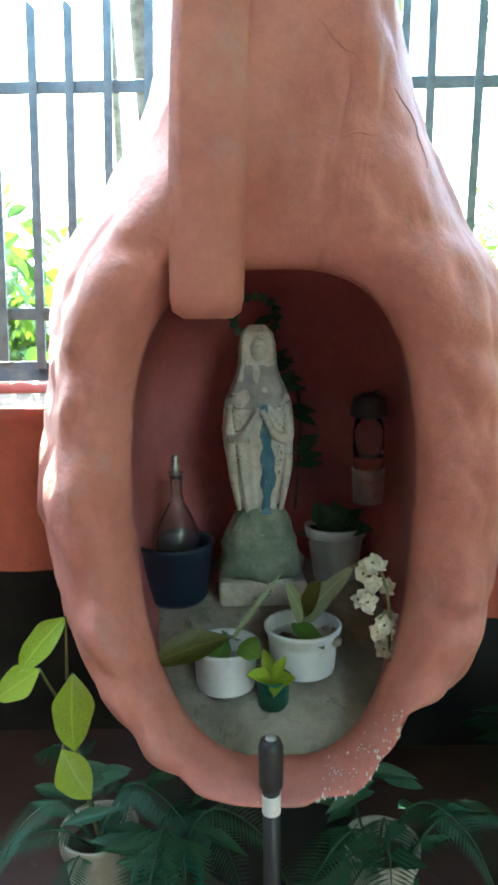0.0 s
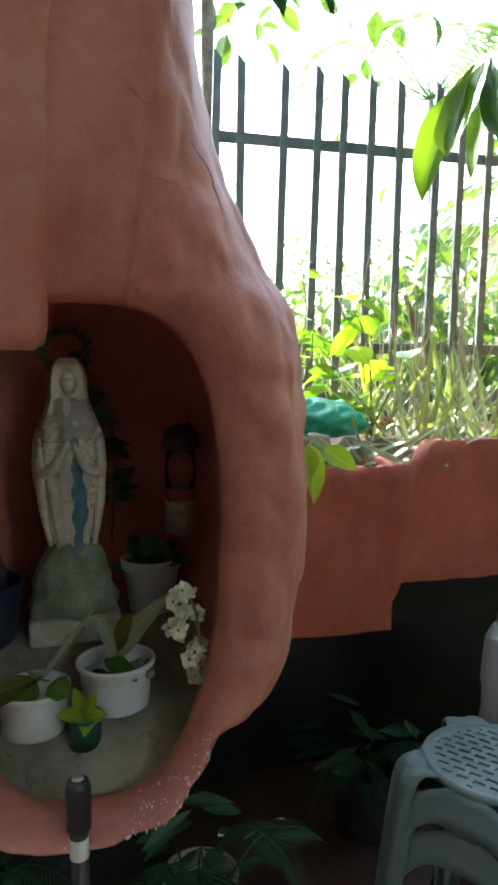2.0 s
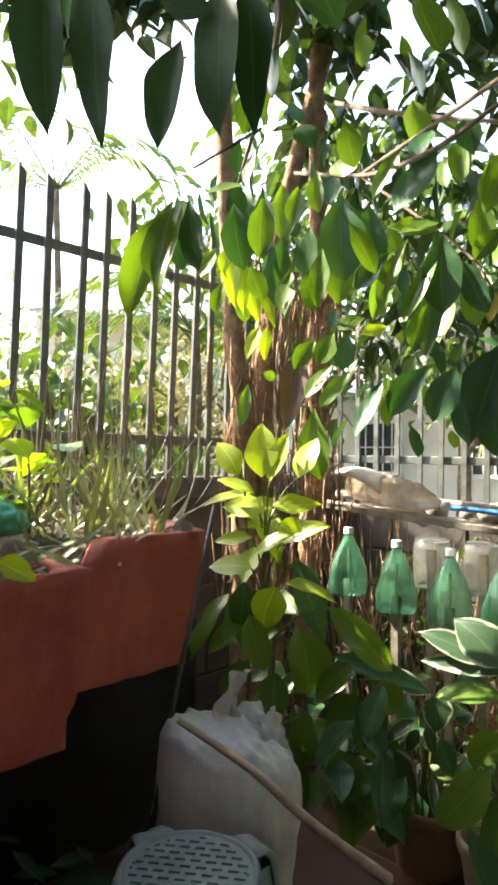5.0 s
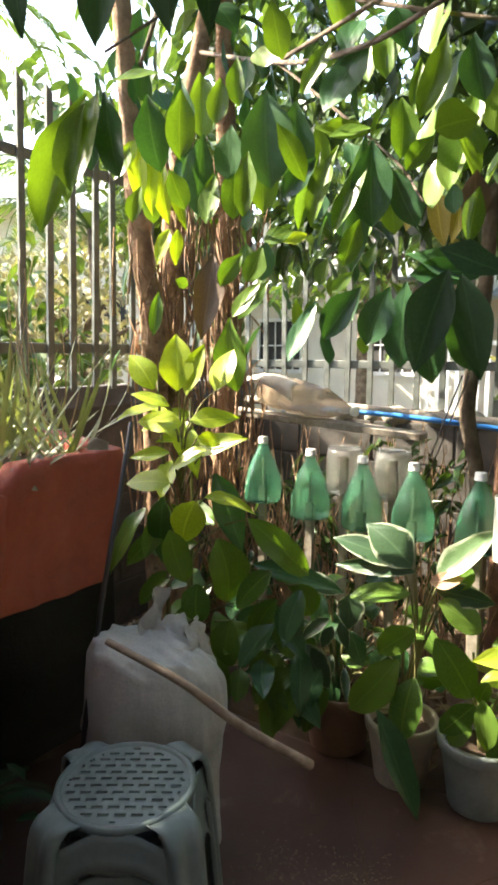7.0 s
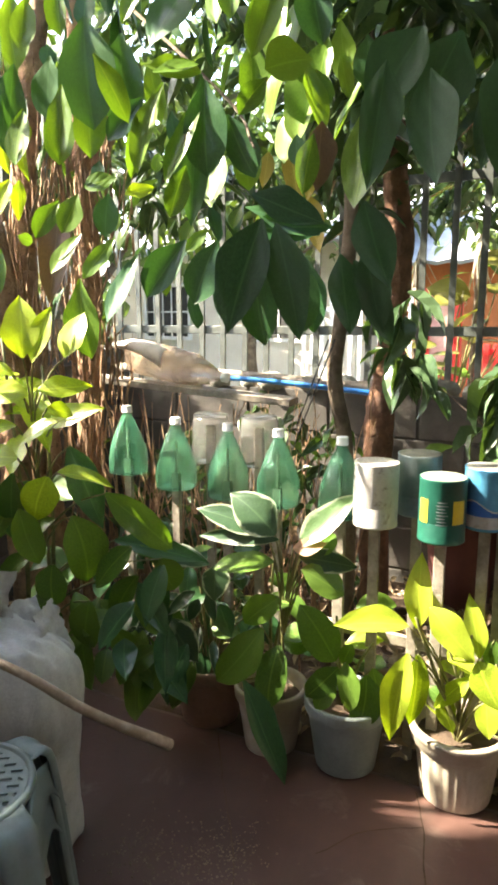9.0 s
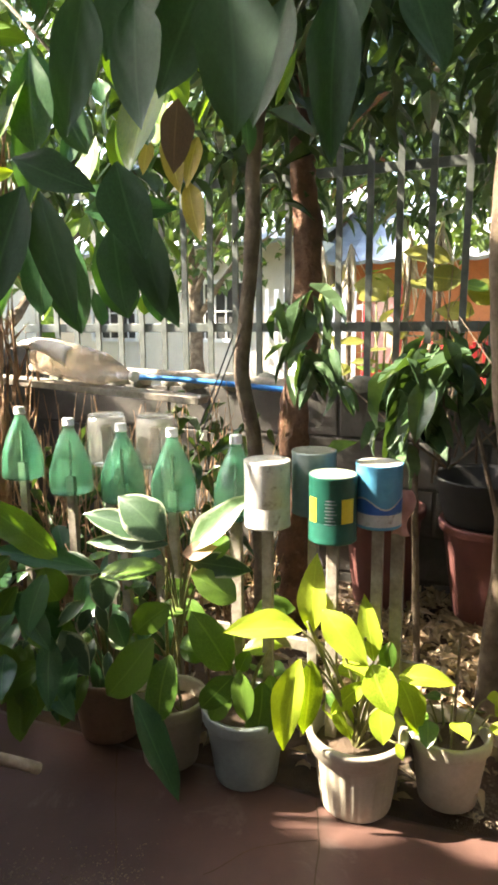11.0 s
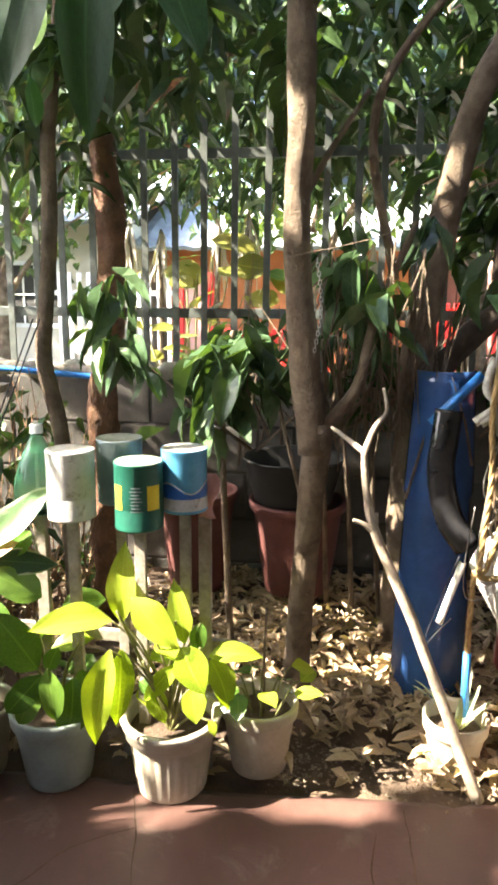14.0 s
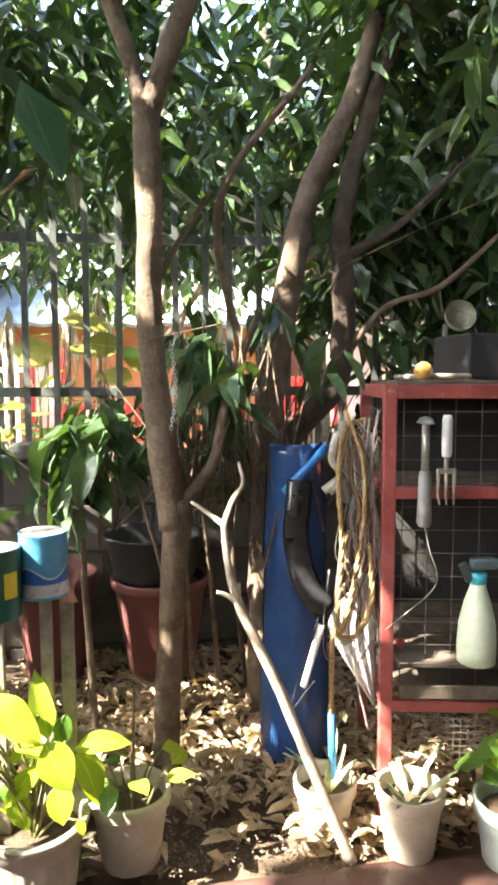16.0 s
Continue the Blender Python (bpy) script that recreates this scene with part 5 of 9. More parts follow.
# bark in a darker copy, so that these limbs look shaded
SHADED_BARK = surface("shaded_dark_bark", (0.035, 0.025, 0.018), (0.10, 0.072, 0.05), 14.0, 70.0, 0.92, 0.9, 0.014, stain=(0.14, 0.12, 0.09), stain_at=(0.62, 0.8))
limb(second, ((2.42, -0.36, 0.86), (2.42, -0.50, 1.02), (2.41, -0.60, 1.15), (2.40, -0.615, 1.42), (2.40, -0.61, 1.69), (2.38, -0.72, 2.1), (2.3, -0.9, 2.6)), (0.042, 0.04, 0.036, 0.03, 0.02), "limb", SHADED_BARK, 12, 0.4)
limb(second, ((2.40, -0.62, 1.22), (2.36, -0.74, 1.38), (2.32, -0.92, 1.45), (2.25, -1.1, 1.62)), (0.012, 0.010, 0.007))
limb(second, ((2.40, -0.615, 1.55), (2.35, -0.8, 1.66), (2.3, -1.05, 1.9)), (0.016, 0.012, 0.008), "limb", SHADED_BARK, 8, 0.3)
slim = thing("slim_tree", (2.2, 0.745, -0.03), "slender pale-barked young tree behind the bottles", "tree")
limb(slim, ((2.2, 0.73, -0.04), (2.2, 0.735, 0.5), (2.2, 0.755, 0.75), (2.2, 0.795, 0.95), (2.2, 0.78, 1.12), (2.2, 0.755, 1.4), (2.2, 0.75, 1.6), (2.2, 0.72, 1.8), (2.22, 0.65, 2.3)), (0.026, 0.024, 0.02), "trunk", None, 12, 0.15)
rough_tree = thing("rough_barked_tree", (2.5, 0.71, -0.03), "rough reddish-barked tree trunk beside the fence", "tree")
limb(rough_tree, ((2.5, 0.72, -0.04), (2.5, 0.715, 0.7), (2.5, 0.70, 0.95), (2.5, 0.665, 1.2), (2.5, 0.67, 1.45), (2.5, 0.69, 1.7), (2.5, 0.72, 2.1)), (0.055, 0.05, 0.045, 0.04), "trunk", PEEL, 14, 0.45)

spots = [(rng.uniform(1.7, 3.4), rng.uniform(-1.7, 1.0), rng.uniform(1.75, 3.2)) for _ in range(330)]
# the fork of the slim tree and the sky beside it stay clear of leaves
spots = [s for s in spots if not (s[0] < 2.2 and -0.75 < s[1] < 0.35 and s[2] < 2.45) and not (abs(s[1] + 0.36) < 0.20 and s[0] < 2.9 and s[2] < 2.7)]
crown(mango, [s for s in spots if s[1] > -0.45], LEAF_MANGO, "lance", 0.17, 9, 0.05, 1)
crown(second, [s for s in spots if s[1] <= -0.45] + [(rng.uniform(2.5, 2.85), rng.uniform(-1.5, -0.5), rng.uniform(1.3, 1.9)) for _ in range(70)], LEAF_MANGO, "lance", 0.17, 8, 0.05, 2)
crown(mango, [(rng.uniform(2.9, 3.9), rng.uniform(-1.2, 1.4), rng.uniform(1.9, 3.6)) for _ in range(260)], LEAF_MANGO, "lance", 0.18, 8, 0.06, 16)
crown(second, [(rng.uniform(2.5, 3.7), rng.uniform(-2.6, -0.7), rng.uniform(1.35, 3.2)) for _ in range(230)], LEAF_MANGO, "lance", 0.18, 8, 0.06, 17)
# next two crowns: leaves added above the view to shade the cage side
crown(second, [(rng.uniform(1.45, 2.35), rng.uniform(-0.35, 0.4), rng.uniform(2.4, 2.95)) for _ in range(60)], LEAF_MANGO, "lance", 0.18, 8, 0.06, 19)
crown(second, [(rng.uniform(1.30, 2.4), rng.uniform(-1.7, -0.3), rng.uniform(2.5, 3.2)) for _ in range(95)], LEAF_MANGO, "lance", 0.18, 8, 0.06, 22)
crown(rough_tree, [(rng.uniform(2.1, 2.9), rng.uniform(0.4, 2.0), rng.uniform(1.62, 2.8)) for _ in range(125)], LEAF_MANGO, "lance", 0.15, 7, 0.06, 3)
crown(slim, [(2.15 + rng.gauss(0, 0.05), 0.54 + rng.gauss(0, 0.05), 1.10 + rng.gauss(0, 0.06)) for _ in range(6)], LEAF_SAPLING, "pointed", 0.15, 7, 0.03, 4, droop=(0.5, 1.35), wide=0.36)
crown(slim, [(2.2 + rng.gauss(0, 0.1), 0.6 + rng.gauss(0, 0.15), rng.uniform(1.6, 2.2)) for _ in range(20)], LEAF_MANGO, "lance", 0.16, 7, 0.03, 5)
shrub = thing("mango_sapling", (2.12, 0.25, -0.03), "mango sapling with drooping long leaves among the trunks", "plant")
limb(shrub, ((2.2, 0.2, -0.04), (2.15, 0.22, 0.5), (2.12, 0.22, 0.85), (2.1, 0.19, 1.06)), (0.012, 0.006), "stem")
crown(shrub, [(2.1, 0.19, 1.05), (2.08, 0.26, 0.99), (2.1, 0.12, 1.03), (2.1, 0.25, 0.90), (2.08, 0.17, 0.96), (2.1, 0.10, 0.95), (2.12, 0.20, 1.0), (2.1, 0.29, 0.86)], LEAF_SAPLING, "pointed", 0.165, 8, 0.035, 6, droop=(0.25, 1.2), wide=0.38)
crown(mango, [(2.12 + rng.gauss(0, 0.06), -0.2 + rng.gauss(0, 0.12), 1.2 + rng.gauss(0, 0.08)) for _ in range(13)], LEAF_SAPLING, "pointed", 0.15, 7, 0.03, 7, "low_foliage", droop=(0.5, 1.35), wide=0.33)

# dry palm sheath lodged beside the corner trunks
SHEATH = surface("dry_palm_sheath", (0.52, 0.46, 0.38), (0.74, 0.69, 0.60), 9.0, 60.0, 0.6, 0.6, 0.004, stain=(0.36, 0.27, 0.18), stain_at=(0.62, 0.85))
sheath = thing("palm_sheath", (2.1, 1.70, 1.0), "pale dry pointed palm sheath lodged behind the trunk", "sheath")
bm = bmesh.new()
rows = []
for i in range(17):
    u = i / 16
    c = Vector((2.20, 1.745, 1.035)).lerp(Vector((2.20, 1.46, 0.985)), u) + Vector((0, 0, 0.03 * math.sin(math.pi * u)))
    w = 0.050 * u ** 0.8 + 0.004
    rows.append([bm.verts.new(c + Vector((-math.sin(a) * w * 0.8, 0.0, math.cos(a) * w)) + Vector((1, 1, 1)) * 0.008 * noise.noise(Vector((u * 7, a * 2, 1))) - sheath.location) for a in [-0.7 + 2.6 * j / 9 for j in range(10)]])
for a, b in zip(rows, rows[1:]):
    for j in range(9):
        bm.faces.new((a[j], a[j + 1], b[j + 1], b[j]))
part("sheath_shell", bm, SHEATH, sheath).modifiers.new("thick", "SOLIDIFY").thickness = 0.004

# dry stems and shaded leaves behind the bottles
brush = thing("dry_undergrowth", (2.0, 1.3, -0.03), "tangle of dry brown stems behind the bottles", "undergrowth")
bm = bmesh.new()
for k in range(260):
    p = Vector((rng.uniform(1.85, 2.8), rng.uniform(0.75, 1.95), -0.03))
    h = rng.uniform(0.25, 0.95)
    q = p + Vector((rng.gauss(0, 0.12), rng.gauss(0, 0.12), h))
    m = p.lerp(q, 0.5) + Vector((rng.gauss(0, 0.04), rng.gauss(0, 0.04), 0.03))
    tube(bm, (p - brush.location, m - brush.location, q - brush.location), (0.004, 0.003, 0.0012), 4)
tagged(part("dry_stem", bm, LOOSE, brush), kind="stuff")
crown(brush, [(rng.uniform(1.9, 2.8), rng.uniform(0.8, 1.9), rng.uniform(0.05, 0.75)) for _ in range(70)], LEAF_MANGO, "lance", 0.11, 6, 0.04, 14, "low_foliage")
brush2 = thing("low_shrub", (2.5, -0.5, -0.03), "shaded twiggy shrub between trunk and wall", "shrub")
bm = bmesh.new()
for k in range(90):
    p = Vector((rng.uniform(2.05, 2.8), rng.uniform(-0.6, 0.2), rng.uniform(0.6, 0.9)))
    q = p + Vector((rng.gauss(0, 0.12), rng.gauss(0, 0.15), rng.uniform(0.2, 0.6)))
    tube(bm, (p - brush2.location, p.lerp(q, 0.5) + Vector((rng.gauss(0, 0.03), 0, 0)) - brush2.location, q - brush2.location), (0.005, 0.004, 0.0015), 4)
for k in range(46):
    p = Vector((rng.uniform(2.03, 2.3), rng.uniform(-0.34, 0.0), rng.uniform(1.0, 1.3)))
    q = p + Vector((rng.gauss(0, 0.02), rng.gauss(0, 0.035), -rng.uniform(0.2, 0.5)))
    tube(bm, (p - brush2.location, p.lerp(q, 0.5) + Vector((rng.gauss(0, 0.02), rng.gauss(0, 0.02), 0)) - brush2.location, q - brush2.location), (0.0035, 0.003, 0.0015), 4)
for k in range(6):
    tube(bm, (Vector((2.5 + 0.03 * k, -0.5 + 0.1 * k, -0.04)) - brush2.location, Vector((2.4, -0.4 + 0.08 * k, 0.5)) - brush2.location, Vector((2.35, -0.45 + 0.12 * k, 1.1)) - brush2.location), (0.01, 0.008, 0.004), 6)
tagged(part("twig", bm, BARK, brush2), kind="stuff")
crown(brush2, [(rng.uniform(2.25, 2.8), rng.uniform(-0.7, 0.2), rng.uniform(0.75, 1.05)) for _ in range(26)], LEAF_MANGO, "lance", 0.13, 6, 0.05, 15, "low_foliage")

# leaves added above to keep the foot of the slim trunk in shade
rng = random.Random(44)
for k in range(26):
    c = Vector((1.98, 0.0, 0.05 + 0.032 * k))
    c += SUN_TO * ((2.0 + rng.uniform(-0.15, 0.15) - c.z) / SUN_TO.z) + Vector((rng.uniform(-0.05, 0.05), 0, 0.04))
    leaf(bower, "shade", c, c + Vector((rng.uniform(-0.04, 0.04), rng.uniform(-0.03, 0.03), -0.13)), 0.07, (-0.3, 1, 0.5))

# unseen high leaves, added on the sun's way to shade patio, drum and slim trunk
rng = random.Random(45)
patio_shade = []
for k in range(110):
    foot = Vector((rng.uniform(1.0, 1.62), rng.uniform(-1.0, 1.15), 0.0))
    patio_shade.append(tuple(foot + SUN_TO / SUN_TO.y * (2.55 + 1.24 * max(0.0, foot.y) + rng.uniform(0.0, 0.4))))
for k in range(120):
    foot = Vector((2.03, rng.uniform(-0.54, -0.28), rng.uniform(0.02, 0.98)))
    patio_shade.append(tuple(foot + SUN_TO / SUN_TO.y * rng.uniform(2.3, 2.7)))
for k in range(150):
    foot = Vector((1.98, rng.uniform(-0.11, 0.05), rng.uniform(0.05, 0.85)))
    patio_shade.append(tuple(foot + SUN_TO / SUN_TO.y * rng.uniform(2.2, 2.8)))
crown(bower, patio_shade, LEAF_MANGO, "oval", 0.15, 7, 0.05, 46)

# upper crown added to the corner tree, out of view high over the bed, for shade
crown(bower, [(rng.uniform(0.7, 2.3), rng.uniform(0.5, 2.1), rng.uniform(2.55, 3.5)) for _ in range(230)], LEAF_MANGO, "oval", 0.15, 7, 0.07, 9)

# dense growth behind the cage, in a green darkened for shade
rng = random.Random(61)
crown(second, [(rng.uniform(2.55, 3.3), rng.uniform(-2.0, -0.85), rng.uniform(0.9, 2.5)) for _ in range(110)], LEAF_SHADE_MASS, "lance", 0.16, 8, 0.06, 62, "thicket")
# unseen leaves overhead, added to keep sky light off the growth below
crown(second, [(rng.uniform(1.5, 3.1), rng.uniform(-2.4, -0.75), rng.uniform(2.3, 3.2)) for _ in range(170)], LEAF_MANGO, "lance", 0.16, 8, 0.07, 63, "upper_crown")

# striped arching leaves in the brown pot
for k in range(18):
    a = 2.4 * k
    b = pot_a.location + Vector((0.02 * math.cos(a), 0.02 * math.sin(a), 0.16))
    m = b + Vector((0.07 * math.cos(a), 0.09 * math.sin(a), leaf_rng.uniform(0.10, 0.22)))
    stem(pot_a, (b, b.lerp(m, 0.5) + Vector((0, 0, 0.03)), m), 0.003, 0.002)
    leaf(pot_a, "striped", m, m + Vector((0.09 * math.cos(a), 0.10 * math.sin(a), leaf_rng.uniform(-0.09, 0.02))), leaf_rng.uniform(0.018, 0.030))

# extra foliage that fills the pots
for owner, n, kinds, z0, z1, r in ((pot_a, 12, ("dark", "green", "pale"), 0.2, 0.52, 0.09), (pot_b, 7, ("broad", "green", "dark"), 0.2, 0.5, 0.08), (pot_c, 7, ("green", "green", "lime"), 0.2, 0.42, 0.09), (pot_d, 4, ("lime", "lime", "green"), 0.2, 0.38, 0.08)):
    for k in range(n):
        a = leaf_rng.uniform(0, 6.28)
        c = owner.location + Vector((leaf_rng.gauss(0.03, r * 0.6), leaf_rng.gauss(0, r * 0.7), leaf_rng.uniform(z0, z1)))
        leaf(owner, leaf_rng.choice(kinds), c, c + Vector((0.07 * math.cos(a), 0.09 * math.sin(a), leaf_rng.uniform(-0.08, 0.05))), leaf_rng.uniform(0.035, 0.055), (-0.5, 0, 0.8))

# fallen leaves on the bed
def litter(name, count, where, size, seed, label):
    rng = random.Random(seed)
    verts, faces, uvs = [], [], []
    shapes = [leaf_points("lance", d, 0.6, 0.06, s)[::2] for s, d in enumerate((0.3, -0.35, 0.5, -0.1))]
    for k in range(count):
        x, y, z = where(rng)
        a = rng.uniform(0, 6.283)
        tilt = Euler((rng.gauss(0, 0.25), rng.gauss(0, 0.32), a)).to_matrix()
        L = size * rng.uniform(0.5, 1.2)
        b0 = len(verts)
        for i, row in enumerate(rng.choice(shapes)):
            for j, (u, v, w) in enumerate((row[0], row[2], row[4])):
                verts.append(Vector((x, y, z)) + tilt @ Vector((u * L * 0.38, (v - 0.5) * L, w * L * 0.7)))
                uvs.append((0.5 * j, i / 5))
        for i in range(5):
            for j in range(2):
                faces.append((b0 + i * 3 + j, b0 + i * 3 + j + 1, b0 + i * 3 + j + 4, b0 + i * 3 + j + 3))
    me = bpy.data.meshes.new(name)
    me.from_pydata(verts, [], faces)
    uv = me.uv_layers.new(name="UVMap")
    ids = np.empty(len(me.loops), dtype=np.int32)
    me.loops.foreach_get("vertex_index", ids)
    uv.data.foreach_set("uv", np.array(uvs, dtype=np.float32)[ids].ravel())
    me.materials.append(LEAF_DRY)
    return tagged(new(name, me), label, "leaf litter", "", "stuff")


def bed_spot(r):
    """A place on the bed, thinner towards the bare soil by the patio."""
    while True:
        x, y = r.uniform(1.66, 2.88), r.uniform(-1.5, 0.55)
        if x > 1.86 + 0.09 * noise.noise(Vector((0, y * 5, 3))) or y < -0.34 or r.random() < 0.13:
            return x, y, r.uniform(-0.03, 0.05)


litter("leaf_litter", 5200, bed_spot, 0.066, 31, "dry tan leaves fallen on the garden bed")
litter("leaf_litter", 700, lambda r: (r.uniform(1.68, 2.88), r.uniform(0.5, 2.1), r.uniform(-0.03, 0.04)), 0.075, 32, "dry tan leaves fallen behind the pots")


def grit(name, spots, count, size, seed, mat, label):
    """Sandy crumbs scattered round the given places."""
    rng = random.Random(seed)
    verts, faces = [], []
    for k in range(count):
        x, y, sx, sy, z = rng.choice(spots)
        c = Vector((rng.gauss(x, sx), rng.gauss(y, sy), z))
        r = size * rng.uniform(0.4, 1.3)
        turn = Euler((0, 0, rng.uniform(0, 6.28))).to_matrix()
        b = len(verts)
        verts.extend(c + turn @ (Vector(v) * r * rng.uniform(0.8, 1.2)) for v in ((1, 0, 0.2), (0, 0.8, 0.2), (-1, 0, 0.2), (0, -0.8, 0.2), (0.1, 0.1, 0.8)))
        faces.extend((b + i, b + (i + 1) % 4, b + 4) for i in range(4))
        faces.append((b + 3, b + 2, b + 1, b))
    me = bpy.data.meshes.new(name)
    me.from_pydata(verts, [], faces)
    me.materials.append(mat)
    return tagged(new(name, me), label, "grit", "", "stuff")


CRUMB = surface("sandy_crumbs", (0.09, 0.066, 0.045), (0.24, 0.185, 0.125), 40.0, 120.0, 0.95, 0.3, 0.001)
grit("floor_grit", ((1.10, 0.86, 0.06, 0.04, 0.0), (1.18, 0.68, 0.06, 0.05, 0.0), (1.07, 0.70, 0.06, 0.06, 0.0)), 800, 0.003, 41, CRUMB, "sandy crumbs and dust on the patio floor")
grit("soil_grit", ((1.68, -0.05, 0.03, 0.06, 0.0), (1.70, -0.40, 0.04, 0.09, 0.0), (1.76, -0.15, 0.03, 0.1, 0.0)), 700, 0.005, 42, CRUMB, "crumbly pale soil at the patio edge")


# ---- beyond the fences ----
ROAD = surface("dusty_grey_road", (0.22, 0.21, 0.19), (0.34, 0.32, 0.28), 0.9, 30.0, 0.9, 0.3, 0.004)
ORANGE = surface("orange_painted_wall", (0.40, 0.12, 0.04), (0.52, 0.19, 0.08), 1.5, 20.0, 0.8, 0.2, 0.003)
RED_PAINT = surface("bright_red_paint", (0.45, 0.02, 0.02), (0.62, 0.04, 0.03), 8.0, 50.0, 0.4, 0.2, 0.001)
WHITE_PAINT = surface("white_painted_metal", (0.62, 0.62, 0.60), (0.80, 0.80, 0.78), 4.0, 40.0, 0.5, 0.2, 0.001)
PINK = surface("pale_pink_wall", (0.55, 0.34, 0.28), (0.68, 0.46, 0.38), 2.0, 30.0, 0.8, 0.2, 0.002)
ROOF = surface("grey_sheet_roof", (0.24, 0.255, 0.265), (0.38, 0.395, 0.405), 3.0, 40.0, 0.65, 0.3, 0.004, metal=0.1)
# near-black for window panes, the black basin, and shade in cage and fern pot
NEAR_BLACK = surface("shade_and_black_plastic", (0.015, 0.015, 0.014), (0.04, 0.038, 0.034), 3.0, 30.0, 0.8, 0.1, 0.001)
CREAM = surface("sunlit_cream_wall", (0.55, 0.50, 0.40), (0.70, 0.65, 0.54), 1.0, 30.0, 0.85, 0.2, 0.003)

bm = bmesh.new()
box(bm, (3.2, 60, 0.04), (5.2, 0, -0.135))
tagged(part("road", bm, ROAD), "dusty pale street beyond the fence", "road", "", "structure")


def house(label, at, turn, w, d, h, wall_mat, roof_mat, openings, roof_rise=1.2, over=0.5):
    o = thing("house", at, label, "house", "", "", turn)
    bm = bmesh.new()
    box(bm, (d, w, h), (d / 2, 0, h / 2 - 0.16), bevel=0.01)
    part("wall", bm, wall_mat, o, smooth=False)
    bm = bmesh.new()
    n = 28
    top = [[bm.verts.new((x, -w / 2 - over + (w + 2 * over) * i / n, z + (0.03 if i % 2 else 0.0))) for i in range(n + 1)] for x, z in ((-over, h - 0.25), (d / 2, h - 0.16 + roof_rise), (d + over, h - 0.25))]
    for a, b in zip(top, top[1:]):
        for i in range(n):
            bm.faces.new((a[i], a[i + 1], b[i + 1], b[i]))
    roof = part("roof", bm, roof_mat, o, smooth=False)
    roof.modifiers.new("thick", "SOLIDIFY").thickness = 0.06
    for y, z, ww, hh, kind in openings:
        win = part("window", window_mesh(ww, hh), None, o)
        win.matrix_basis = pose(-0.03, y, z)
        for k in range(1, 5):
            bm = bmesh.new()
            box(bm, (0.03, 0.025, hh - 0.05), (0, -ww / 2 + ww * k / 5, 0))
            part("bar", bm, WHITE_PAINT, win, smooth=False)
        bm = bmesh.new()
        box(bm, (0.02, ww - 0.05, 0.025), (-0.022, 0, 0))
        part("crossbar", bm, WHITE_PAINT, win, smooth=False)
        bm = bmesh.new()
        box(bm, (0.02, ww - 0.08, hh - 0.08), (0.012, 0, 0))
        part("pane", bm, NEAR_BLACK if kind == "dark" else WHITE_PAINT, win, smooth=False)
    return o


def window_mesh(w, h):
    bm = bmesh.new()
    loops = [[bm.verts.new((x, sy * (w / 2 + e), sz * (h / 2 + e))) for sy, sz in ((-1, -1), (1, -1), (1, 1), (-1, 1))] for x, e in ((-0.03, 0.03), (-0.03, -0.03), (0.03, -0.03), (0.03, 0.03))]
    for a, b in zip(loops, loops[1:] + loops[:1]):
        for i in range(4):
            bm.faces.new((a[i], a[(i + 1) % 4], b[(i + 1) % 4], b[i]))
    bmesh.ops.recalc_face_normals(bm, faces=bm.faces)
    return to_mesh("window", bm, WHITE_PAINT, False)


house("orange-walled house with a grey sheet roof", (11.5, 0.7, 0), 0, 4.0, 5.0, 2.3, ORANGE, ROOF, ())
house("cream house with white window grilles", (11.0, 6.0, 0), -8, 5.5, 5.0, 2.6, CREAM, ROOF, ((1.2, 1.3, 1.1, 1.0, "dark"), (-1.2, 1.3, 1.1, 1.0, "dark")))
house("orange and white house seen between the trunks", (11.5, -5.5, 0), 8, 6.0, 5.0, 2.6, PINK, ROOF, ((1.5, 1.4, 1.6, 0.8, "dark"), (-1.5, 1.4, 1.2, 0.9, "dark")))
house("low grey-roofed house behind the back garden", (7.0, 8.0, 0), 60, 4.0, 4.0, 3.4, CREAM, ROOF, ((0.0, 1.6, 1.2, 1.0, "dark"),))

# red gate with a pale panel across the road
gate = thing("red_gate", (7.0, 1.29, -0.14), "red-framed gate with a pale pink panel", "gate")
for name, size, at, m in (("post", (0.10, 0.07, 1.60), (0, 0.155, 0.80), RED_PAINT), ("post", (0.10, 0.07, 1.60), (0, -0.155, 0.80), RED_PAINT), ("panel", (0.05, 0.24, 0.72), (0.02, 0, 1.14), PINK), ("panel", (0.05, 0.24, 0.74), (0.02, 0, 0.37), ORANGE), ("rail", (0.08, 0.40, 0.08), (0, 0, 1.55), RED_PAINT), ("rail", (0.08, 0.40, 0.08), (0, 0, 0.76), RED_PAINT)):
    bm = bmesh.new()
    box(bm, size, at, bevel=0.006)
    part(name, bm, m, gate, smooth=False)
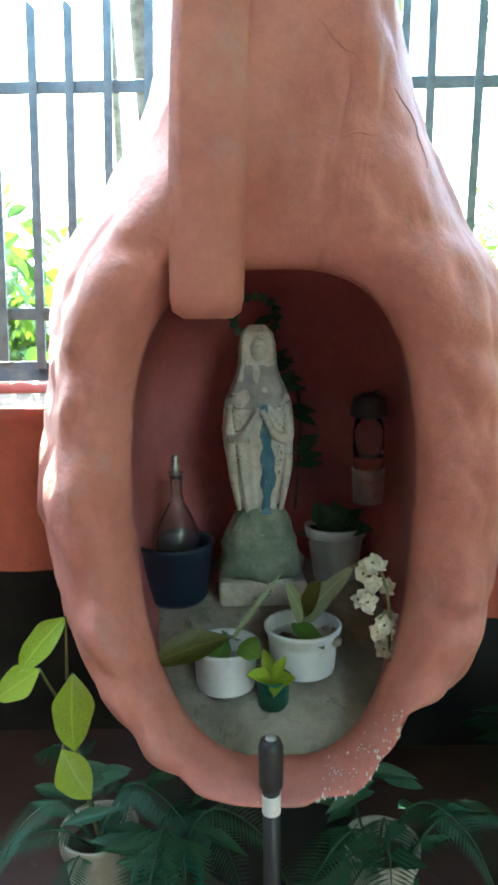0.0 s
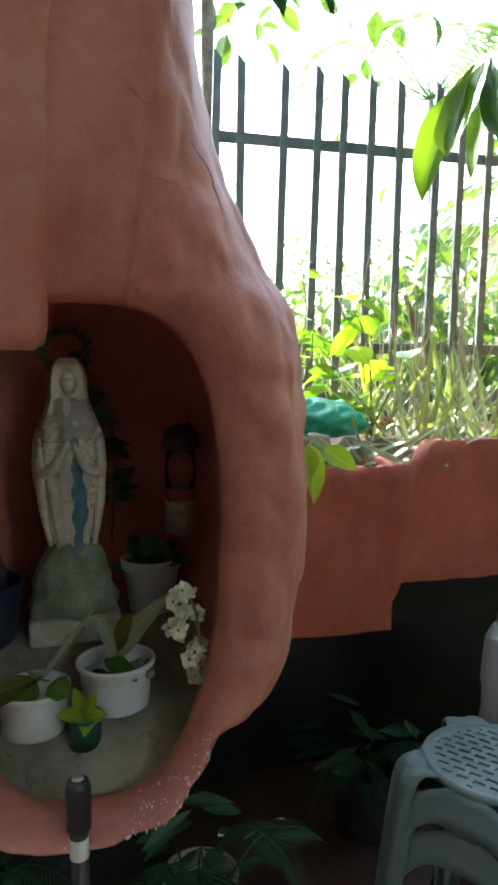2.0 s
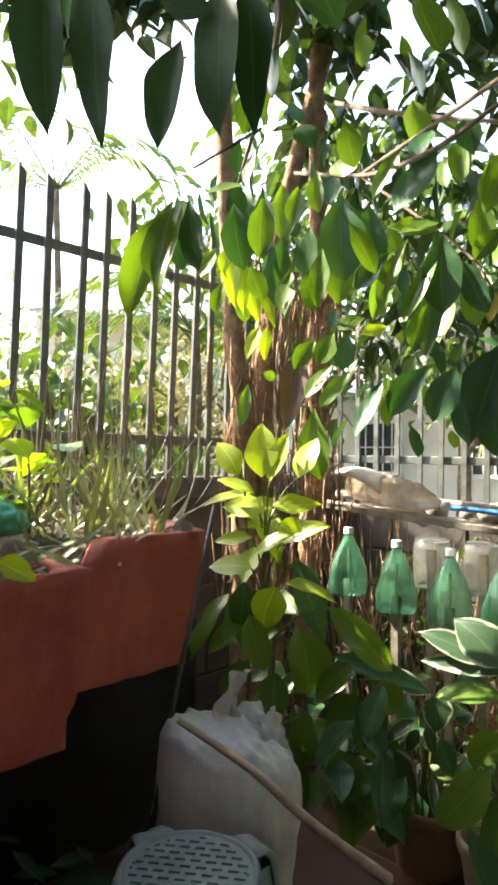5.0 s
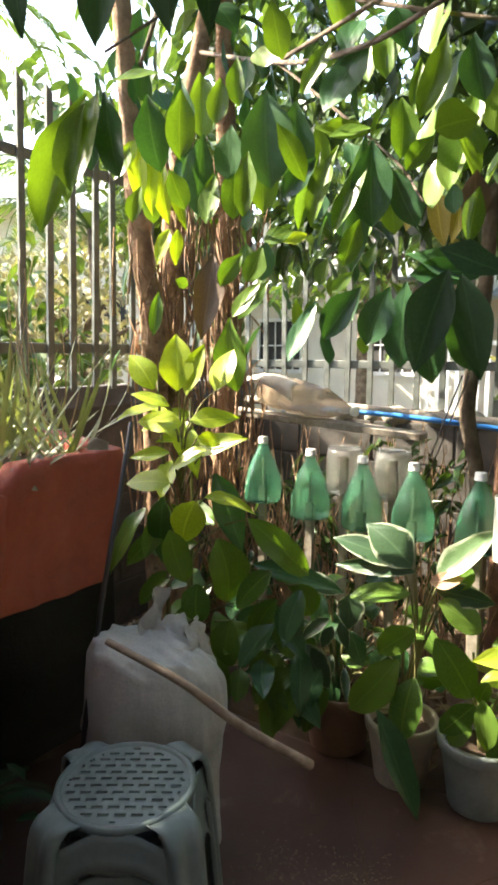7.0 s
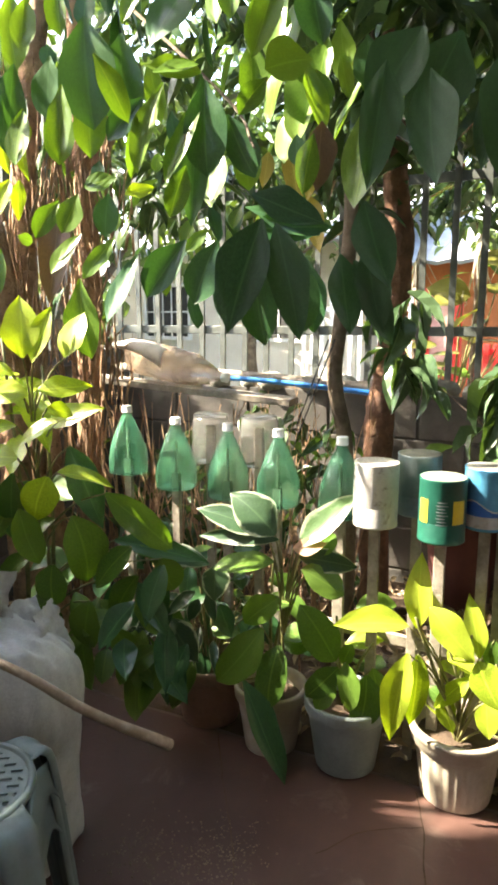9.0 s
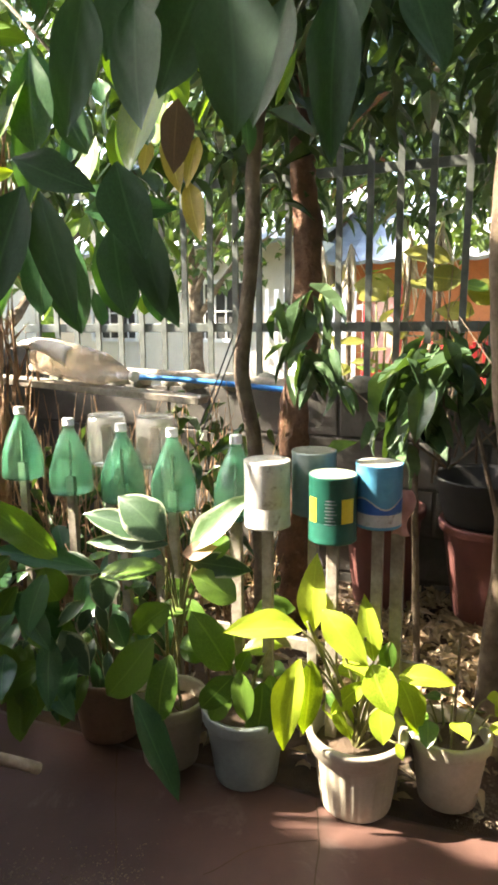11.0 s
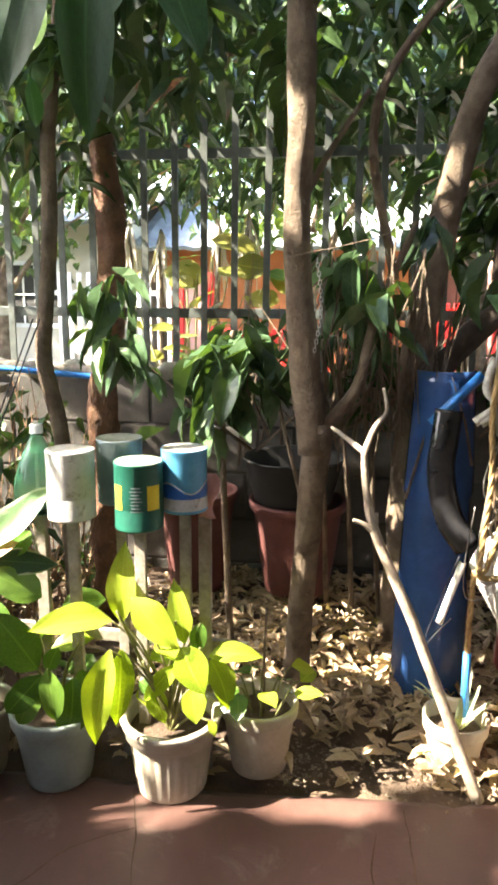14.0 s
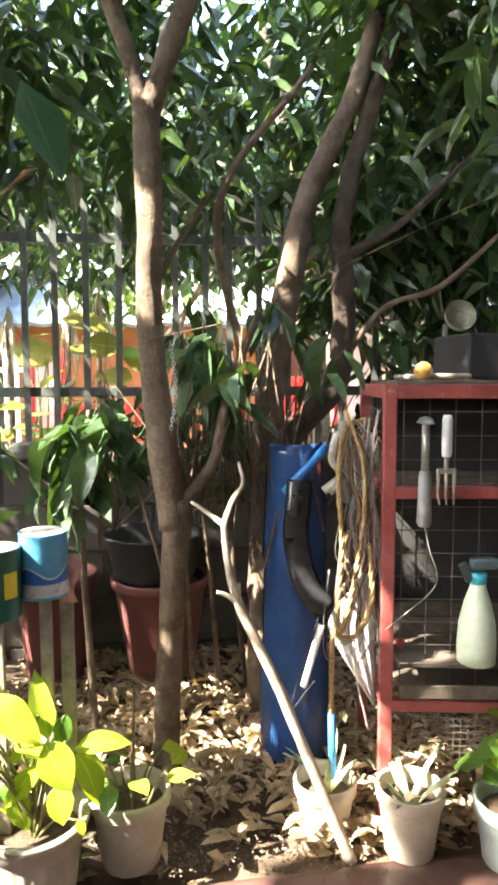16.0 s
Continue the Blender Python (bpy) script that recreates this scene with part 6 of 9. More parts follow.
for y0, y1, z1 in ((0.95, -0.05, 1.0), (-0.3, -0.62, 1.15), (-0.95, -1.65, 1.25), (-2.0, -2.6, 1.2)):
    rack = thing("red_chair_stack", (6.6, (y0 + y1) / 2, -0.14), "bright red slatted garden seats across the road", "seat", "red seats across the road")
    n = max(3, int(abs(y0 - y1) / 0.09))
    for i in range(n):
        bm = bmesh.new()
        box(bm, (0.03, 0.055, 0.62), (0, (i - (n - 1) / 2) * 0.09, z1 - 0.24), bevel=0.006)
        part("slat", bm, RED_PAINT, rack, smooth=False)
    for z in (z1, z1 - 0.5):
        bm = bmesh.new()
        box(bm, (0.05, abs(y0 - y1), 0.06), (0.03, 0, z), bevel=0.006)
        part("rail", bm, RED_PAINT, rack, smooth=False)
    for s in (-1, 1):
        bm = bmesh.new()
        box(bm, (0.05, 0.05, z1), (0.04, s * abs(y0 - y1) / 2, z1 / 2))
        part("leg", bm, RED_PAINT, rack, smooth=False)
# white picket fence across the road
picket = thing("white_fence", (8.6, 1.9, -0.16), "white metal picket fence across the road", "fence")
bm = bmesh.new()
box(bm, (0.03, 0.05, 1.7), (0, 0, 0.85))
bar = to_mesh("picket", bm, WHITE_PAINT, False)
for i in range(14):
    part("picket", bar, None, picket).matrix_basis = pose(0, i * 0.13 - 0.2, 0)
for z in (0.45, 1.45):
    bm = bmesh.new()
    box(bm, (0.04, 1.9, 0.06), (0.03, 0.65, z))
    part("rail", bm, WHITE_PAINT, picket, smooth=False)


def far_tree(name, at, height, spread, n, seed, mat=None, label="leafy garden tree beyond the fence", size=0.22):
    rng = random.Random(seed)
    o = thing(name, at, label, "tree", "trees beyond the fences")
    x, y, z = at
    limb(o, ((x, y, z), (x + rng.gauss(0, 0.1), y + rng.gauss(0, 0.1), z + height * 0.35), (x + rng.gauss(0, 0.2), y + rng.gauss(0, 0.2), z + height * 0.8)), (0.12, 0.09, 0.03), "trunk")
    for k in range(4):
        a = rng.uniform(0, 6.28)
        limb(o, ((x, y, z + height * (0.3 + 0.1 * k)), (x + 0.4 * spread * math.cos(a), y + 0.4 * spread * math.sin(a), z + height * (0.5 + 0.1 * k)), (x + 0.8 * spread * math.cos(a), y + 0.8 * spread * math.sin(a), z + height * (0.6 + 0.1 * k))), (0.05, 0.03, 0.012), "limb")
    spots = []
    while len(spots) < n:
        u = Vector((rng.gauss(0, 0.5), rng.gauss(0, 0.5), rng.gauss(0, 0.45)))
        if u.length < 1.1 and noise.noise(u * 3 + Vector((seed, 0, 0))) > -0.15:
            spots.append((x + u.x * spread, y + u.y * spread, z + height * (0.62 if name == "shrub" else 0.78) + u.z * height * (0.5 if name == "shrub" else 0.36)))
    crown(o, spots, mat or LEAF_FAR, "oval", size, 7, 0.16, seed)
    return o


for i, (x, y, h, s) in enumerate(((5.4, 4.6, 4.2, 1.9), (9.6, 0.2, 4.6, 1.9), (9.4, 4.6, 4.2, 1.7), (9.3, -3.0, 4.6, 2.0), (8.6, -7.0, 5.0, 2.4), (4.4, -3.6, 4.2, 1.7), (13.0, 12.0, 6.0, 3.0), (16.0, 0.0, 7.5, 3.5), (16.0, -8.0, 7.5, 3.5), (16.0, 6.5, 7.5, 3.5))):
    far_tree("tree", (x, y, -0.16), h, s, 260, 40 + i)
for i, (x, y, h, s) in enumerate(((-3.6, 9.5, 2.6, 1.5), (0.2, 9.0, 2.2, 1.4), (2.2, 10.5, 2.8, 1.6), (4.4, 11.0, 3.4, 1.8), (-1.8, 4.4, 1.9, 0.9), (2.4, 4.2, 1.9, 0.9), (0.9, 6.0, 2.0, 1.0))):
    far_tree("shrub", (x, y, -0.16), h, s, 220, 60 + i, None, "sunlit leafy shrub beyond the back fence", 0.16)
for i, (x, y, h, s) in enumerate(((3.3, 5.6, 2.0, 0.9), (4.3, 5.3, 2.3, 0.9), (2.7, 6.6, 2.2, 1.0), (5.0, 6.3, 2.5, 1.0))):
    far_tree("shrub", (x, y, -0.16), h, s, 200, 90 + i, LEAF_STRAW, "dry straw-coloured bush beyond the corner", 0.10)
# tall trees added behind the back fence, crowns above the view, to shade the patio
for i, (x, y, n) in enumerate(((-2.0, 3.7, 150), (-0.5, 3.3, 130), (0.8, 3.9, 80), (-3.4, 2.9, 150))):
    o = thing("tree", (x, y, -0.16), "tall tree added behind the back fence to shade the patio", "tree", "trees beyond the fences")
    rng = random.Random(200 + i)
    limb(o, ((x, y, -0.16), (x + 0.05, y + 0.1, 1.5), (x, y, 3.4), (x + 0.1, y - 0.1, 5.0)), (0.06, 0.05, 0.04, 0.02), "trunk")
    # extra leaf patch, added to keep the sun off the floor
    if i == 2:
        crown(o, [(rng.uniform(-0.1, 1.0), rng.uniform(2.2, 3.1), rng.uniform(2.9, 3.6)) for _ in range(90)], LEAF_FAR, "oval", 0.18, 8, 0.10, 230)
    crown(o, [(x + rng.gauss(0, 0.75), y + rng.gauss(-0.2, 0.55), rng.uniform(3.3, 5.4)) for _ in range(n)], LEAF_FAR, "oval", 0.20, 8, 0.14, 210 + i)
# yellow-green croton beyond the fence
croton = thing("croton_shrub", (3.9, 0.75, -0.16), "sunlit yellow-green croton shrub by the road", "shrub")
rng = random.Random(91)
for k in range(5):
    stem(croton, ((3.9, 0.75, -0.16), (3.9 + rng.gauss(0, 0.08), 0.75 + rng.gauss(0, 0.1), 0.6), (3.9 + rng.gauss(0, 0.12), 0.75 + rng.gauss(0, 0.2), 1.3)), 0.012, 0.004)
for k in range(30):
    c = Vector((3.9 + rng.gauss(0, 0.14), 0.70 + rng.gauss(0, 0.24), rng.uniform(0.75, 1.4)))
    a = rng.uniform(0, 6.28)
    leaf(croton, ("olive", "vine", "olive")[k % 3], c, c + Vector((0.16 * math.cos(a), 0.16 * math.sin(a), rng.uniform(-0.10, 0.04))), 0.11, (-0.3, 0.2, 1))
for y, z, s in ((0.45, 1.50, 0.26), (0.36, 1.38, 0.22), (0.72, 1.34, 0.24), (0.16, 1.30, 0.20), (0.30, 1.20, 0.2)):
    leaf(croton, "olive", (3.9, y + s / 2, z - 0.02), (3.86, y - s / 2, z - 0.05), s * 0.62, (-0.75, 0.1, 0.6))
    stem(croton, ((3.9, 0.70, 0.55), (3.9, (0.7 + y) / 2, z - 0.30), (3.9, y + s / 2, z - 0.02)), 0.006, 0.003)

# dry grey palm fronds hanging across the road
for k, (y, z) in enumerate(((1.13, 1.62), (0.94, 1.55), (0.60, 1.62), (0.42, 1.66), (-0.22, 1.60), (-0.30, 1.45))):
    palm = thing("dry_palm", (4.7, y * 1.12, -0.14), "withered pale grey palm with hanging dry fronds", "palm", "dry palms by the road")
    bm = bmesh.new()
    tube(bm, smooth_path(((0, 0, -0.02), (0.02, 0.02, 0.8), (0, 0, z + 0.1)), 5), 0.018, 8, 0.2)
    part("trunk", bm, BARK, palm)
    rng = random.Random(300 + k)
    for q in range(16):
        a = rng.uniform(0, 6.28)
        b = palm.location + Vector((0, 0, z + 0.18 + rng.uniform(-0.1, 0.04)))
        leaf(palm, "frond", b, b + Vector((0.10 * math.cos(a), 0.12 * math.sin(a), -rng.uniform(0.25, 0.42))), rng.uniform(0.014, 0.026), (math.cos(a), math.sin(a), 0.3))
# low hedge of far foliage that closes the view
rng = random.Random(77)
hedge = thing("far_woods", (0, 0, 0), "distant belt of trees", "woods", "", "stuff")
spots = []
for k in range(1500):
    a = rng.uniform(-0.4, 3.6)
    r = rng.uniform(26, 34)
    spots.append((r * math.cos(a - 0.9) + 2, r * math.sin(a - 0.9), rng.uniform(0, 4.6) * (0.6 + 0.4 * noise.noise(Vector((a * 6, 1, 1))))))
crown(hedge, spots, LEAF_FAR, "oval", 1.3, 4, 0.5, 78)

# broad dark tree close behind the road fence
roadside = thing("tree", (5.0, -1.1, -0.16), "broad dark-leaved tree standing at the roadside", "tree", "trees beyond the fences")
limb(roadside, ((5.0, -1.1, -0.16), (5.05, -1.05, 1.2), (4.9, -0.9, 2.4), (4.8, -0.6, 3.6)), (0.11, 0.09, 0.07, 0.03), "trunk")
limb(roadside, ((5.0, -1.05, 1.7), (4.8, -0.2, 2.3), (4.7, 0.9, 2.8)), (0.05, 0.04, 0.02), "limb")
limb(roadside, ((5.0, -1.0, 1.9), (4.9, -1.7, 2.4), (4.7, -2.4, 2.9)), (0.05, 0.04, 0.02), "limb")
rng = random.Random(300)
crown(roadside, [(rng.uniform(3.8, 5.8), rng.uniform(-2.8, 2.0), 1.95 + abs(rng.gauss(0, 0.9))) for _ in range(640)], LEAF_MANGO, "lance", 0.20, 9, 0.09, 301)

# palms beyond the back fence, their fronds over the bars
LEAF_PALM = leaf_surface("palm_leaflet", (0.05, 0.10, 0.03), (0.12, 0.18, 0.06), 0.4, 0.4, per="island")
for x, y, top, seed in ((3.6, 6.4, 3.9, 5), (4.0, 4.6, 2.2, 6), (-1.2, 6.4, 4.6, 7)):
    rng = random.Random(seed)
    palm = thing("palm_tree", (x, y, -0.16), "slender palm with feathery fronds behind the fence", "palm")
    limb(palm, ((x, y, -0.16), (x + 0.06, y, top * 0.5), (x, y, top)), (0.05, 0.04, 0.035), "trunk")
    for k in range(11):
        a = 2 * math.pi * k / 11 + rng.uniform(-0.2, 0.2)
        d = Vector((math.cos(a), math.sin(a), 0))
        rise, reach = rng.uniform(0.15, 0.6), rng.uniform(1.1, 1.5)
        rib = smooth_path(((0, 0, top), d * reach * 0.4 + Vector((0, 0, top + rise)), d * reach * 0.8 + Vector((0, 0, top + rise * 0.7)), d * reach + Vector((0, 0, top + rise * 0.1 - 0.2))), 8)
        bm = bmesh.new()
        tube(bm, [p + Vector((0, 0, 0.16)) for p in rib], ramped((0.012, 0.003), len(rib)), 5)
        side = d.cross(Vector((0, 0, 1)))
        for i, p in enumerate(rib[3:]):
            for s in (-1, 1):
                for h in (0.0, 0.5):
                    b = p.lerp(rib[min(i + 4, len(rib) - 1)], h) + Vector((0, 0, 0.16))
                    ln = 0.36 * math.sin(math.pi * (0.15 + 0.8 * i / len(rib[3:])))
                    tip = b + side * s * ln * 0.85 + d * ln * 0.5 - Vector((0, 0, ln * rng.uniform(0.25, 0.5)))
                    mid = b.lerp(tip, 0.5) + Vector((0, 0, 0.03))
                    w = d * 0.014
                    va, vb, vc, vd, ve = [bm.verts.new(q) for q in (b, mid - w, mid + w, tip, mid)]
                    for f in ((va, vb, ve), (va, ve, vc), (vb, vd, ve), (ve, vd, vc)):
                        bm.faces.new(f)
        part("frond", bm, LEAF_PALM, palm)


# ---- things in the grotto ----
PLASTER = surface("chipped_white_plaster_paint", (0.38, 0.38, 0.32), (0.58, 0.57, 0.49), 26.0, 110.0, 0.6, 0.6, 0.003, stain=(0.22, 0.21, 0.16), stain_at=(0.56, 0.68))
SASH = surface("faded_blue_paint", (0.035, 0.10, 0.15), (0.09, 0.20, 0.25), 25.0, 90.0, 0.5, 0.3, 0.002, stain=(0.4, 0.42, 0.4), stain_at=(0.6, 0.75))
MOUND = surface("green_grey_painted_plaster", (0.10, 0.14, 0.09), (0.24, 0.28, 0.20), 22.0, 90.0, 0.7, 0.6, 0.004, stain=(0.45, 0.44, 0.36), stain_at=(0.6, 0.7))
CLEAR = glass("clear_glass", (0.93, 0.96, 0.95), 0.03)
GREEN_PET = cloudy_plastic("green_bottle_plastic", (0.72, 0.97, 0.84), (0.24, 0.62, 0.42), 0.13)
JAR_PLASTIC = cloudy_plastic("clear_jar_plastic", (0.97, 0.98, 0.97), (0.78, 0.78, 0.74), 0.07)
OLD_PET = cloudy_plastic("dusty_clear_plastic", (0.95, 0.92, 0.86), (0.80, 0.68, 0.54), 0.34)
BLACK = surface("black_plastic", (0.012, 0.013, 0.014), (0.03, 0.03, 0.032), 12.0, 80.0, 0.45, 0.2, 0.001)
NAVY = surface("dark_blue_plastic", (0.006, 0.013, 0.03), (0.015, 0.026, 0.05), 9.0, 60.0, 0.4, 0.2, 0.001)
PETAL = leaf_surface("white_petal", (0.62, 0.62, 0.54), (0.75, 0.75, 0.68), 0.3, 0.6)
STEEL = surface("dull_grey_metal", (0.28, 0.28, 0.27), (0.45, 0.45, 0.43), 15.0, 80.0, 0.4, 0.2, 0.001, metal=0.8, stain=(0.2, 0.12, 0.07))
PAPER = surface("white_label", (0.6, 0.6, 0.56), (0.75, 0.75, 0.7), 20.0, 90.0, 0.7, 0.1, 0.001)

bm = bmesh.new()
SX, SY, SZ = 0.02, 1.27, 0.572
box(bm, (0.168, 0.13, 0.05), (SX, SY, SZ + 0.022), (0, 0, 3), 0.008, 0)
rng = random.Random(2)
lathe(bm, [(0.078, 0.04), (0.082, 0.055), (0.080, 0.07), (0.077, 0.09), (0.070, 0.11), (0.064, 0.13), (0.054, 0.15), (0.046, 0.17), (0.036, 0.19)], 48, (SX, SY, SZ), rib=lambda a, z: 1 + 0.22 * noise.noise(Vector((math.cos(a) * 2.6, math.sin(a) * 2.6, z * 38))), mat=1, squash=0.75)
robe = [(0.032, 0.165), (0.036, 0.18), (0.043, 0.22), (0.054, 0.27), (0.063, 0.32), (0.066, 0.36), (0.063, 0.40), (0.054, 0.43), (0.043, 0.455), (0.037, 0.475), (0.036, 0.495), (0.035, 0.515), (0.030, 0.535), (0.015, 0.55)]
robe = [(float(np.interp(z, [q[1] for q in robe], [q[0] for q in robe])), z) for z in np.linspace(0.165, 0.55, 130)]


def folds(a, z):
    k = 1.0 + (0.045 * math.sin(a * 9 + z * 8) * (z < 0.42) + 0.03 * math.sin(a * 17 + 1) * (z < 0.36)) * min(1.0, (z - 0.16) * 12)
    front = math.exp(-((a - 4.712) / 0.5) ** 2)
    if 0.470 < z < 0.535:
        k -= 0.55 * math.exp(-((a - 4.712) / 0.62) ** 4) * math.sin((z - 0.470) / 0.065 * math.pi) ** 0.6
    if 0.42 < z < 0.55:
        k += 0.11 * math.exp(-((abs(a - 4.712) - 0.85) / 0.18) ** 2)
    if 0.30 < z < 0.41:
        k += 0.14 * front * math.sin((z - 0.30) / 0.11 * math.pi)
    return k


RZ = SZ - 0.022
rings = lathe(bm, robe, 200, (SX - 0.002, SY, RZ), rib=folds, squash=0.78)
for f in bm.faces:
    c = f.calc_center_median() - Vector((SX, SY, RZ))
    if c.y < -0.02 and 0.19 < c.z < 0.405:
        u = (0.405 - c.z) / 0.2
        tail = abs(c.x - 0.008 - 0.012 * min(u, 0.7) + 0.02 * max(0.0, u - 0.7)) < 0.005 + 0.014 * min(u, 0.7) - 0.028 * max(0.0, u - 0.7) + 0.002 * math.sin(c.z * 130)
        if tail:
            f.material_index = 2
    if c.y < -0.005 and 0.27 < c.z < 0.40 and 0.034 < abs(c.x) < 0.062 and noise.noise(c * 210) > 0.36:
        f.material_index = 3
    elif c.z > 0.395 and f.material_index == 0 and noise.noise(c * 40) + 4 * (0.06 - abs(c.z - 0.44)) > 0.05 and c.z < 0.475:
        f.material_index = 4
# face oval and sleeves
got = bmesh.ops.create_icosphere(bm, subdivisions=2, radius=0.021)
for v in got["verts"]:
    v.co = Vector((v.co.x * 0.8, v.co.y * 0.7, v.co.z * 1.1)) + Vector((SX, SY - 0.013, RZ + 0.503))
for s in (-1, 1):
    tube(bm, smooth_path(((SX + s * 0.049, SY - 0.018, RZ + 0.40), (SX + s * 0.053, SY - 0.038, RZ + 0.345), (SX + s * 0.028, SY - 0.060, RZ + 0.35), (SX + s * 0.005, SY - 0.062, RZ + 0.395)), 5), ramped((0.010, 0.012, 0.009, 0.005), 16), 10)
    tube(bm, smooth_path(((SX + s * 0.051, SY - 0.030, RZ + 0.35), (SX + s * 0.052, SY - 0.026, RZ + 0.28), (SX + s * 0.040, SY - 0.028, RZ + 0.20)), 5), ramped((0.011, 0.009, 0.004), 11), 8)
DOT = surface("brown_painted_dots", (0.10, 0.06, 0.035), (0.18, 0.11, 0.06), 30.0, 110.0, 0.6, 0.2, 0.001)
# greyer patches round the statue's neck and shoulders
VEIL_GREY = surface("grey_veil_paint", (0.22, 0.22, 0.19), (0.34, 0.34, 0.30), 26.0, 110.0, 0.6, 0.5, 0.003)
tagged(part("religious_statue", bm, [PLASTER, MOUND, SASH, DOT, VEIL_GREY]), "weathered white plaster statue with a faded blue sash", "statue")

white_a = pot("potted_plant", (-0.045, 1.06, 0.492), 0.058, 0.076, WHITE_POT, "small plant in a white plastic tub on the shelf", 0, 0.008, "tubs in the grotto", 0.86)
white_b = pot("potted_plant", (0.088, 1.09, 0.505), 0.066, 0.082, WHITE_POT, "long-leaved plant in a white plastic tub with pebbles", 0, 0.008, "tubs in the grotto", 0.84)
little = pot("potted_plant", (0.034, 1.02, 0.478), 0.030, 0.05, GREEN_POT, "seedling in a tiny dark green pot", 0, 0.006, "", 0.8, 24)
back_pot = pot("potted_plant", (0.175, 1.33, 0.575), 0.062, 0.12, WHITE_POT, "dark-leaved plant in a pale blue-white pot", 0, 0.01, "", 0.7)
for o, k, b, t, w in ((white_a, "olive", (-0.030, 1.02, 0.565), (-0.160, 0.965, 0.555), 0.046), (white_a, "aloe", (-0.03, 1.03, 0.56), (0.06, 1.12, 0.66), 0.008), (white_a, "green", (-0.03, 1.02, 0.56), (-0.035, 0.97, 0.60), 0.03), (white_a, "green", (-0.02, 1.0, 0.56), (0.005, 0.965, 0.56), 0.034), (white_a, "green", (-0.04, 1.02, 0.56), (-0.07, 0.985, 0.545), 0.03),
                      (white_b, "aloe", (0.085, 1.07, 0.57), (0.165, 1.05, 0.68), 0.034), (white_b, "aloe", (0.09, 1.07, 0.57), (0.066, 1.03, 0.655), 0.028), (white_b, "olive", (0.09, 1.07, 0.575), (0.11, 1.02, 0.66), 0.03), (white_b, "green", (0.07, 1.06, 0.57), (0.12, 1.0, 0.565), 0.03),
                      (little, "lime", (0.033, 0.99, 0.50), (-0.005, 0.965, 0.53), 0.024), (little, "lime", (0.033, 0.99, 0.50), (0.06, 0.955, 0.53), 0.024), (little, "lime", (0.033, 0.99, 0.50), (0.035, 0.945, 0.515), 0.022), (little, "lime", (0.033, 0.99, 0.50), (0.02, 1.02, 0.55), 0.02), (little, "lime", (0.033, 0.99, 0.50), (0.05, 0.98, 0.55), 0.018)):
    leaf(o, k, Vector(b) + Vector((0, 0.028, 0.018)), Vector(t) + Vector((0, 0.028, 0.018)), w, (0, -0.6, 0.8))
rng = random.Random(4)
for k in range(16):
    a = rng.uniform(0, 6.28)
    b = Vector((0.175, 1.33, 0.66)) + Vector((rng.gauss(0, 0.015), rng.gauss(0, 0.015), rng.uniform(0, 0.04)))
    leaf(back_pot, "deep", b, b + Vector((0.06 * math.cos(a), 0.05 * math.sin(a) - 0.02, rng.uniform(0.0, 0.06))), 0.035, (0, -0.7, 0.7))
for k in range(9):
    bm = bmesh.new()
    bmesh.ops.create_icosphere(bm, subdivisions=1, radius=0.011)
    for v in bm.verts:
        v.co *= 1 + 0.3 * noise.noise(v.co * 120 + Vector((k, 0, 0)))
    ob = part("pebble", bm, SHELF, white_b)
    ob.matrix_basis = pose(0.03 + 0.012 * (k % 3), -0.03 + 0.016 * (k // 3), 0.062 + 0.003 * (k % 2))

# glass bottle standing in a dark blue tub
tub = thing("blue_tub", (-0.145, 1.24, 0.575), "dark blue plastic tub holding a bottle", "tub")
bm = bmesh.new()
lathe(bm, [(0.052, 0), (0.060, 0.01), (0.073, 0.108), (0.077, 0.114), (0.073, 0.12), (0.067, 0.108), (0.054, 0.02)], 32)
part("tub_body", bm, NAVY, tub)
bottle = thing("glass_bottle", (-0.14, 1.24, 0.585), "tall clear glass bottle with a narrow neck", "bottle")
bm = bmesh.new()
lathe(bm, [(0.040, 0.000), (0.045, 0.005), (0.046, 0.086), (0.044, 0.120), (0.030, 0.155), (0.014, 0.185), (0.011, 0.224), (0.013, 0.225), (0.013, 0.241), (0.008, 0.241), (0.008, 0.189), (0.026, 0.153), (0.041, 0.119), (0.042, 0.010)], 32)
part("bottle_glass", bm, JAR_PLASTIC, bottle)
bm = bmesh.new()
lathe(bm, [(0.008, 0.234), (0.009, 0.254), (0.005, 0.262), (0.008, 0.271), (0.004, 0.275)], 16)
part("stopper", bm, STEEL, bottle)
# wall lantern: glass chimney in a metal holder
lantern = thing("wall_lantern", (0.222, 1.22, 0.765), "glass and metal lantern hanging on the niche wall", "lantern")
for name, prof, m in (("holder", [(0.018, 0.0), (0.028, 0.004), (0.030, 0.06), (0.032, 0.066), (0.026, 0.068)], STEEL), ("glass_chimney", [(0.026, 0.066), (0.029, 0.09), (0.029, 0.14), (0.024, 0.165), (0.021, 0.165), (0.026, 0.138), (0.026, 0.09)], CLEAR), ("cap", [(0.034, 0.164), (0.036, 0.17), (0.030, 0.20), (0.010, 0.21)], BLACK)):
    bm = bmesh.new()
    lathe(bm, prof, 28)
    part(name, bm, m, lantern)
bm = bmesh.new()
tube(bm, ((0, 0, 0.205), (0.02, 0.03, 0.21), (0.03, 0.06, 0.20)), 0.003, 6)
part("hook", bm, BLACK, lantern)

# hanging spray of white blossoms
spray = thing("flower_spray", (0.205, 1.02, 0.71), "hanging spray of white artificial blossoms", "flowers")
bm = bmesh.new()
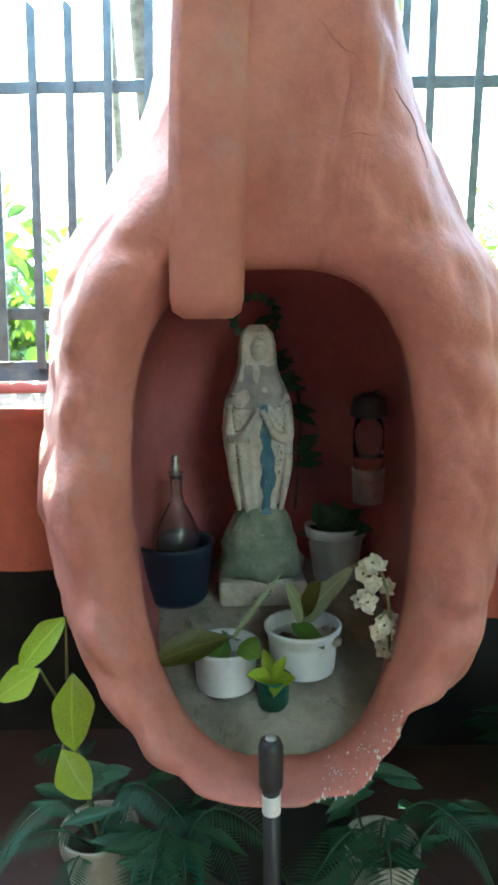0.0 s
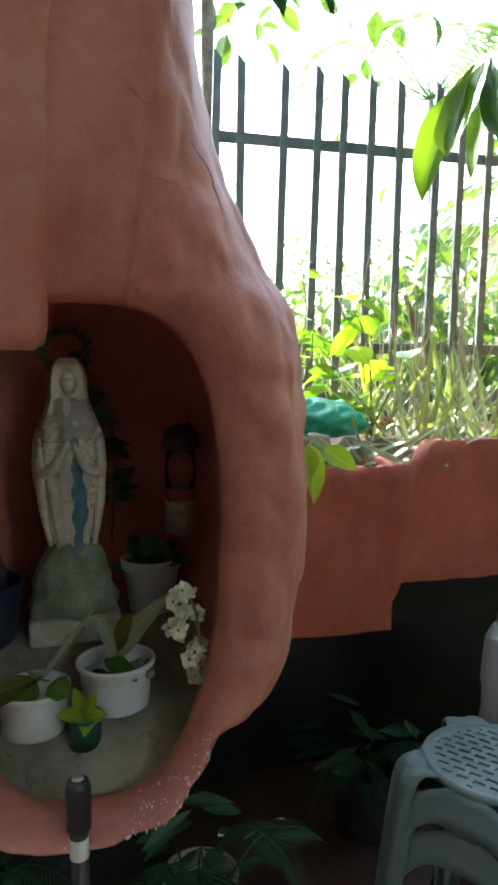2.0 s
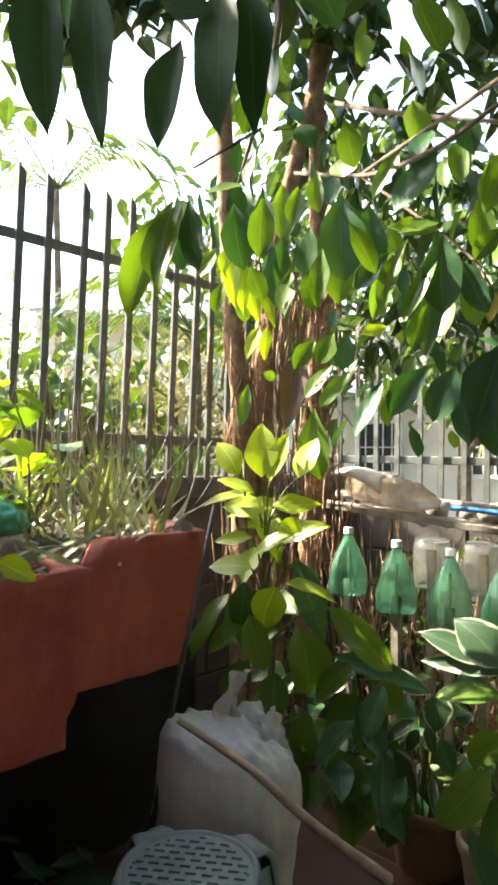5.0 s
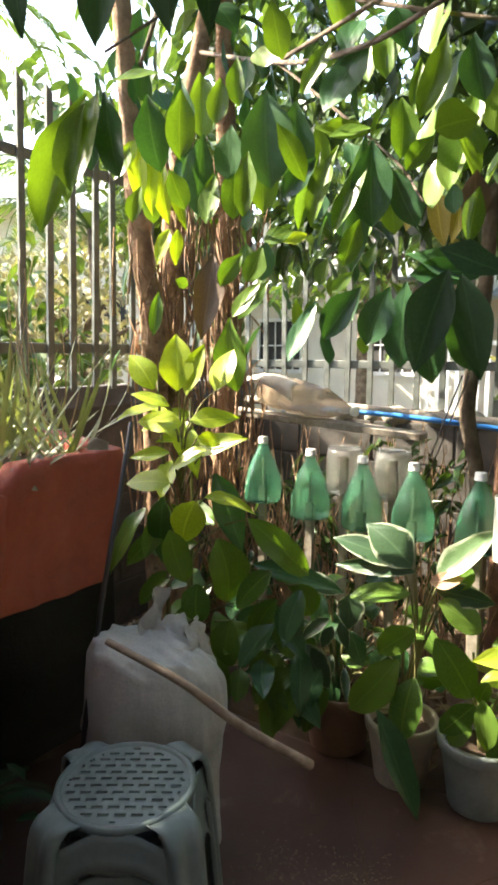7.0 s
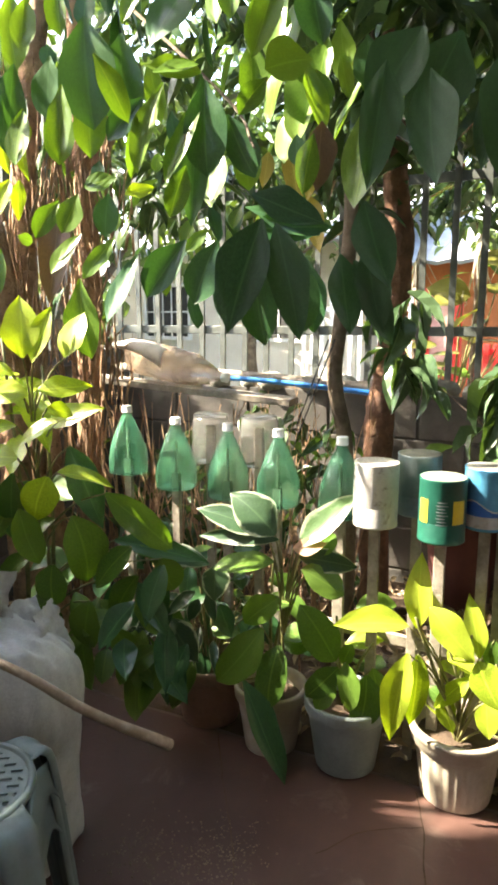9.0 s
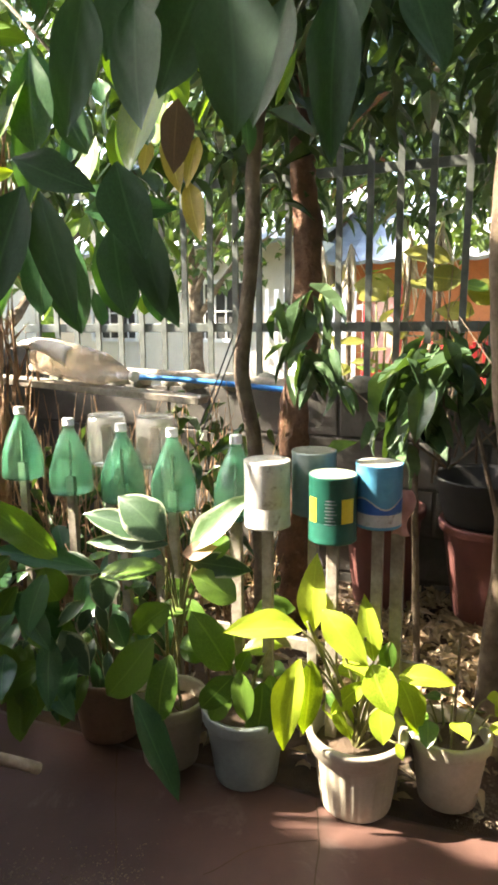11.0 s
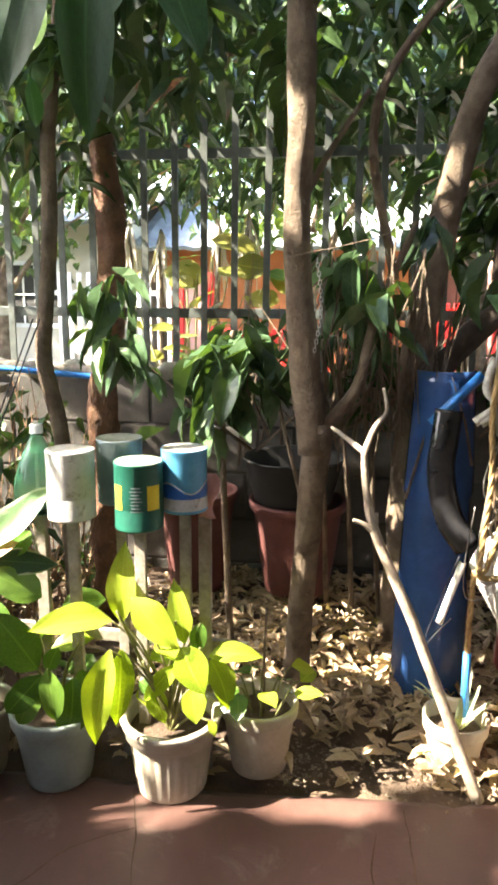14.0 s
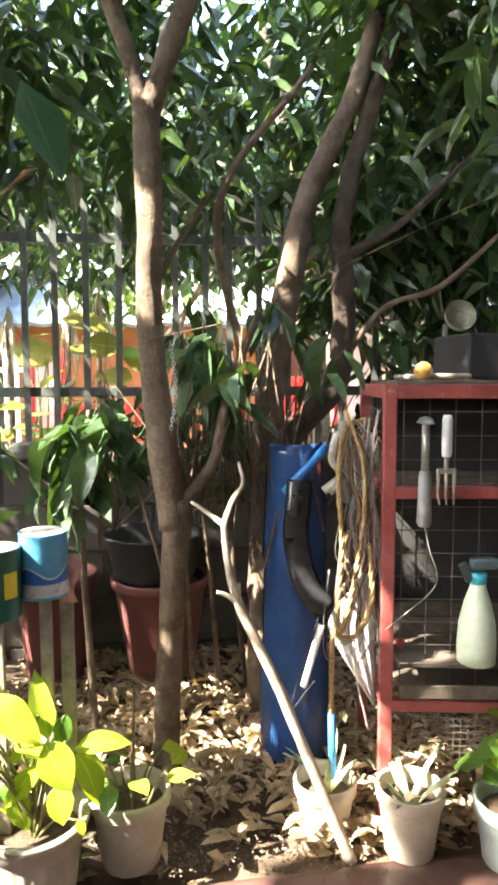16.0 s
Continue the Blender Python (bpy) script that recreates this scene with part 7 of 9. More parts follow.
tube(bm, smooth_path(((-0.04, 0.03, -0.01), (-0.01, 0.0, 0.01), (0.01, -0.02, -0.04), (0.015, -0.02, -0.15)), 5), 0.0025, 5)
part("stalk", bm, STEM, spray)
petal = leaf_mesh("petal", PETAL, "oval", 0.2, 0.5, 0.08, 3)
rng = random.Random(6)
for k in range(24):
    t = k / 23
    c = Vector((-0.022 + 0.035 * t + rng.gauss(0, 0.013), -0.01 + rng.gauss(0, 0.008), 0.02 - 0.165 * t + rng.gauss(0, 0.006)))
    bl = new("blossom")
    bl.parent = spray
    ax = Vector((rng.gauss(0, 0.5), -1, rng.gauss(0, 0.4))).normalized()
    bm = bmesh.new()
    bmesh.ops.create_icosphere(bm, subdivisions=1, radius=0.0035)
    bl2 = part("blossom", bm, STEM, spray)
    bpy.data.objects.remove(bl)
    bl2.matrix_basis = Matrix.Translation(c)
    for j in range(5):
        rot = ax.to_track_quat("Z", "Y").to_matrix().to_4x4() @ pose(0, 0, 0, 25, 0, 72 * j + rng.uniform(-15, 15))
        pe = part("petal", petal, None, bl2)
        pe.matrix_basis = rot @ Matrix.Diagonal((0.016, 0.017, 0.017, 1))
# dark dried sprigs on the niche wall behind the statue
sprig = thing("dried_sprig", (0.10, 1.44, 0.90), "dark dried leafy sprig on the niche wall", "sprig")
bm = bmesh.new()
tube(bm, smooth_path(((0.0, 0, -0.2), (0.01, -0.02, 0.0), (-0.01, -0.03, 0.1), (-0.09, -0.05, 0.2)), 5), 0.003, 5)
part("stalk", bm, BARK, sprig)
for k in range(26):
    z = rng.uniform(-0.1, 0.2)
    b = Vector((0.10 - (0.09 * max(0, z) / 0.2), 1.41, 0.90 + z))
    a = rng.uniform(-0.6, 1.2) if k % 3 else rng.uniform(2, 4)
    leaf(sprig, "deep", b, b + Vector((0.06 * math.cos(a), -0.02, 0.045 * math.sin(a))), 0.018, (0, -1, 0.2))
for k in range(16):
    a = k * 0.39
    b = Vector((0.015 + 0.032 * math.cos(a), 1.30, 1.115 + 0.03 * math.sin(a)))
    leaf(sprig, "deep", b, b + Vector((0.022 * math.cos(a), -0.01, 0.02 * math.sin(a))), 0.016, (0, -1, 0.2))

# capped water pipe before the grotto
pipe = thing("water_pipe", (0.024, 0.845, 0.0), "black capped plastic water pipe standing at the grotto", "pipe")
for name, prof, m in (("tube", [(0.0125, 0.0), (0.0125, 0.49)], BLACK), ("cap", [(0.0135, 0.455), (0.0165, 0.457), (0.0172, 0.465), (0.0172, 0.517), (0.014, 0.526), (0.009, 0.528)], BLACK), ("label", [(0.0128, 0.417), (0.0132, 0.418), (0.0132, 0.445), (0.0128, 0.446)], PAPER), ("plug", [(0.0085, 0.526), (0.0075, 0.531), (0.003, 0.531)], STEEL)):
    bm = bmesh.new()
    lathe(bm, prof, 24)
    part(name, bm, m, pipe)

# ---- plants under the grotto, their greens darkened for the shade ----
UNDER = "pots in the shade under the grotto"
# the last pot is coloured near-black in place of the shade on it
under = [pot("potted_plant", (-0.30, 1.16, 0.0), 0.075, 0.15, BEIGE, "yellow-green broad leaves over a pale pot in shade", 0, 0.012, UNDER), pot("potted_plant", (-0.16, 1.08, 0.0), 0.065, 0.12, GREEN_POT, "fern in a dark pot in the shade", 0, 0.012, UNDER), pot("potted_plant", (0.235, 1.11, 0.0), 0.070, 0.15, BEIGE, "fern in a pale square-rimmed pot in shade", 0, 0.012, UNDER), pot("potted_plant", (0.66, 1.34, 0.0), 0.075, 0.16, NEAR_BLACK, "fern in a dark pot in the shade", 0, 0.012, UNDER)]
for b, t, w in (((-0.285, 0.97, 0.655), (-0.36, 0.945, 0.575), 0.06), ((-0.275, 0.955, 0.57), (-0.268, 0.925, 0.455), 0.072), ((-0.29, 0.93, 0.46), (-0.245, 0.915, 0.39), 0.062), ((-0.33, 0.97, 0.57), (-0.40, 0.95, 0.53), 0.06)):
    leaf(under[0], "yellow", b, t, w, (0, -1, 0.4))
    stem(under[0], ((-0.30, 1.16, 0.12), (-0.31, 1.05, 0.42), b), 0.004, 0.002)
rng = random.Random(12)
for n, o in enumerate(under):
    for k in range(7):
        a = rng.uniform(0, 6.28) if k % 3 else rng.uniform(3.6, 5.8)
        b = o.location + Vector((rng.gauss(0, 0.02), rng.gauss(0, 0.02), 0.11))
        frond(o, b, (math.cos(a), math.sin(a)), rng.uniform(0.15, 0.27), rng.uniform(0.04, 0.17), LEAF_SHADE_DEEP, 0.2, 0.026)
    for k in range(16):
        a = rng.uniform(0, 6.28)
        b = o.location + Vector((rng.gauss(0, 0.06), rng.gauss(0, 0.06), rng.uniform(0.1, 0.28)))
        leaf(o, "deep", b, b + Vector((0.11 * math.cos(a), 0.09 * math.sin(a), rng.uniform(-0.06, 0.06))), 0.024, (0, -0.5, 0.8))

# ---- on the planters ----
alo = thing("strap_leaf_plant", (1.0, 1.62, 0.90), "clump of grey-green strap-leaved plants in the trough", "plant")
rng = random.Random(15)
for k in range(190):
    b = Vector((rng.uniform(0.82, 1.42), rng.uniform(1.40, 2.0), 0.885))
    if b.x > 1.06 + 0.3 * (b.y - 1.28) / 0.87:
        continue
    a = rng.uniform(0, 6.28)
    h = rng.uniform(0.05, 0.30)
    leaf(alo, "aloe", b, b + Vector((0.19 * math.cos(a), 0.19 * math.sin(a), h)), rng.uniform(0.007, 0.015), (math.cos(a), math.sin(a), 0.3))
for k in range(26):
    b = Vector((rng.uniform(0.45, 0.85), rng.uniform(1.26, 1.4), 0.87))
    a = rng.uniform(3.5, 6.0)
    leaf(alo, "aloe", b, b + Vector((0.16 * math.cos(a), 0.06 * math.sin(a), rng.uniform(-0.04, 0.12))), 0.012)
for k in range(90):
    b = Vector((rng.uniform(0.85, 1.6), rng.uniform(1.5, 2.1), 0.9))
    a = rng.uniform(0, 6.28)
    q = b + Vector((0.05 * math.cos(a), 0.05 * math.sin(a), rng.uniform(0.25, 0.55)))
    if b.x < 1.1 + 0.3 * (b.y - 1.28):
        stem(alo, (b, b.lerp(q, 0.5) + Vector((rng.gauss(0, 0.02), rng.gauss(0, 0.02), 0)), q), 0.0025, 0.001, "dry_stalk", LEAF_DRY, 0.0)
vine = thing("garden_vine", (0.7, 1.6, 0.86), "light green broad-leaved vine in the trough", "plant")
for k in range(9):
    b = Vector((rng.uniform(0.45, 0.9), rng.uniform(1.5, 1.95), 0.86))
    q = b + Vector((rng.uniform(-0.15, 0.15), rng.uniform(-0.1, 0.1), rng.uniform(0.25, 0.6)))
    stem(vine, (b, b.lerp(q, 0.6) + Vector((0.03, 0, 0.03)), q), 0.004, 0.002)
    for j in range(8):
        p = b.lerp(q, 0.3 + 0.1 * j) + Vector((rng.gauss(0, 0.02), rng.gauss(0, 0.02), 0))
        a = rng.uniform(0, 6.28)
        leaf(vine, rng.choice(("lime", "green", "vine")), p, p + Vector((0.09 * math.cos(a), 0.09 * math.sin(a), rng.uniform(-0.05, 0.03))), 0.07, (0.1, 0.2, 1))
for b, t, w in (((0.468, 1.19, 0.935), (0.482, 1.13, 0.83), 0.045), ((0.47, 1.19, 0.93), (0.452, 1.15, 0.86), 0.035), ((0.495, 1.175, 0.925), (0.545, 1.12, 0.90), 0.04)):
    leaf(vine, "lime", b, t, w, (0, -1, 0.5))
stem(vine, ((0.5, 1.3, 0.87), (0.49, 1.24, 0.93), (0.47, 1.19, 0.93)), 0.004, 0.002)
# shrivelled green plastic bag and cement lumps
BAG = surface("green_plastic_film", (0.02, 0.28, 0.17), (0.06, 0.45, 0.28), 14.0, 60.0, 0.3, 0.3, 0.003)
bm = bmesh.new()
bmesh.ops.create_icosphere(bm, subdivisions=4, radius=1.0)
for v in bm.verts:
    n = 1 + 0.35 * noise.noise(v.co * 2.5) + 0.2 * abs(noise.noise(v.co * 7))
    v.co = Vector((v.co.x * 0.10 * n, v.co.y * 0.08 * n, max(-0.035, v.co.z * 0.055 * n)))
ob = tagged(part("plastic_bag", bm, BAG), "crumpled green plastic bag in the trough", "bag")
ob.matrix_basis = pose(0.64, 1.58, 0.95)
for i, (x, y, z, s) in enumerate(((0.575, 1.44, 0.90, 0.05), (0.68, 1.45, 0.89, 0.05), (1.06, 1.34, 0.925, 0.032), (0.80, 1.32, 0.89, 0.03), (0.9, 1.36, 0.90, 0.03), (0.52, 1.5, 0.92, 0.045))):
    bm = bmesh.new()
    bmesh.ops.create_cube(bm, size=1.0)
    bmesh.ops.subdivide_edges(bm, edges=bm.edges, cuts=3, use_grid_fill=True)
    for v in bm.verts:
        v.co = v.co.normalized().lerp(v.co, 0.6) * (1 + 0.25 * noise.noise(v.co * 2 + Vector((i, 0, 0)))) * s
    ob = tagged(part("stone", bm, SHELF), "pale rough stone on the trough soil", "stone", "stones on the planters")
    ob.matrix_basis = pose(x, y, z, 10 * i, 5 * i, 40 * i)


# ---- stacked stools ----
MINT = surface("faded_grey_green_plastic", (0.105, 0.15, 0.15), (0.165, 0.215, 0.21), 7.0, 70.0, 0.45, 0.2, 0.001, stain=(0.13, 0.14, 0.13), stain_at=(0.6, 0.85))


def stool_thing(at, turn, label):
    s = thing("plastic_stool", at, label, "stool", "stacked stools", "", turn)
    H = 0.36
    # perforated round seat
    bm = bmesh.new()
    n, R = 48, 0.109
    step = 2 * R / n
    vs = {}
    for i in range(n):
        for j in range(n):
            x, y = -R + (i + 0.5) * step, -R + (j + 0.5) * step
            if x * x + y * y > R * R:
                continue
            hole = i % 4 in (1, 2) and (j + 3 * (i // 4 % 2)) % 6 < 4 and x * x + y * y < (R * 0.9) ** 2
            if hole:
                continue
            q = []
            for di, dj in ((0, 0), (1, 0), (1, 1), (0, 1)):
                k = (i + di, j + dj)
                if k not in vs:
                    px, py = -R + k[0] * step, -R + k[1] * step
                    vs[k] = bm.verts.new((px, py, H - 0.003 - 0.10 * (px * px + py * py)))
                q.append(vs[k])
            bm.faces.new(q)
    seat = part("seat", bm, MINT, s, smooth=False)
    seat.modifiers.new("thick", "SOLIDIFY").thickness = 0.004
    # round rim about the seat
    bm = bmesh.new()
    lathe(bm, [(0.106, H - 0.007), (0.109, H - 0.001), (0.114, H + 0.001), (0.119, H - 0.002), (0.121, H - 0.010), (0.117, H - 0.012), (0.109, H - 0.009)], 64)
    part("seat_rim", bm, MINT, s)
    for k in range(4):
        a = math.pi / 4 + k * math.pi / 2
        c, d = math.cos(a), math.sin(a)
        # leg: comes out of the rim over a rounded shoulder and splays to the floor
        bm = bmesh.new()
        rows = []
        for r, z, w in ((0.112, H - 0.004, 0.040), (0.132, H - 0.001, 0.038), (0.150, H - 0.005, 0.036), (0.162, H - 0.016, 0.035), (0.169, H - 0.035, 0.034), (0.175, H - 0.07, 0.033), (0.184, H - 0.13, 0.031), (0.196, H - 0.22, 0.028), (0.207, H - 0.30, 0.025), (0.214, 0.0, 0.023)):
            rows.append([bm.verts.new((r * c - o * w * d - dep * 0.018 * c, r * d + o * w * c - dep * 0.018 * d, z)) for o, dep in ((-1, 1.0), (-0.92, 0.2), (-0.7, 0.0), (-0.3, 0.0), (-0.2, 0.22), (0.2, 0.22), (0.3, 0.0), (0.7, 0.0), (0.92, 0.2), (1, 1.0))])
        for lo, hi in zip(rows, rows[1:]):
            for i in range(9):
                bm.faces.new((lo[i], lo[i + 1], hi[i + 1], hi[i]))
        leg = part("leg", bm, MINT, s)
        leg.modifiers.new("thick", "SOLIDIFY").thickness = 0.004
        # apron: hangs from the rim between two legs, arched below, open at the corners
        bm = bmesh.new()
        rows = []
        b = a + math.pi / 4
        for t in range(21):
            u = t / 10 - 1
            top = H - 0.008 - 0.05 * max(0.0, abs(u) - 0.25) ** 1.2
            low = H - 0.062 - 0.085 * abs(u) ** 3.5
            row = []
            for q in range(5):
                z = top + (low - top) * q / 4
                out = 0.117 + 0.20 * (H - z) + (0.003 if q == 4 else 0)
                row.append(bm.verts.new((out * math.cos(b) - u * (0.098 + 0.15 * (H - z)) * math.sin(b), out * math.sin(b) + u * (0.098 + 0.15 * (H - z)) * math.cos(b), z)))
            rows.append(row)
        for lo, hi in zip(rows, rows[1:]):
            for i in range(4):
                bm.faces.new((lo[i], lo[i + 1], hi[i + 1], hi[i]))
        br = part("apron", bm, MINT, s)
        br.modifiers.new("thick", "SOLIDIFY").thickness = 0.004
    return s


stool_thing((0.70, 0.895, -0.002), 35, "grey-green plastic stool with a perforated seat, lowest of a stack")
stool_thing((0.70, 0.895, 0.068), 35, "grey-green plastic stool with a perforated seat, nested on another")

PALE_STICK = surface("pale_dry_wood", (0.24, 0.19, 0.14), (0.42, 0.35, 0.27), 25.0, 90.0, 0.85, 0.6, 0.003)

# ---- white sack with a stick laid over it ----
SACK = surface("white_woven_sack", (0.35, 0.365, 0.35), (0.48, 0.50, 0.48), 9.0, 160.0, 0.75, 0.5, 0.003, stain=(0.3, 0.27, 0.22), stain_at=(0.6, 0.85))
bm = bmesh.new()
prof = [(0.11, 0.0), (0.148, 0.015), (0.150, 0.08), (0.148, 0.18), (0.152, 0.27), (0.164, 0.31), (0.166, 0.34), (0.156, 0.42), (0.150, 0.46), (0.135, 0.49), (0.10, 0.51), (0.05, 0.52), (0.01, 0.522)]
fine = []
for (r0, z0), (r1, z1) in zip(prof, prof[1:]):
    for k in range(4):
        fine.append((r0 + (r1 - r0) * k / 4, z0 + (z1 - z0) * k / 4))
fine.append(prof[-1])


def creased(a, z):
    p = Vector((math.cos(a), math.sin(a), z * 4))
    ridge = 1 - abs(noise.noise(Vector((math.cos(a) * 2.2 + z * 3, math.sin(a) * 2.2, z * 13)))) * 2.4
    pleat = 1 - abs(noise.noise(Vector((math.cos(a) * 6 + z * 9, math.sin(a) * 6, z * 4 + 7)))) * 2.4
    return 1 + 0.10 * noise.noise(p * 1.6) + 0.022 * max(0, ridge) ** 3 + 0.03 * noise.noise(Vector((math.cos(a) * 2.4 + z * 7, math.sin(a) * 2.4 - z * 5, z * 3 + 5))) + 0.006 * max(0, pleat) ** 3 * min(1, z * 4) + 0.006 * noise.noise(Vector((math.cos(a) * 9, math.sin(a) * 9, z * 30))) - 0.05


lathe(bm, fine, 160, rib=creased)
for v in bm.verts:
    if v.co.z > 0.36:
        v.co.z += 0.03 * noise.noise(Vector((v.co.x * 9, v.co.y * 9, 0))) + 0.012 * noise.noise(Vector((v.co.x * 38, v.co.y * 30, 4))) + min(1.0, (v.co.z - 0.36) / 0.1) * (0.12 * v.co.y - 0.36 * v.co.x)
sack = tagged(part("sack", bm, SACK), "full white woven plastic sack tied at the top", "sack")
sack.matrix_basis = pose(1.005, 1.11, 0.0, 0, 0, 8) @ Matrix.Diagonal((1.06, 1.0, 1.0, 1.0))


def flap(n, m, w, h, seed, mat):
    """A crumpled piece of woven plastic."""
    bm = bmesh.new()
    g = [[bm.verts.new(((j / m - 0.5) * w * (1 - 0.25 * (i / n - 0.5) ** 2), 0.02 * noise.noise(Vector((j * 0.5, i * 0.35, seed))) + 0.008 * math.sin(j * 1.5 + i * 0.3), h * i / n + 0.01 * noise.noise(Vector((j * 0.6, seed, 0))))) for j in range(m + 1)] for i in range(n + 1)]
    for i in range(n):
        for j in range(m):
            bm.faces.new((g[i][j], g[i][j + 1], g[i + 1][j + 1], g[i + 1][j]))
    return bm


part("folded_top", flap(14, 12, 0.16, 0.13, 3.3, SACK), SACK, sack).matrix_basis = pose(0.10, -0.085, 0.40, -25, 10, 20)
part("folded_top", flap(14, 12, 0.14, 0.12, 8.1, SACK), SACK, sack).matrix_basis = pose(0.02, -0.05, 0.45, -40, 5, -20)
part("folded_top", flap(14, 12, 0.10, 0.10, 5.7, SACK), SACK, sack).matrix_basis = pose(0.16, -0.05, 0.33, -15, 28, 40)
bm = bmesh.new()
ear = [[bm.verts.new((0.017 * (j - 2) * (1 - 0.05 * i) + 0.008 * math.sin(i * 1.3 + j), 0.012 * math.sin(j * 1.7 + i * 0.6), 0.018 * i)) for j in range(5)] for i in range(9)]
for i in range(8):
    for j in range(4):
        bm.faces.new((ear[i][j], ear[i][j + 1], ear[i + 1][j + 1], ear[i + 1][j]))
part("tied_corner", bm, SACK, sack).matrix_basis = pose(0.02, 0.035, 0.485, 12, 4, -10)
stick = tagged(part("stick", (lambda b: (tube(b, smooth_path(((0.810, 1.055, 0.597), (0.868, 0.915, 0.530), (0.944, 0.835, 0.435), (1.102, 0.760, 0.290)), 6), ramped((0.007, 0.009, 0.011), 19), 10, 0.12), b)[1])(bmesh.new()), PALE_STICK), "pale dry stick lying across the white sack", "stick")
rod = tagged(part("metal_rod", (lambda b: (tube(b, ((1.09, 1.255, 0.99), (0.92, 1.19, 0.60), (0.72, 1.12, 0.0)), 0.006, 10), b)[1])(bmesh.new()), BLACK), "dark metal rod leaning on the red planter", "rod")

# ---- stakes, bottles and tins over the bed ----
WOOD = surface("weathered_grey_wood", (0.20, 0.17, 0.13), (0.36, 0.32, 0.26), 20.0, 80.0, 0.85, 0.6, 0.004)
stake_group = "stakes behind the pots"


def stake(x, y, top, w=0.026, lean=0.0, cane=0.0):
    bm = bmesh.new()
    vs = box(bm, (w * 0.6, w, top + 0.06), (0, 0, top / 2 - 0.03), bevel=0.002)
    if cane:
        box(bm, (0.006, 0.007, cane + 0.02), (0, 0, top + cane / 2 - 0.01))
    for v in bm.verts:
        v.co += Vector((0.3, 1, 0)) * 0.006 * noise.noise(Vector((x, y, v.co.z * 4)))
    ob = tagged(part("wooden_stake", bm, WOOD, None, smooth=False), "grey weathered wooden stake driven into the bed", "stake", stake_group)
    ob.matrix_basis = pose(x, y, 0, lean, 0, 0)
    return ob


WHITE_CAP = surface("white_cap_plastic", (0.62, 0.64, 0.60), (0.75, 0.76, 0.72), 30.0, 90.0, 0.4, 0.2, 0.001)
cap_me, bottle_shapes = None, []


def pet_bottle(x, y, top, turn):
    """A soda bottle with its base cut away, stuck over a stake."""
    global cap_me
    b = thing("soda_bottle", (x, y, top - 0.235), "green plastic soda bottle with a white cap on a stake", "bottle", "green bottles on stakes", "", turn)
    if not bottle_shapes:
        for seed, flare in ((1.0, 0.0), (4.3, 0.05), (7.7, -0.02)):
            bm = bmesh.new()
            out = [(0.054, 0.026), (0.0580, 0.030), (0.0585, 0.060), (0.0585, 0.088), (0.0575, 0.098), (0.055, 0.108), (0.046, 0.135), (0.034, 0.165), (0.022, 0.192), (0.0145, 0.205), (0.0140, 0.218)]
            steps = []
            for (r0, z0), (r1, z1) in zip(out, out[1:]):
                steps += [(r0 + (r1 - r0) * k / 3, z0 + (z1 - z0) * k / 3) for k in range(3)]
            steps.append(out[-1])
            lathe(bm, steps + [(r - 0.0012, z) for r, z in reversed(steps)], 48, rib=lambda a, z: 1 + (flare * (0.10 - z) * 8 if z < 0.10 else 0) + 0.012 * math.cos(5 * a) * (1 if 0.105 < z < 0.18 else 0.3) + 0.05 * noise.noise(Vector((math.cos(a) * 1.6, math.sin(a) * 1.6, z * 26 + seed))) * (1 if z < 0.18 else 0.2) + 0.02 * noise.noise(Vector((math.cos(a) * 5, math.sin(a) * 5, z * 60 + seed))) * (z < 0.12))
            bottle_shapes.append(to_mesh("bottle_body", bm, GREEN_PET))
        bm = bmesh.new()
        lathe(bm, [(0.0145, 0.214), (0.0165, 0.216), (0.0165, 0.2185), (0.0155, 0.219), (0.0155, 0.233), (0.014, 0.236), (0.006, 0.236)], 30, rib=lambda a, z: 1 + 0.03 * (math.sin(a * 30) > 0))
        cap_me = to_mesh("cap", bm, WHITE_CAP)
    part("bottle_body", bottle_shapes[int(turn) // 10 % 3], None, b)
    part("cap", cap_me, None, b)
    stake(x, y, top - 0.165, cane=0.095)
    return b


for x, y, z, tr in ((1.74, 1.31, 0.885, 10), (1.71, 1.115, 0.865, 40), (1.70, 0.937, 0.860, 80), (1.70, 0.782, 0.855, 20), (1.70, 0.602, 0.848, 0)):
    pet_bottle(x, y, z, tr)
for x, y, z in ((1.78, 1.037, 0.868), (1.78, 0.876, 0.872)):
    j = thing("glass_jar", (x, y, z - 0.14), "clear round plastic jar upturned on a stake", "jar", "upturned jars")
    bm = bmesh.new()
    out = [(0.045, 0.0), (0.054, 0.01), (0.056, 0.05), (0.0545, 0.055), (0.056, 0.06), (0.056, 0.10), (0.054, 0.125), (0.050, 0.138), (0.034, 0.14), (0.030, 0.136), (0.010, 0.134)]
    lathe(bm, out + [(r - 0.0015, q - 0.0015) for r, q in reversed(out[:-1])], 36)
    part("jar_body", bm, JAR_PLASTIC, j)
    bm = bmesh.new()
    lathe(bm, [(0.049, 0.1375), (0.0515, 0.142), (0.046, 0.146), (0.041, 0.144), (0.040, 0.1405)], 36)
    part("base_ring", bm, JAR_PLASTIC, j)
    bm = bmesh.new()
    lathe(bm, [(0.024, 0.1365), (0.0235, 0.1405), (0.020, 0.1405), (0.0195, 0.1365)], 30)
    part("inner_ring", bm, JAR_PLASTIC, j)
    stake(x, y, z - 0.03)

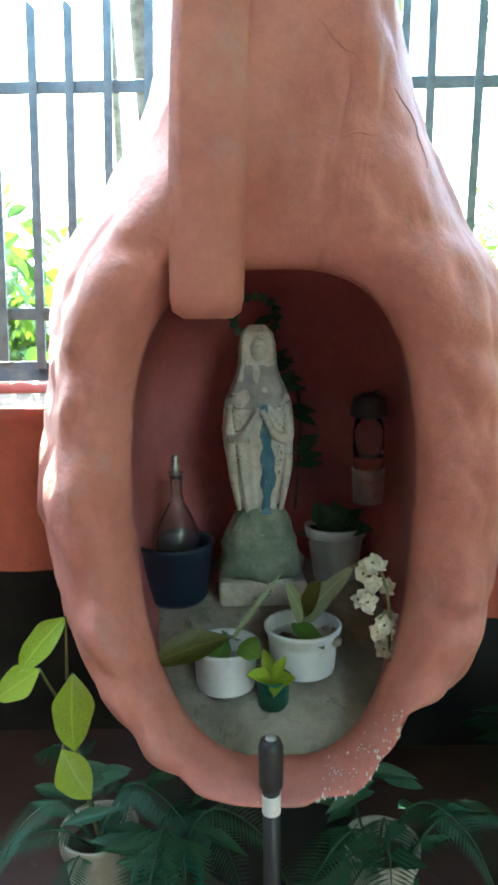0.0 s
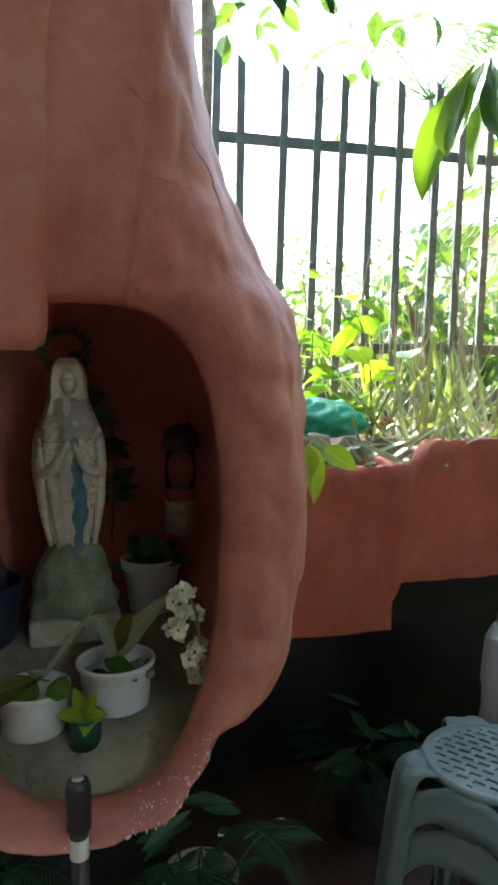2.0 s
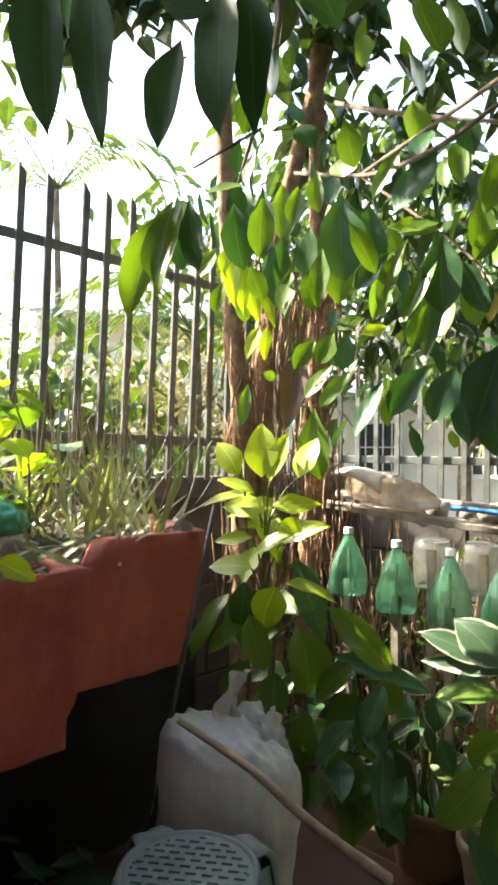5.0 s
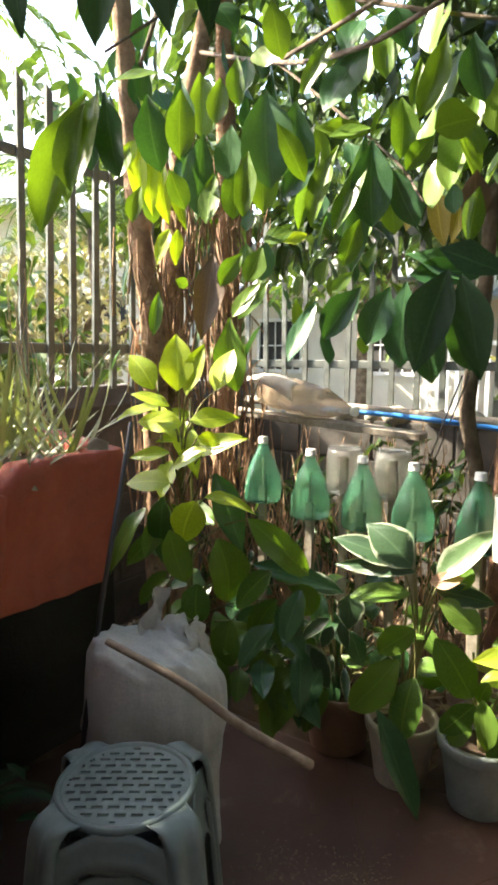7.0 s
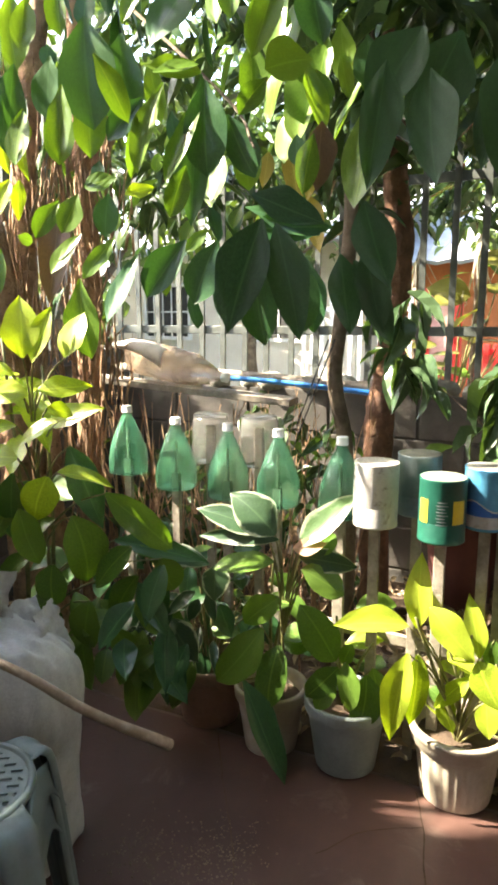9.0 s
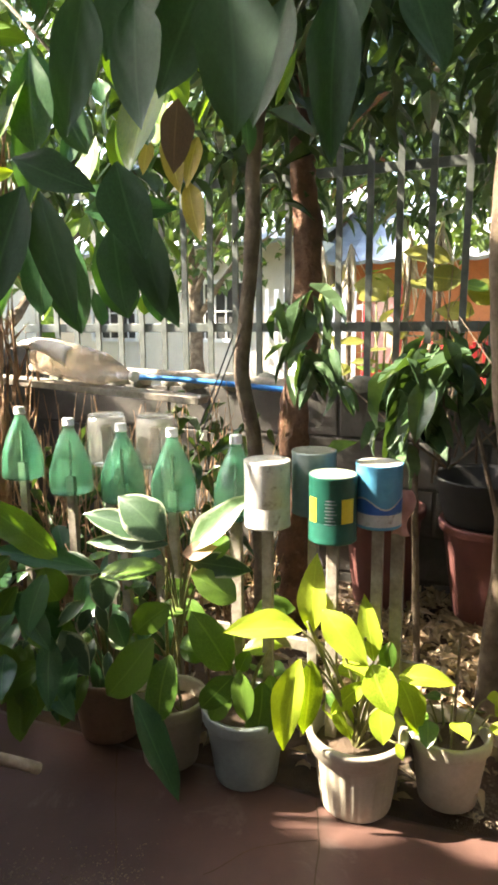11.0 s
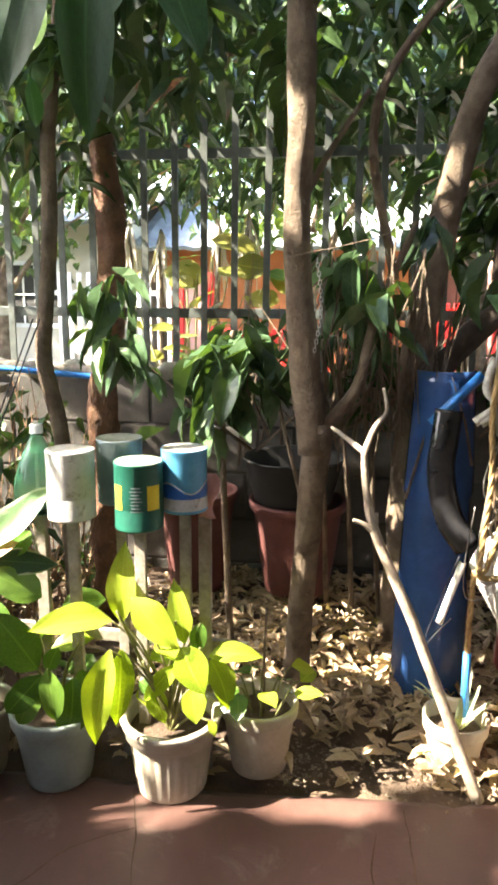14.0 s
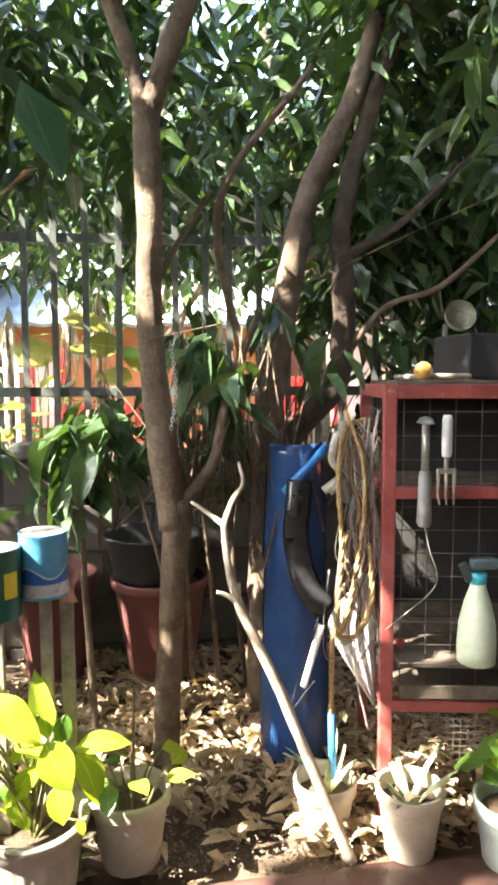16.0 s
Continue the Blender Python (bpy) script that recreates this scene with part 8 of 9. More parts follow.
TIN_WHITE = surface("scuffed_white_tin", (0.40, 0.40, 0.37), (0.56, 0.55, 0.51), 14.0, 80.0, 0.5, 0.3, 0.001, stain=(0.24, 0.21, 0.17), stain_at=(0.56, 0.68))
TIN_DUST = surface("dusty_olive_tin_lid", (0.13, 0.14, 0.10), (0.25, 0.25, 0.19), 25.0, 110.0, 0.7, 0.4, 0.001, stain=(0.10, 0.08, 0.05), stain_at=(0.55, 0.72))
TIN_CREAM = surface("dusty_cream_tin_lid", (0.38, 0.36, 0.30), (0.52, 0.50, 0.43), 25.0, 110.0, 0.6, 0.3, 0.001, stain=(0.22, 0.19, 0.14), stain_at=(0.56, 0.72))
TIN_GREEN = surface("dark_green_label", (0.006, 0.06, 0.04), (0.013, 0.10, 0.065), 9.0, 80.0, 0.4, 0.2, 0.001)
TIN_BLUE = surface("blue_label", (0.04, 0.20, 0.36), (0.10, 0.34, 0.50), 9.0, 60.0, 0.4, 0.2, 0.001)
TIN_GREY = surface("grey_green_tin", (0.14, 0.19, 0.19), (0.24, 0.29, 0.28), 9.0, 80.0, 0.45, 0.3, 0.001, metal=0.3)
DEEP_BLUE = surface("deep_blue_print", (0.015, 0.08, 0.28), (0.03, 0.13, 0.38), 12.0, 80.0, 0.4, 0.1, 0.001)
YELLOW = surface("yellow_label", (0.60, 0.45, 0.02), (0.72, 0.56, 0.04), 12.0, 80.0, 0.5, 0.1, 0.001)


def wrap(bm, r, z0, z1, a0, a1, n=12):
    """A label piece bent round a tin."""
    rows = [[bm.verts.new((r * math.cos(a0 + (a1 - a0) * i / n), r * math.sin(a0 + (a1 - a0) * i / n), z)) for z in (z0, z1)] for i in range(n + 1)]
    for p, q in zip(rows, rows[1:]):
        bm.faces.new((p[0], q[0], q[1], p[1]))


def tin(at, r, h, body, label, turn=0.0, lid=None):
    t = thing("tin_can", at, label, "tin", "tins on stakes", "", turn)
    bm = bmesh.new()
    lathe(bm, [(r * 0.96, 0.0), (r * 1.01, 0.002), (r * 1.01, 0.006), (r, 0.008), (r, h * 0.32), (r * 0.995, h * 0.325), (r, h * 0.33), (r, h - 0.008), (r * 1.01, h - 0.006), (r * 1.015, h - 0.001), (r * 1.0, h), (r * 0.95, h - 0.001), (r * 0.94, h - 0.005), (r * 0.5, h - 0.004), (r * 0.2, h - 0.005)], 48)
    part("tin_body", bm, body, t)
    bm = bmesh.new()
    lathe(bm, [(r * 0.955, h - 0.0035), (r * 0.95, h + 0.0004), (r * 0.90, h - 0.0012), (r * 0.55, h - 0.0004), (r * 0.12, h - 0.0008), (0.0005, h - 0.0006)], 40, rib=lambda a, z: 1 + 0.004 * math.sin(3 * a))
    part("lid", bm, lid or TIN_DUST, t, "dusty dull lid")
    stake(at[0], at[1], at[2] + h - 0.02)
    return t


tin((1.62, 0.488, 0.652), 0.054, 0.158, TIN_WHITE, "scuffed white tin upturned on a stake", lid=TIN_CREAM)
tin((1.72, 0.405, 0.665), 0.054, 0.155, TIN_GREY, "grey-green tin upturned on a stake")
can = tin((1.61, 0.327, 0.640), 0.054, 0.152, TIN_GREEN, "dark green tin with yellow label panels on a stake")
for a, half in ((2.45, 0.22), (4.05, 0.30)):
    bm = bmesh.new()
    wrap(bm, 0.0546, 0.05, 0.105, a - half, a + half)
    part("label_panel", bm, YELLOW, can)
for k in range(8):
    bm = bmesh.new()
    wrap(bm, 0.0546, 0.048 + 0.0075 * k, 0.0505 + 0.0075 * k, 3.05 + 0.05 * (k % 2), 3.55 - 0.06 * (k % 3), 6)
    part("print_bar", bm, TIN_GREY, can)
bcan = tin((1.665, 0.236, 0.668), 0.052, 0.145, TIN_BLUE, "blue and white tin upturned on a stake", lid=TIN_CREAM)
bm = bmesh.new()
wrap(bm, 0.0526, 0.008, 0.040, 0, 2 * math.pi, 40)
part("white_band", bm, TIN_WHITE, bcan)
bm = bmesh.new()
wave_row = [[bm.verts.new((0.0527 * math.cos(a), 0.0527 * math.sin(a), z)) for z in (0.036, 0.058 + 0.012 * math.sin(3 * a))] for a in [2 * math.pi * i / 48 for i in range(49)]]
for p, q in zip(wave_row, wave_row[1:]):
    bm.faces.new((p[0], q[0], q[1], p[1]))
part("blue_wave", bm, DEEP_BLUE, bcan)
bm = bmesh.new()
crest = [[bm.verts.new((0.0528 * math.cos(a), 0.0528 * math.sin(a), z + 0.058 + 0.012 * math.sin(3 * a))) for z in (0.0, 0.004)] for a in [2 * math.pi * i / 48 for i in range(49)]]
for p, q in zip(crest, crest[1:]):
    bm.faces.new((p[0], q[0], q[1], p[1]))
part("wave_crest", bm, TIN_WHITE, bcan)
stake(1.70, 0.195, 0.74, 0.03)
stake(1.70, 0.60, 0.66, 0.03)
bm = bmesh.new()
box(bm, (0.015, 0.62, 0.03), (1.72, 0.40, 0.31), (2, 0, 0), 0.002)
tagged(part("wooden_rail", bm, WOOD, smooth=False), "grey wooden slat nailed across the stakes", "slat")

RAG = surface("faded_pink_cloth", (0.50, 0.24, 0.20), (0.68, 0.38, 0.32), 18.0, 120.0, 0.9, 0.5, 0.003)
bm = bmesh.new()
cloth = [[bm.verts.new((-0.022 + 0.006 * math.sin(i * 1.1 + j) + 0.01 * noise.noise(Vector((i * 0.6, j * 0.5, 2))), 0.042 * (j / 6 - 0.5) * (1.0 + 0.5 * math.sin(i * 0.7)), 0.05 - 0.105 * i / 9)) for j in range(7)] for i in range(10)]
for i in range(9):
    for j in range(6):
        bm.faces.new((cloth[i][j], cloth[i][j + 1], cloth[i + 1][j + 1], cloth[i + 1][j]))
rag = tagged(part("cloth_rag", bm, RAG), "small faded pink rag hung on a stake", "rag")
rag.modifiers.new("thick", "SOLIDIFY").thickness = 0.003
rag.matrix_basis = pose(1.70, 0.186, 0.70)

# ---- along the east wall ----
lying = thing("soda_bottle", (2.25, 1.655, 1.012), "large dusty clear plastic bottle lying on its side", "bottle")
axis = (Vector((2.25, 1.226, 0.935)) - Vector((2.25, 1.655, 1.012))).normalized().to_track_quat("Z", "Y").to_matrix().to_4x4()
bm = bmesh.new()
out = [(0.040, 0.0), (0.062, 0.012), (0.068, 0.04), (0.068, 0.10), (0.064, 0.115), (0.068, 0.13), (0.067, 0.20), (0.063, 0.215), (0.066, 0.23), (0.058, 0.30), (0.036, 0.36), (0.017, 0.40), (0.015, 0.425)]
out = [(r0 + (r1 - r0) * k / 4, z0 + (z1 - z0) * k / 4) for (r0, z0), (r1, z1) in zip(out, out[1:]) for k in range(4)] + [out[-1]]
lathe(bm, out + [(r - 0.0012, z) for r, z in reversed(out)], 36, tilt=axis, rib=lambda a, z: 1 + 0.08 * noise.noise(Vector((math.cos(a) * 2.4, math.sin(a) * 2.4, z * 16))) + 0.035 * noise.noise(Vector((math.cos(a) * 7, math.sin(a) * 7, z * 45))))
part("bottle_body", bm, OLD_PET, lying)
bm = bmesh.new()
lathe(bm, [(0.017, 0.415), (0.0185, 0.417), (0.0185, 0.438), (0.009, 0.441)], 20, tilt=axis)
part("cap", bm, WHITE_CAP, lying)
tagged(part("plank", (lambda b: (box(b, (0.10, 0.9, 0.025), (2.25, 1.42, 0.888), (4, 0, 4), 0.003), b)[1])(bmesh.new()), WOOD, smooth=False), "grey plank wedged between the trunks", "plank")
HOSE = surface("blue_plastic_pipe", (0.02, 0.16, 0.50), (0.05, 0.26, 0.62), 9.0, 60.0, 0.35, 0.15, 0.001)
bm = bmesh.new()
tube(bm, smooth_path(((2.56, 1.75, 0.90), (2.56, 1.35, 0.905), (2.58, 1.0, 0.885), (2.62, 0.72, 0.86)), 6), 0.011, 10)
tagged(part("water_hose", bm, HOSE), "bright blue plastic water pipe behind the trunks", "pipe")
bm = bmesh.new()
tube(bm, smooth_path(((2.64, 0.72, 0.88), (2.64, 1.1, 0.90), (2.6, 1.5, 0.92), (2.62, 2.0, 0.93)), 6), 0.02, 10, 0.1)
tagged(part("bamboo_pole", bm, WOOD), "grey bamboo pole laid along the wall", "pole")
rng = random.Random(51)
for k in range(26):
    y = 1.9 - 0.15 * k + rng.uniform(-0.03, 0.03)
    s = rng.uniform(0.045, 0.075)
    bm = bmesh.new()
    bmesh.ops.create_icosphere(bm, subdivisions=2, radius=1.0)
    for v in bm.verts:
        v.co = Vector((v.co.x * s * 0.8, v.co.y * s * 1.1, v.co.z * s * 0.7)) * (1 + 0.3 * noise.noise(v.co * 1.6 + Vector((k, 0, 0))))
    ob = tagged(part("stone", bm, SHELF), "pale stone lying on the low wall", "stone", "stones on the wall")
    ob.matrix_basis = pose(2.93 + rng.uniform(-0.01, 0.01), y, 0.82 + s * 0.55, 0, 0, rng.uniform(0, 180))

big = pot("flower_pot", (2.68, 0.02, 0.05), 0.185, 0.36, BIG_TERRA, "large terracotta pot on the leaf-covered bed", 0, 0.03, "", 0.68, 48, "pot")
pot("flower_pot", (2.72, 0.42, 0.02), 0.16, 0.40, BIG_TERRA, "dark terracotta pot in the shade of the trunks", 0, 0.03, "", 0.7, 48, "pot")
tray = thing("black_basin", (2.68, 0.04, 0.405), "black plastic basin set on the terracotta pot", "basin")
bm = bmesh.new()
lathe(bm, [(0.14, 0.0), (0.15, 0.01), (0.185, 0.16), (0.195, 0.165), (0.19, 0.172), (0.178, 0.16), (0.14, 0.02)], 40)
part("basin_body", bm, NEAR_BLACK, tray)

# ---- blue drum, ropes, red cage ----
DRUM = surface("blue_drum_plastic", (0.020, 0.060, 0.17), (0.028, 0.075, 0.20), 5.0, 40.0, 0.20, 0.1, 0.0006, stain=(0.10, 0.13, 0.18), stain_at=(0.72, 0.95))
drum = thing("blue_drum", (2.13, -0.405, 0.0), "tall blue plastic drum half cut open, standing on leaves", "drum")
bm = bmesh.new()
n = 28
rows = []
for z in (0.0, 0.02, 0.30, 0.32, 0.60, 0.62, 0.93, 0.96):
    r = 0.110 + (0.006 if z in (0.30, 0.62) else 0.0) - 0.026 * (z / 0.96)
    rows.append([bm.verts.new((r * math.cos(a), r * math.sin(a), z)) for a in [radians(98 + 175 * i / n) for i in range(n + 1)]])
for lo, hi in zip(rows, rows[1:]):
    for i in range(n):
        bm.faces.new((lo[i], lo[i + 1], hi[i + 1], hi[i]))
part("drum_wall", bm, DRUM, drum).modifiers.new("thick", "SOLIDIFY").thickness = 0.006
bm = bmesh.new()
tube(bm, ((-0.130, 0.051, 0.829), (-0.130, -0.072, 0.960)), 0.0125, 12)
part("blue_pipe", bm, HOSE, drum)
GLOSS_BLACK = surface("glossy_black_plastic", (0.012, 0.012, 0.013), (0.035, 0.035, 0.037), 12.0, 80.0, 0.12, 0.15, 0.001)


def ribbon(pts, half, mat, name, label, category, group=""):
    """A bent flat strip along pts."""
    bm = bmesh.new()
    path = smooth_path(pts, 6)
    rows = []
    for i, p in enumerate(path):
        d = (path[min(i + 1, len(path) - 1)] - path[max(i - 1, 0)]).normalized()
        side = d.cross(Vector((1, 0, 0))).normalized()
        rows.append([bm.verts.new(p + side * half * u + Vector((-0.012 * (1 - u * u), 0, 0))) for u in (-1, -0.5, 0, 0.5, 1)])
    for a, b in zip(rows, rows[1:]):
        for u in range(4):
            bm.faces.new((a[u], a[u + 1], b[u + 1], b[u]))
    ob = tagged(part(name, bm, mat), label, category, group)
    ob.modifiers.new("thick", "SOLIDIFY").thickness = 0.004
    return ob


ribbon(((1.962, -0.392, 0.872), (1.948, -0.383, 0.79), (1.940, -0.378, 0.712), (1.920, -0.402, 0.599), (1.900, -0.453, 0.525)), 0.034, GLOSS_BLACK, "bent_strip", "glossy black bent plastic strip hanging before the drum", "strip")
ribbon(((1.860, -0.434, 0.501), (1.860, -0.386, 0.334)), 0.006, PAPER, "white_shard", "narrow white plastic shard hanging on the rope", "strip")

ROPE_Y = surface("yellow_tan_rope", (0.24, 0.155, 0.06), (0.42, 0.30, 0.13), 30.0, 120.0, 0.85, 0.6, 0.003)
ROPE_W = surface("grey_white_cord", (0.33, 0.31, 0.27), (0.52, 0.50, 0.44), 30.0, 120.0, 0.85, 0.4, 0.002)


def rope(name, pts, r, mat, label, strands=3):
    """Twisted strands along pts."""
    path = smooth_path(pts, 14)
    o = thing(name, tuple(pts[0]), label, "rope", "ropes on the cage corner")
    for s in range(strands):
        bm = bmesh.new()
        q = []
        length = 0.0
        for i, p in enumerate(path):
            d = (path[min(i + 1, len(path) - 1)] - path[max(i - 1, 0)]).normalized()
            if i:
                length += (p - path[i - 1]).length
            u = d.orthogonal().normalized()
            v = d.cross(u)
            a = length / (r * 7) * 2 * math.pi / 2 + 2 * math.pi * s / strands
            q.append(p + (u * math.cos(a) + v * math.sin(a)) * r * (0.5 if strands > 1 else 0) - o.location)
        tube(bm, q, r * (0.62 if strands > 1 else 1.0), 6)
        part("strand", bm, mat, o)
    return o


rope("rope", ((1.79, -0.54, 1.05), (1.765, -0.47, 1.02), (1.755, -0.452, 0.90), (1.755, -0.462, 0.75), (1.755, -0.455, 0.62), (1.755, -0.450, 0.51)), 0.0068, ROPE_Y, "twisted yellow rope hanging in a loop")
rope("rope", ((1.77, -0.47, 1.07), (1.75, -0.51, 0.95), (1.748, -0.515, 0.82), (1.75, -0.495, 0.66), (1.75, -0.465, 0.53), (1.75, -0.445, 0.52)), 0.006, ROPE_Y, "twisted yellow rope tied to the cage")
rope("rope", ((1.75, -0.53, 0.74), (1.745, -0.535, 0.60), (1.748, -0.50, 0.515), (1.755, -0.455, 0.505), (1.762, -0.442, 0.52)), 0.007, ROPE_Y, "yellow rope sagging in a knotted loop")
rope("rope", ((1.77, -0.443, 0.51), (1.785, -0.445, 0.40), (1.79, -0.447, 0.27)), 0.007, ROPE_Y, "short yellow rope ending in a knot")
rope("cord", ((1.77, -0.47, 1.06), (1.765, -0.495, 0.92), (1.77, -0.49, 0.8), (1.765, -0.50, 0.68), (1.77, -0.47, 0.62), (1.77, -0.52, 0.55)), 0.004, ROPE_W, "pale grey cord in loose loops", 2)
rope("cord", ((1.76, -0.55, 1.07), (1.76, -0.535, 0.95), (1.765, -0.545, 0.8), (1.76, -0.54, 0.62), (1.765, -0.50, 0.50), (1.77, -0.455, 0.475)), 0.004, ROPE_W, "pale cord looped at the cage post", 2)
rope("cord", ((1.77, -0.53, 1.05), (1.76, -0.515, 0.9), (1.76, -0.52, 0.72), (1.77, -0.485, 0.56), (1.77, -0.50, 0.42), (1.78, -0.54, 0.25)), 0.003, ROPE_W, "thin pale cord hanging to the ground", 1)
for k in range(12):
    rng = random.Random(80 + k)
    y = -0.462 - 0.009 * k
    end = rng.uniform(0.42, 0.62)
    pts = [(1.775, y, 1.08 - 0.008 * k)]
    for q in range(1, 9):
        pts.append((1.765 + rng.uniform(-0.012, 0.012), y + 0.5 * (-0.51 - y) * q / 8 + rng.uniform(-0.028, 0.028), 1.08 + (end - 1.08) * q / 8))
    if k % 3 == 0:
        pts += [(1.762, y + 0.03, end - 0.03), (1.76, y + 0.045, end + 0.05), (1.765, y + 0.03, end + 0.2)]
    rope("wire", pts, 0.0012 + 0.0007 * (k % 2), (STEEL, BARK, ROPE_W)[k % 3], "thin wire hanging in a tangle", 1)
FRAY = surface("frayed_grey_cloth", (0.24, 0.22, 0.18), (0.46, 0.44, 0.39), 30.0, 140.0, 0.9, 0.8, 0.003)
TWINE = surface("brown_twine", (0.13, 0.085, 0.05), (0.30, 0.21, 0.13), 30.0, 120.0, 0.9, 0.6, 0.002)
for k in range(11):
    rng = random.Random(120 + k)
    y, top = -0.455 - 0.0095 * k, 1.05 - rng.uniform(0, 0.06)
    low = top - (rng.uniform(0.14, 0.2) if k < 3 else rng.uniform(0.2, 0.48))
    pts = [(1.778 + rng.uniform(-0.006, 0.006), y + rng.uniform(-0.012, 0.012) * q, top + (low - top) * q / 4) for q in range(5)]
    ribbon(pts, 0.007 if k < 3 else rng.uniform(0.003, 0.006), FRAY if k < 3 or k % 2 else TWINE, "frayed_strip", "frayed pale cloth strip hanging among the ropes" if k < 3 or k % 2 else "brown twine strip hanging among the ropes", "strip", "strips hung among the ropes")
SHEET = surface("dusty_white_plastic", (0.52, 0.52, 0.50), (0.74, 0.74, 0.72), 14.0, 90.0, 0.45, 0.3, 0.002, stain=(0.32, 0.28, 0.22), stain_at=(0.6, 0.85))
bm = bmesh.new()
folds = []
for i, (z, a, b) in enumerate(((0.635, -0.535, -0.566), (0.585, -0.500, -0.568), (0.535, -0.462, -0.570), (0.500, -0.448, -0.572), (0.450, -0.470, -0.573), (0.390, -0.505, -0.575), (0.330, -0.542, -0.576), (0.285, -0.568, -0.577))):
    folds.append([bm.verts.new((1.845 + 0.010 * math.sin(j * 1.9 + i * 0.3) + 0.012 * noise.noise(Vector((i * 0.7, j * 0.6, 4.0))), a + (b - a) * j / 10, z + 0.006 * math.sin(j * 1.3))) for j in range(11)])
for lo, hi in zip(folds, folds[1:]):
    for j in range(10):
        bm.faces.new((lo[j], lo[j + 1], hi[j + 1], hi[j]))
sheet = tagged(part("plastic_sheet", bm, SHEET), "crumpled white plastic sheet hanging behind the cage post", "sheet")
sheet.modifiers.new("thick", "SOLIDIFY").thickness = 0.002
for pts in (((1.80, -0.412, 0.537), (1.80, -0.37, 0.41), (1.80, -0.332, 0.277)), ((1.80, -0.332, 0.277), (1.80, -0.365, 0.325), (1.80, -0.404, 0.374))):
    rope("wire", pts, 0.0012, BLACK, "thin dark wire slanting from the rope knot", 1)
rope("wire", ((1.738, -0.56, 0.52), (1.724, -0.62, 0.575), (1.718, -0.675, 0.625), (1.716, -0.69, 0.665), (1.718, -0.67, 0.73), (1.714, -0.652, 0.80)), 0.0015, ROPE_W, "pale wire curling before the cage mesh", 1)
bowl = thing("plastic_bowl", (1.95, -0.828, 1.268), "dull grey round bowl leaning on the crate over the cage", "bowl")
bm = bmesh.new()
lathe(bm, [(0.001, 0.0), (0.022, 0.003), (0.036, 0.014), (0.042, 0.032), (0.044, 0.033), (0.039, 0.011), (0.024, -0.002), (0.001, -0.004)], 28)
part("bowl", bm, TIN_DUST, bowl).matrix_basis = pose(0.02, 0, 0.040, 0, -70, 0)
bm = bmesh.new()
tube(bm, ((0.05, 0.02, -0.003), (0.045, 0.02, 0.03)), 0.008, 8)
part("foot", bm, TIN_DUST, bowl)

bm = bmesh.new()
tube(bm, ((1.79, -0.447, 0.29), (1.785, -0.45, 0.12)), 0.010, 12)
tagged(part("pipe_piece", bm, HOSE), "short piece of light blue pipe on a rope", "pipe")

RED_IRON = surface("chipped_red_paint_iron", (0.24, 0.048, 0.042), (0.36, 0.095, 0.08), 12.0, 80.0, 0.5, 0.4, 0.002, stain=(0.45, 0.28, 0.24), stain_at=(0.62, 0.75))
cage = thing("red_cage", (1.75, -0.575, 0.0), "red-painted steel cage with wire mesh and shelves", "cage", turn=-8)
for x, y in ((0, 0), (0.44, 0), (0, -1.1), (0.44, -1.1)):
    bm = bmesh.new()
    box(bm, (0.032, 0.032, 1.16), (x, y, 0.55), bevel=0.003)
    part("post", bm, RED_IRON, cage, smooth=False)
for z, w in ((1.115, 0.035), (0.87, 0.03), (0.33, 0.03)):
    for x in (0, 0.44):
        bm = bmesh.new()
        box(bm, (0.026, 1.07, w), (x, -0.55, z), bevel=0.003)
        part("rail", bm, RED_IRON, cage, smooth=False)
    for y in (0, -1.1):
        bm = bmesh.new()
        box(bm, (0.41, 0.026, w), (0.22, y, z), bevel=0.003)
        part("rail", bm, RED_IRON, cage, smooth=False)
WIRE = surface("rusty_grey_wire", (0.07, 0.055, 0.045), (0.17, 0.145, 0.12), 20.0, 90.0, 0.6, 0.3, 0.001, metal=0.3)
wire_v = (lambda b: (box(b, (0.0022, 0.0022, 0.78)), to_mesh("wire", b, WIRE, False))[1])(bmesh.new())
wire_h = (lambda b: (box(b, (0.0022, 1.07, 0.0022)), to_mesh("wire", b, WIRE, False))[1])(bmesh.new())
wire_s = (lambda b: (box(b, (0.41, 0.0022, 0.0022)), to_mesh("wire", b, WIRE, False))[1])(bmesh.new())
for k in range(17):
    part("wire", wire_v, None, cage).matrix_basis = pose(0.003, -0.035 - 0.0625 * k, 0.72)
for k in range(7):
    part("wire", wire_v, None, cage).matrix_basis = pose(0.03 + 0.0625 * k, -0.002, 0.72)
for k in range(13):
    part("wire", wire_h, None, cage).matrix_basis = pose(-0.003, -0.55, 0.37 + 0.058 * k)
    part("wire", wire_s, None, cage).matrix_basis = pose(0.22, 0.004, 0.37 + 0.058 * k)
GREY_BOARD = surface("dark_weathered_board", (0.055, 0.042, 0.032), (0.13, 0.105, 0.08), 16.0, 70.0, 0.9, 0.6, 0.004)
for z in (0.45, 0.355, 0.86):
    for k in range(3):
        bm = bmesh.new()
        box(bm, (0.118, 1.04, 0.014), (0.09 + 0.130 * k, -0.55, z), (0, 0, 0.4), 0.002)
        part("board", bm, GREY_BOARD, cage, smooth=False)
bm = bmesh.new()
box(bm, (0.42, 1.06, 0.012), (0.22, -0.55, 1.137), bevel=0.002)
part("top_board", bm, GREY_BOARD, cage, smooth=False)
# near-black sheet added as the unlit inside of the cage
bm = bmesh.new()
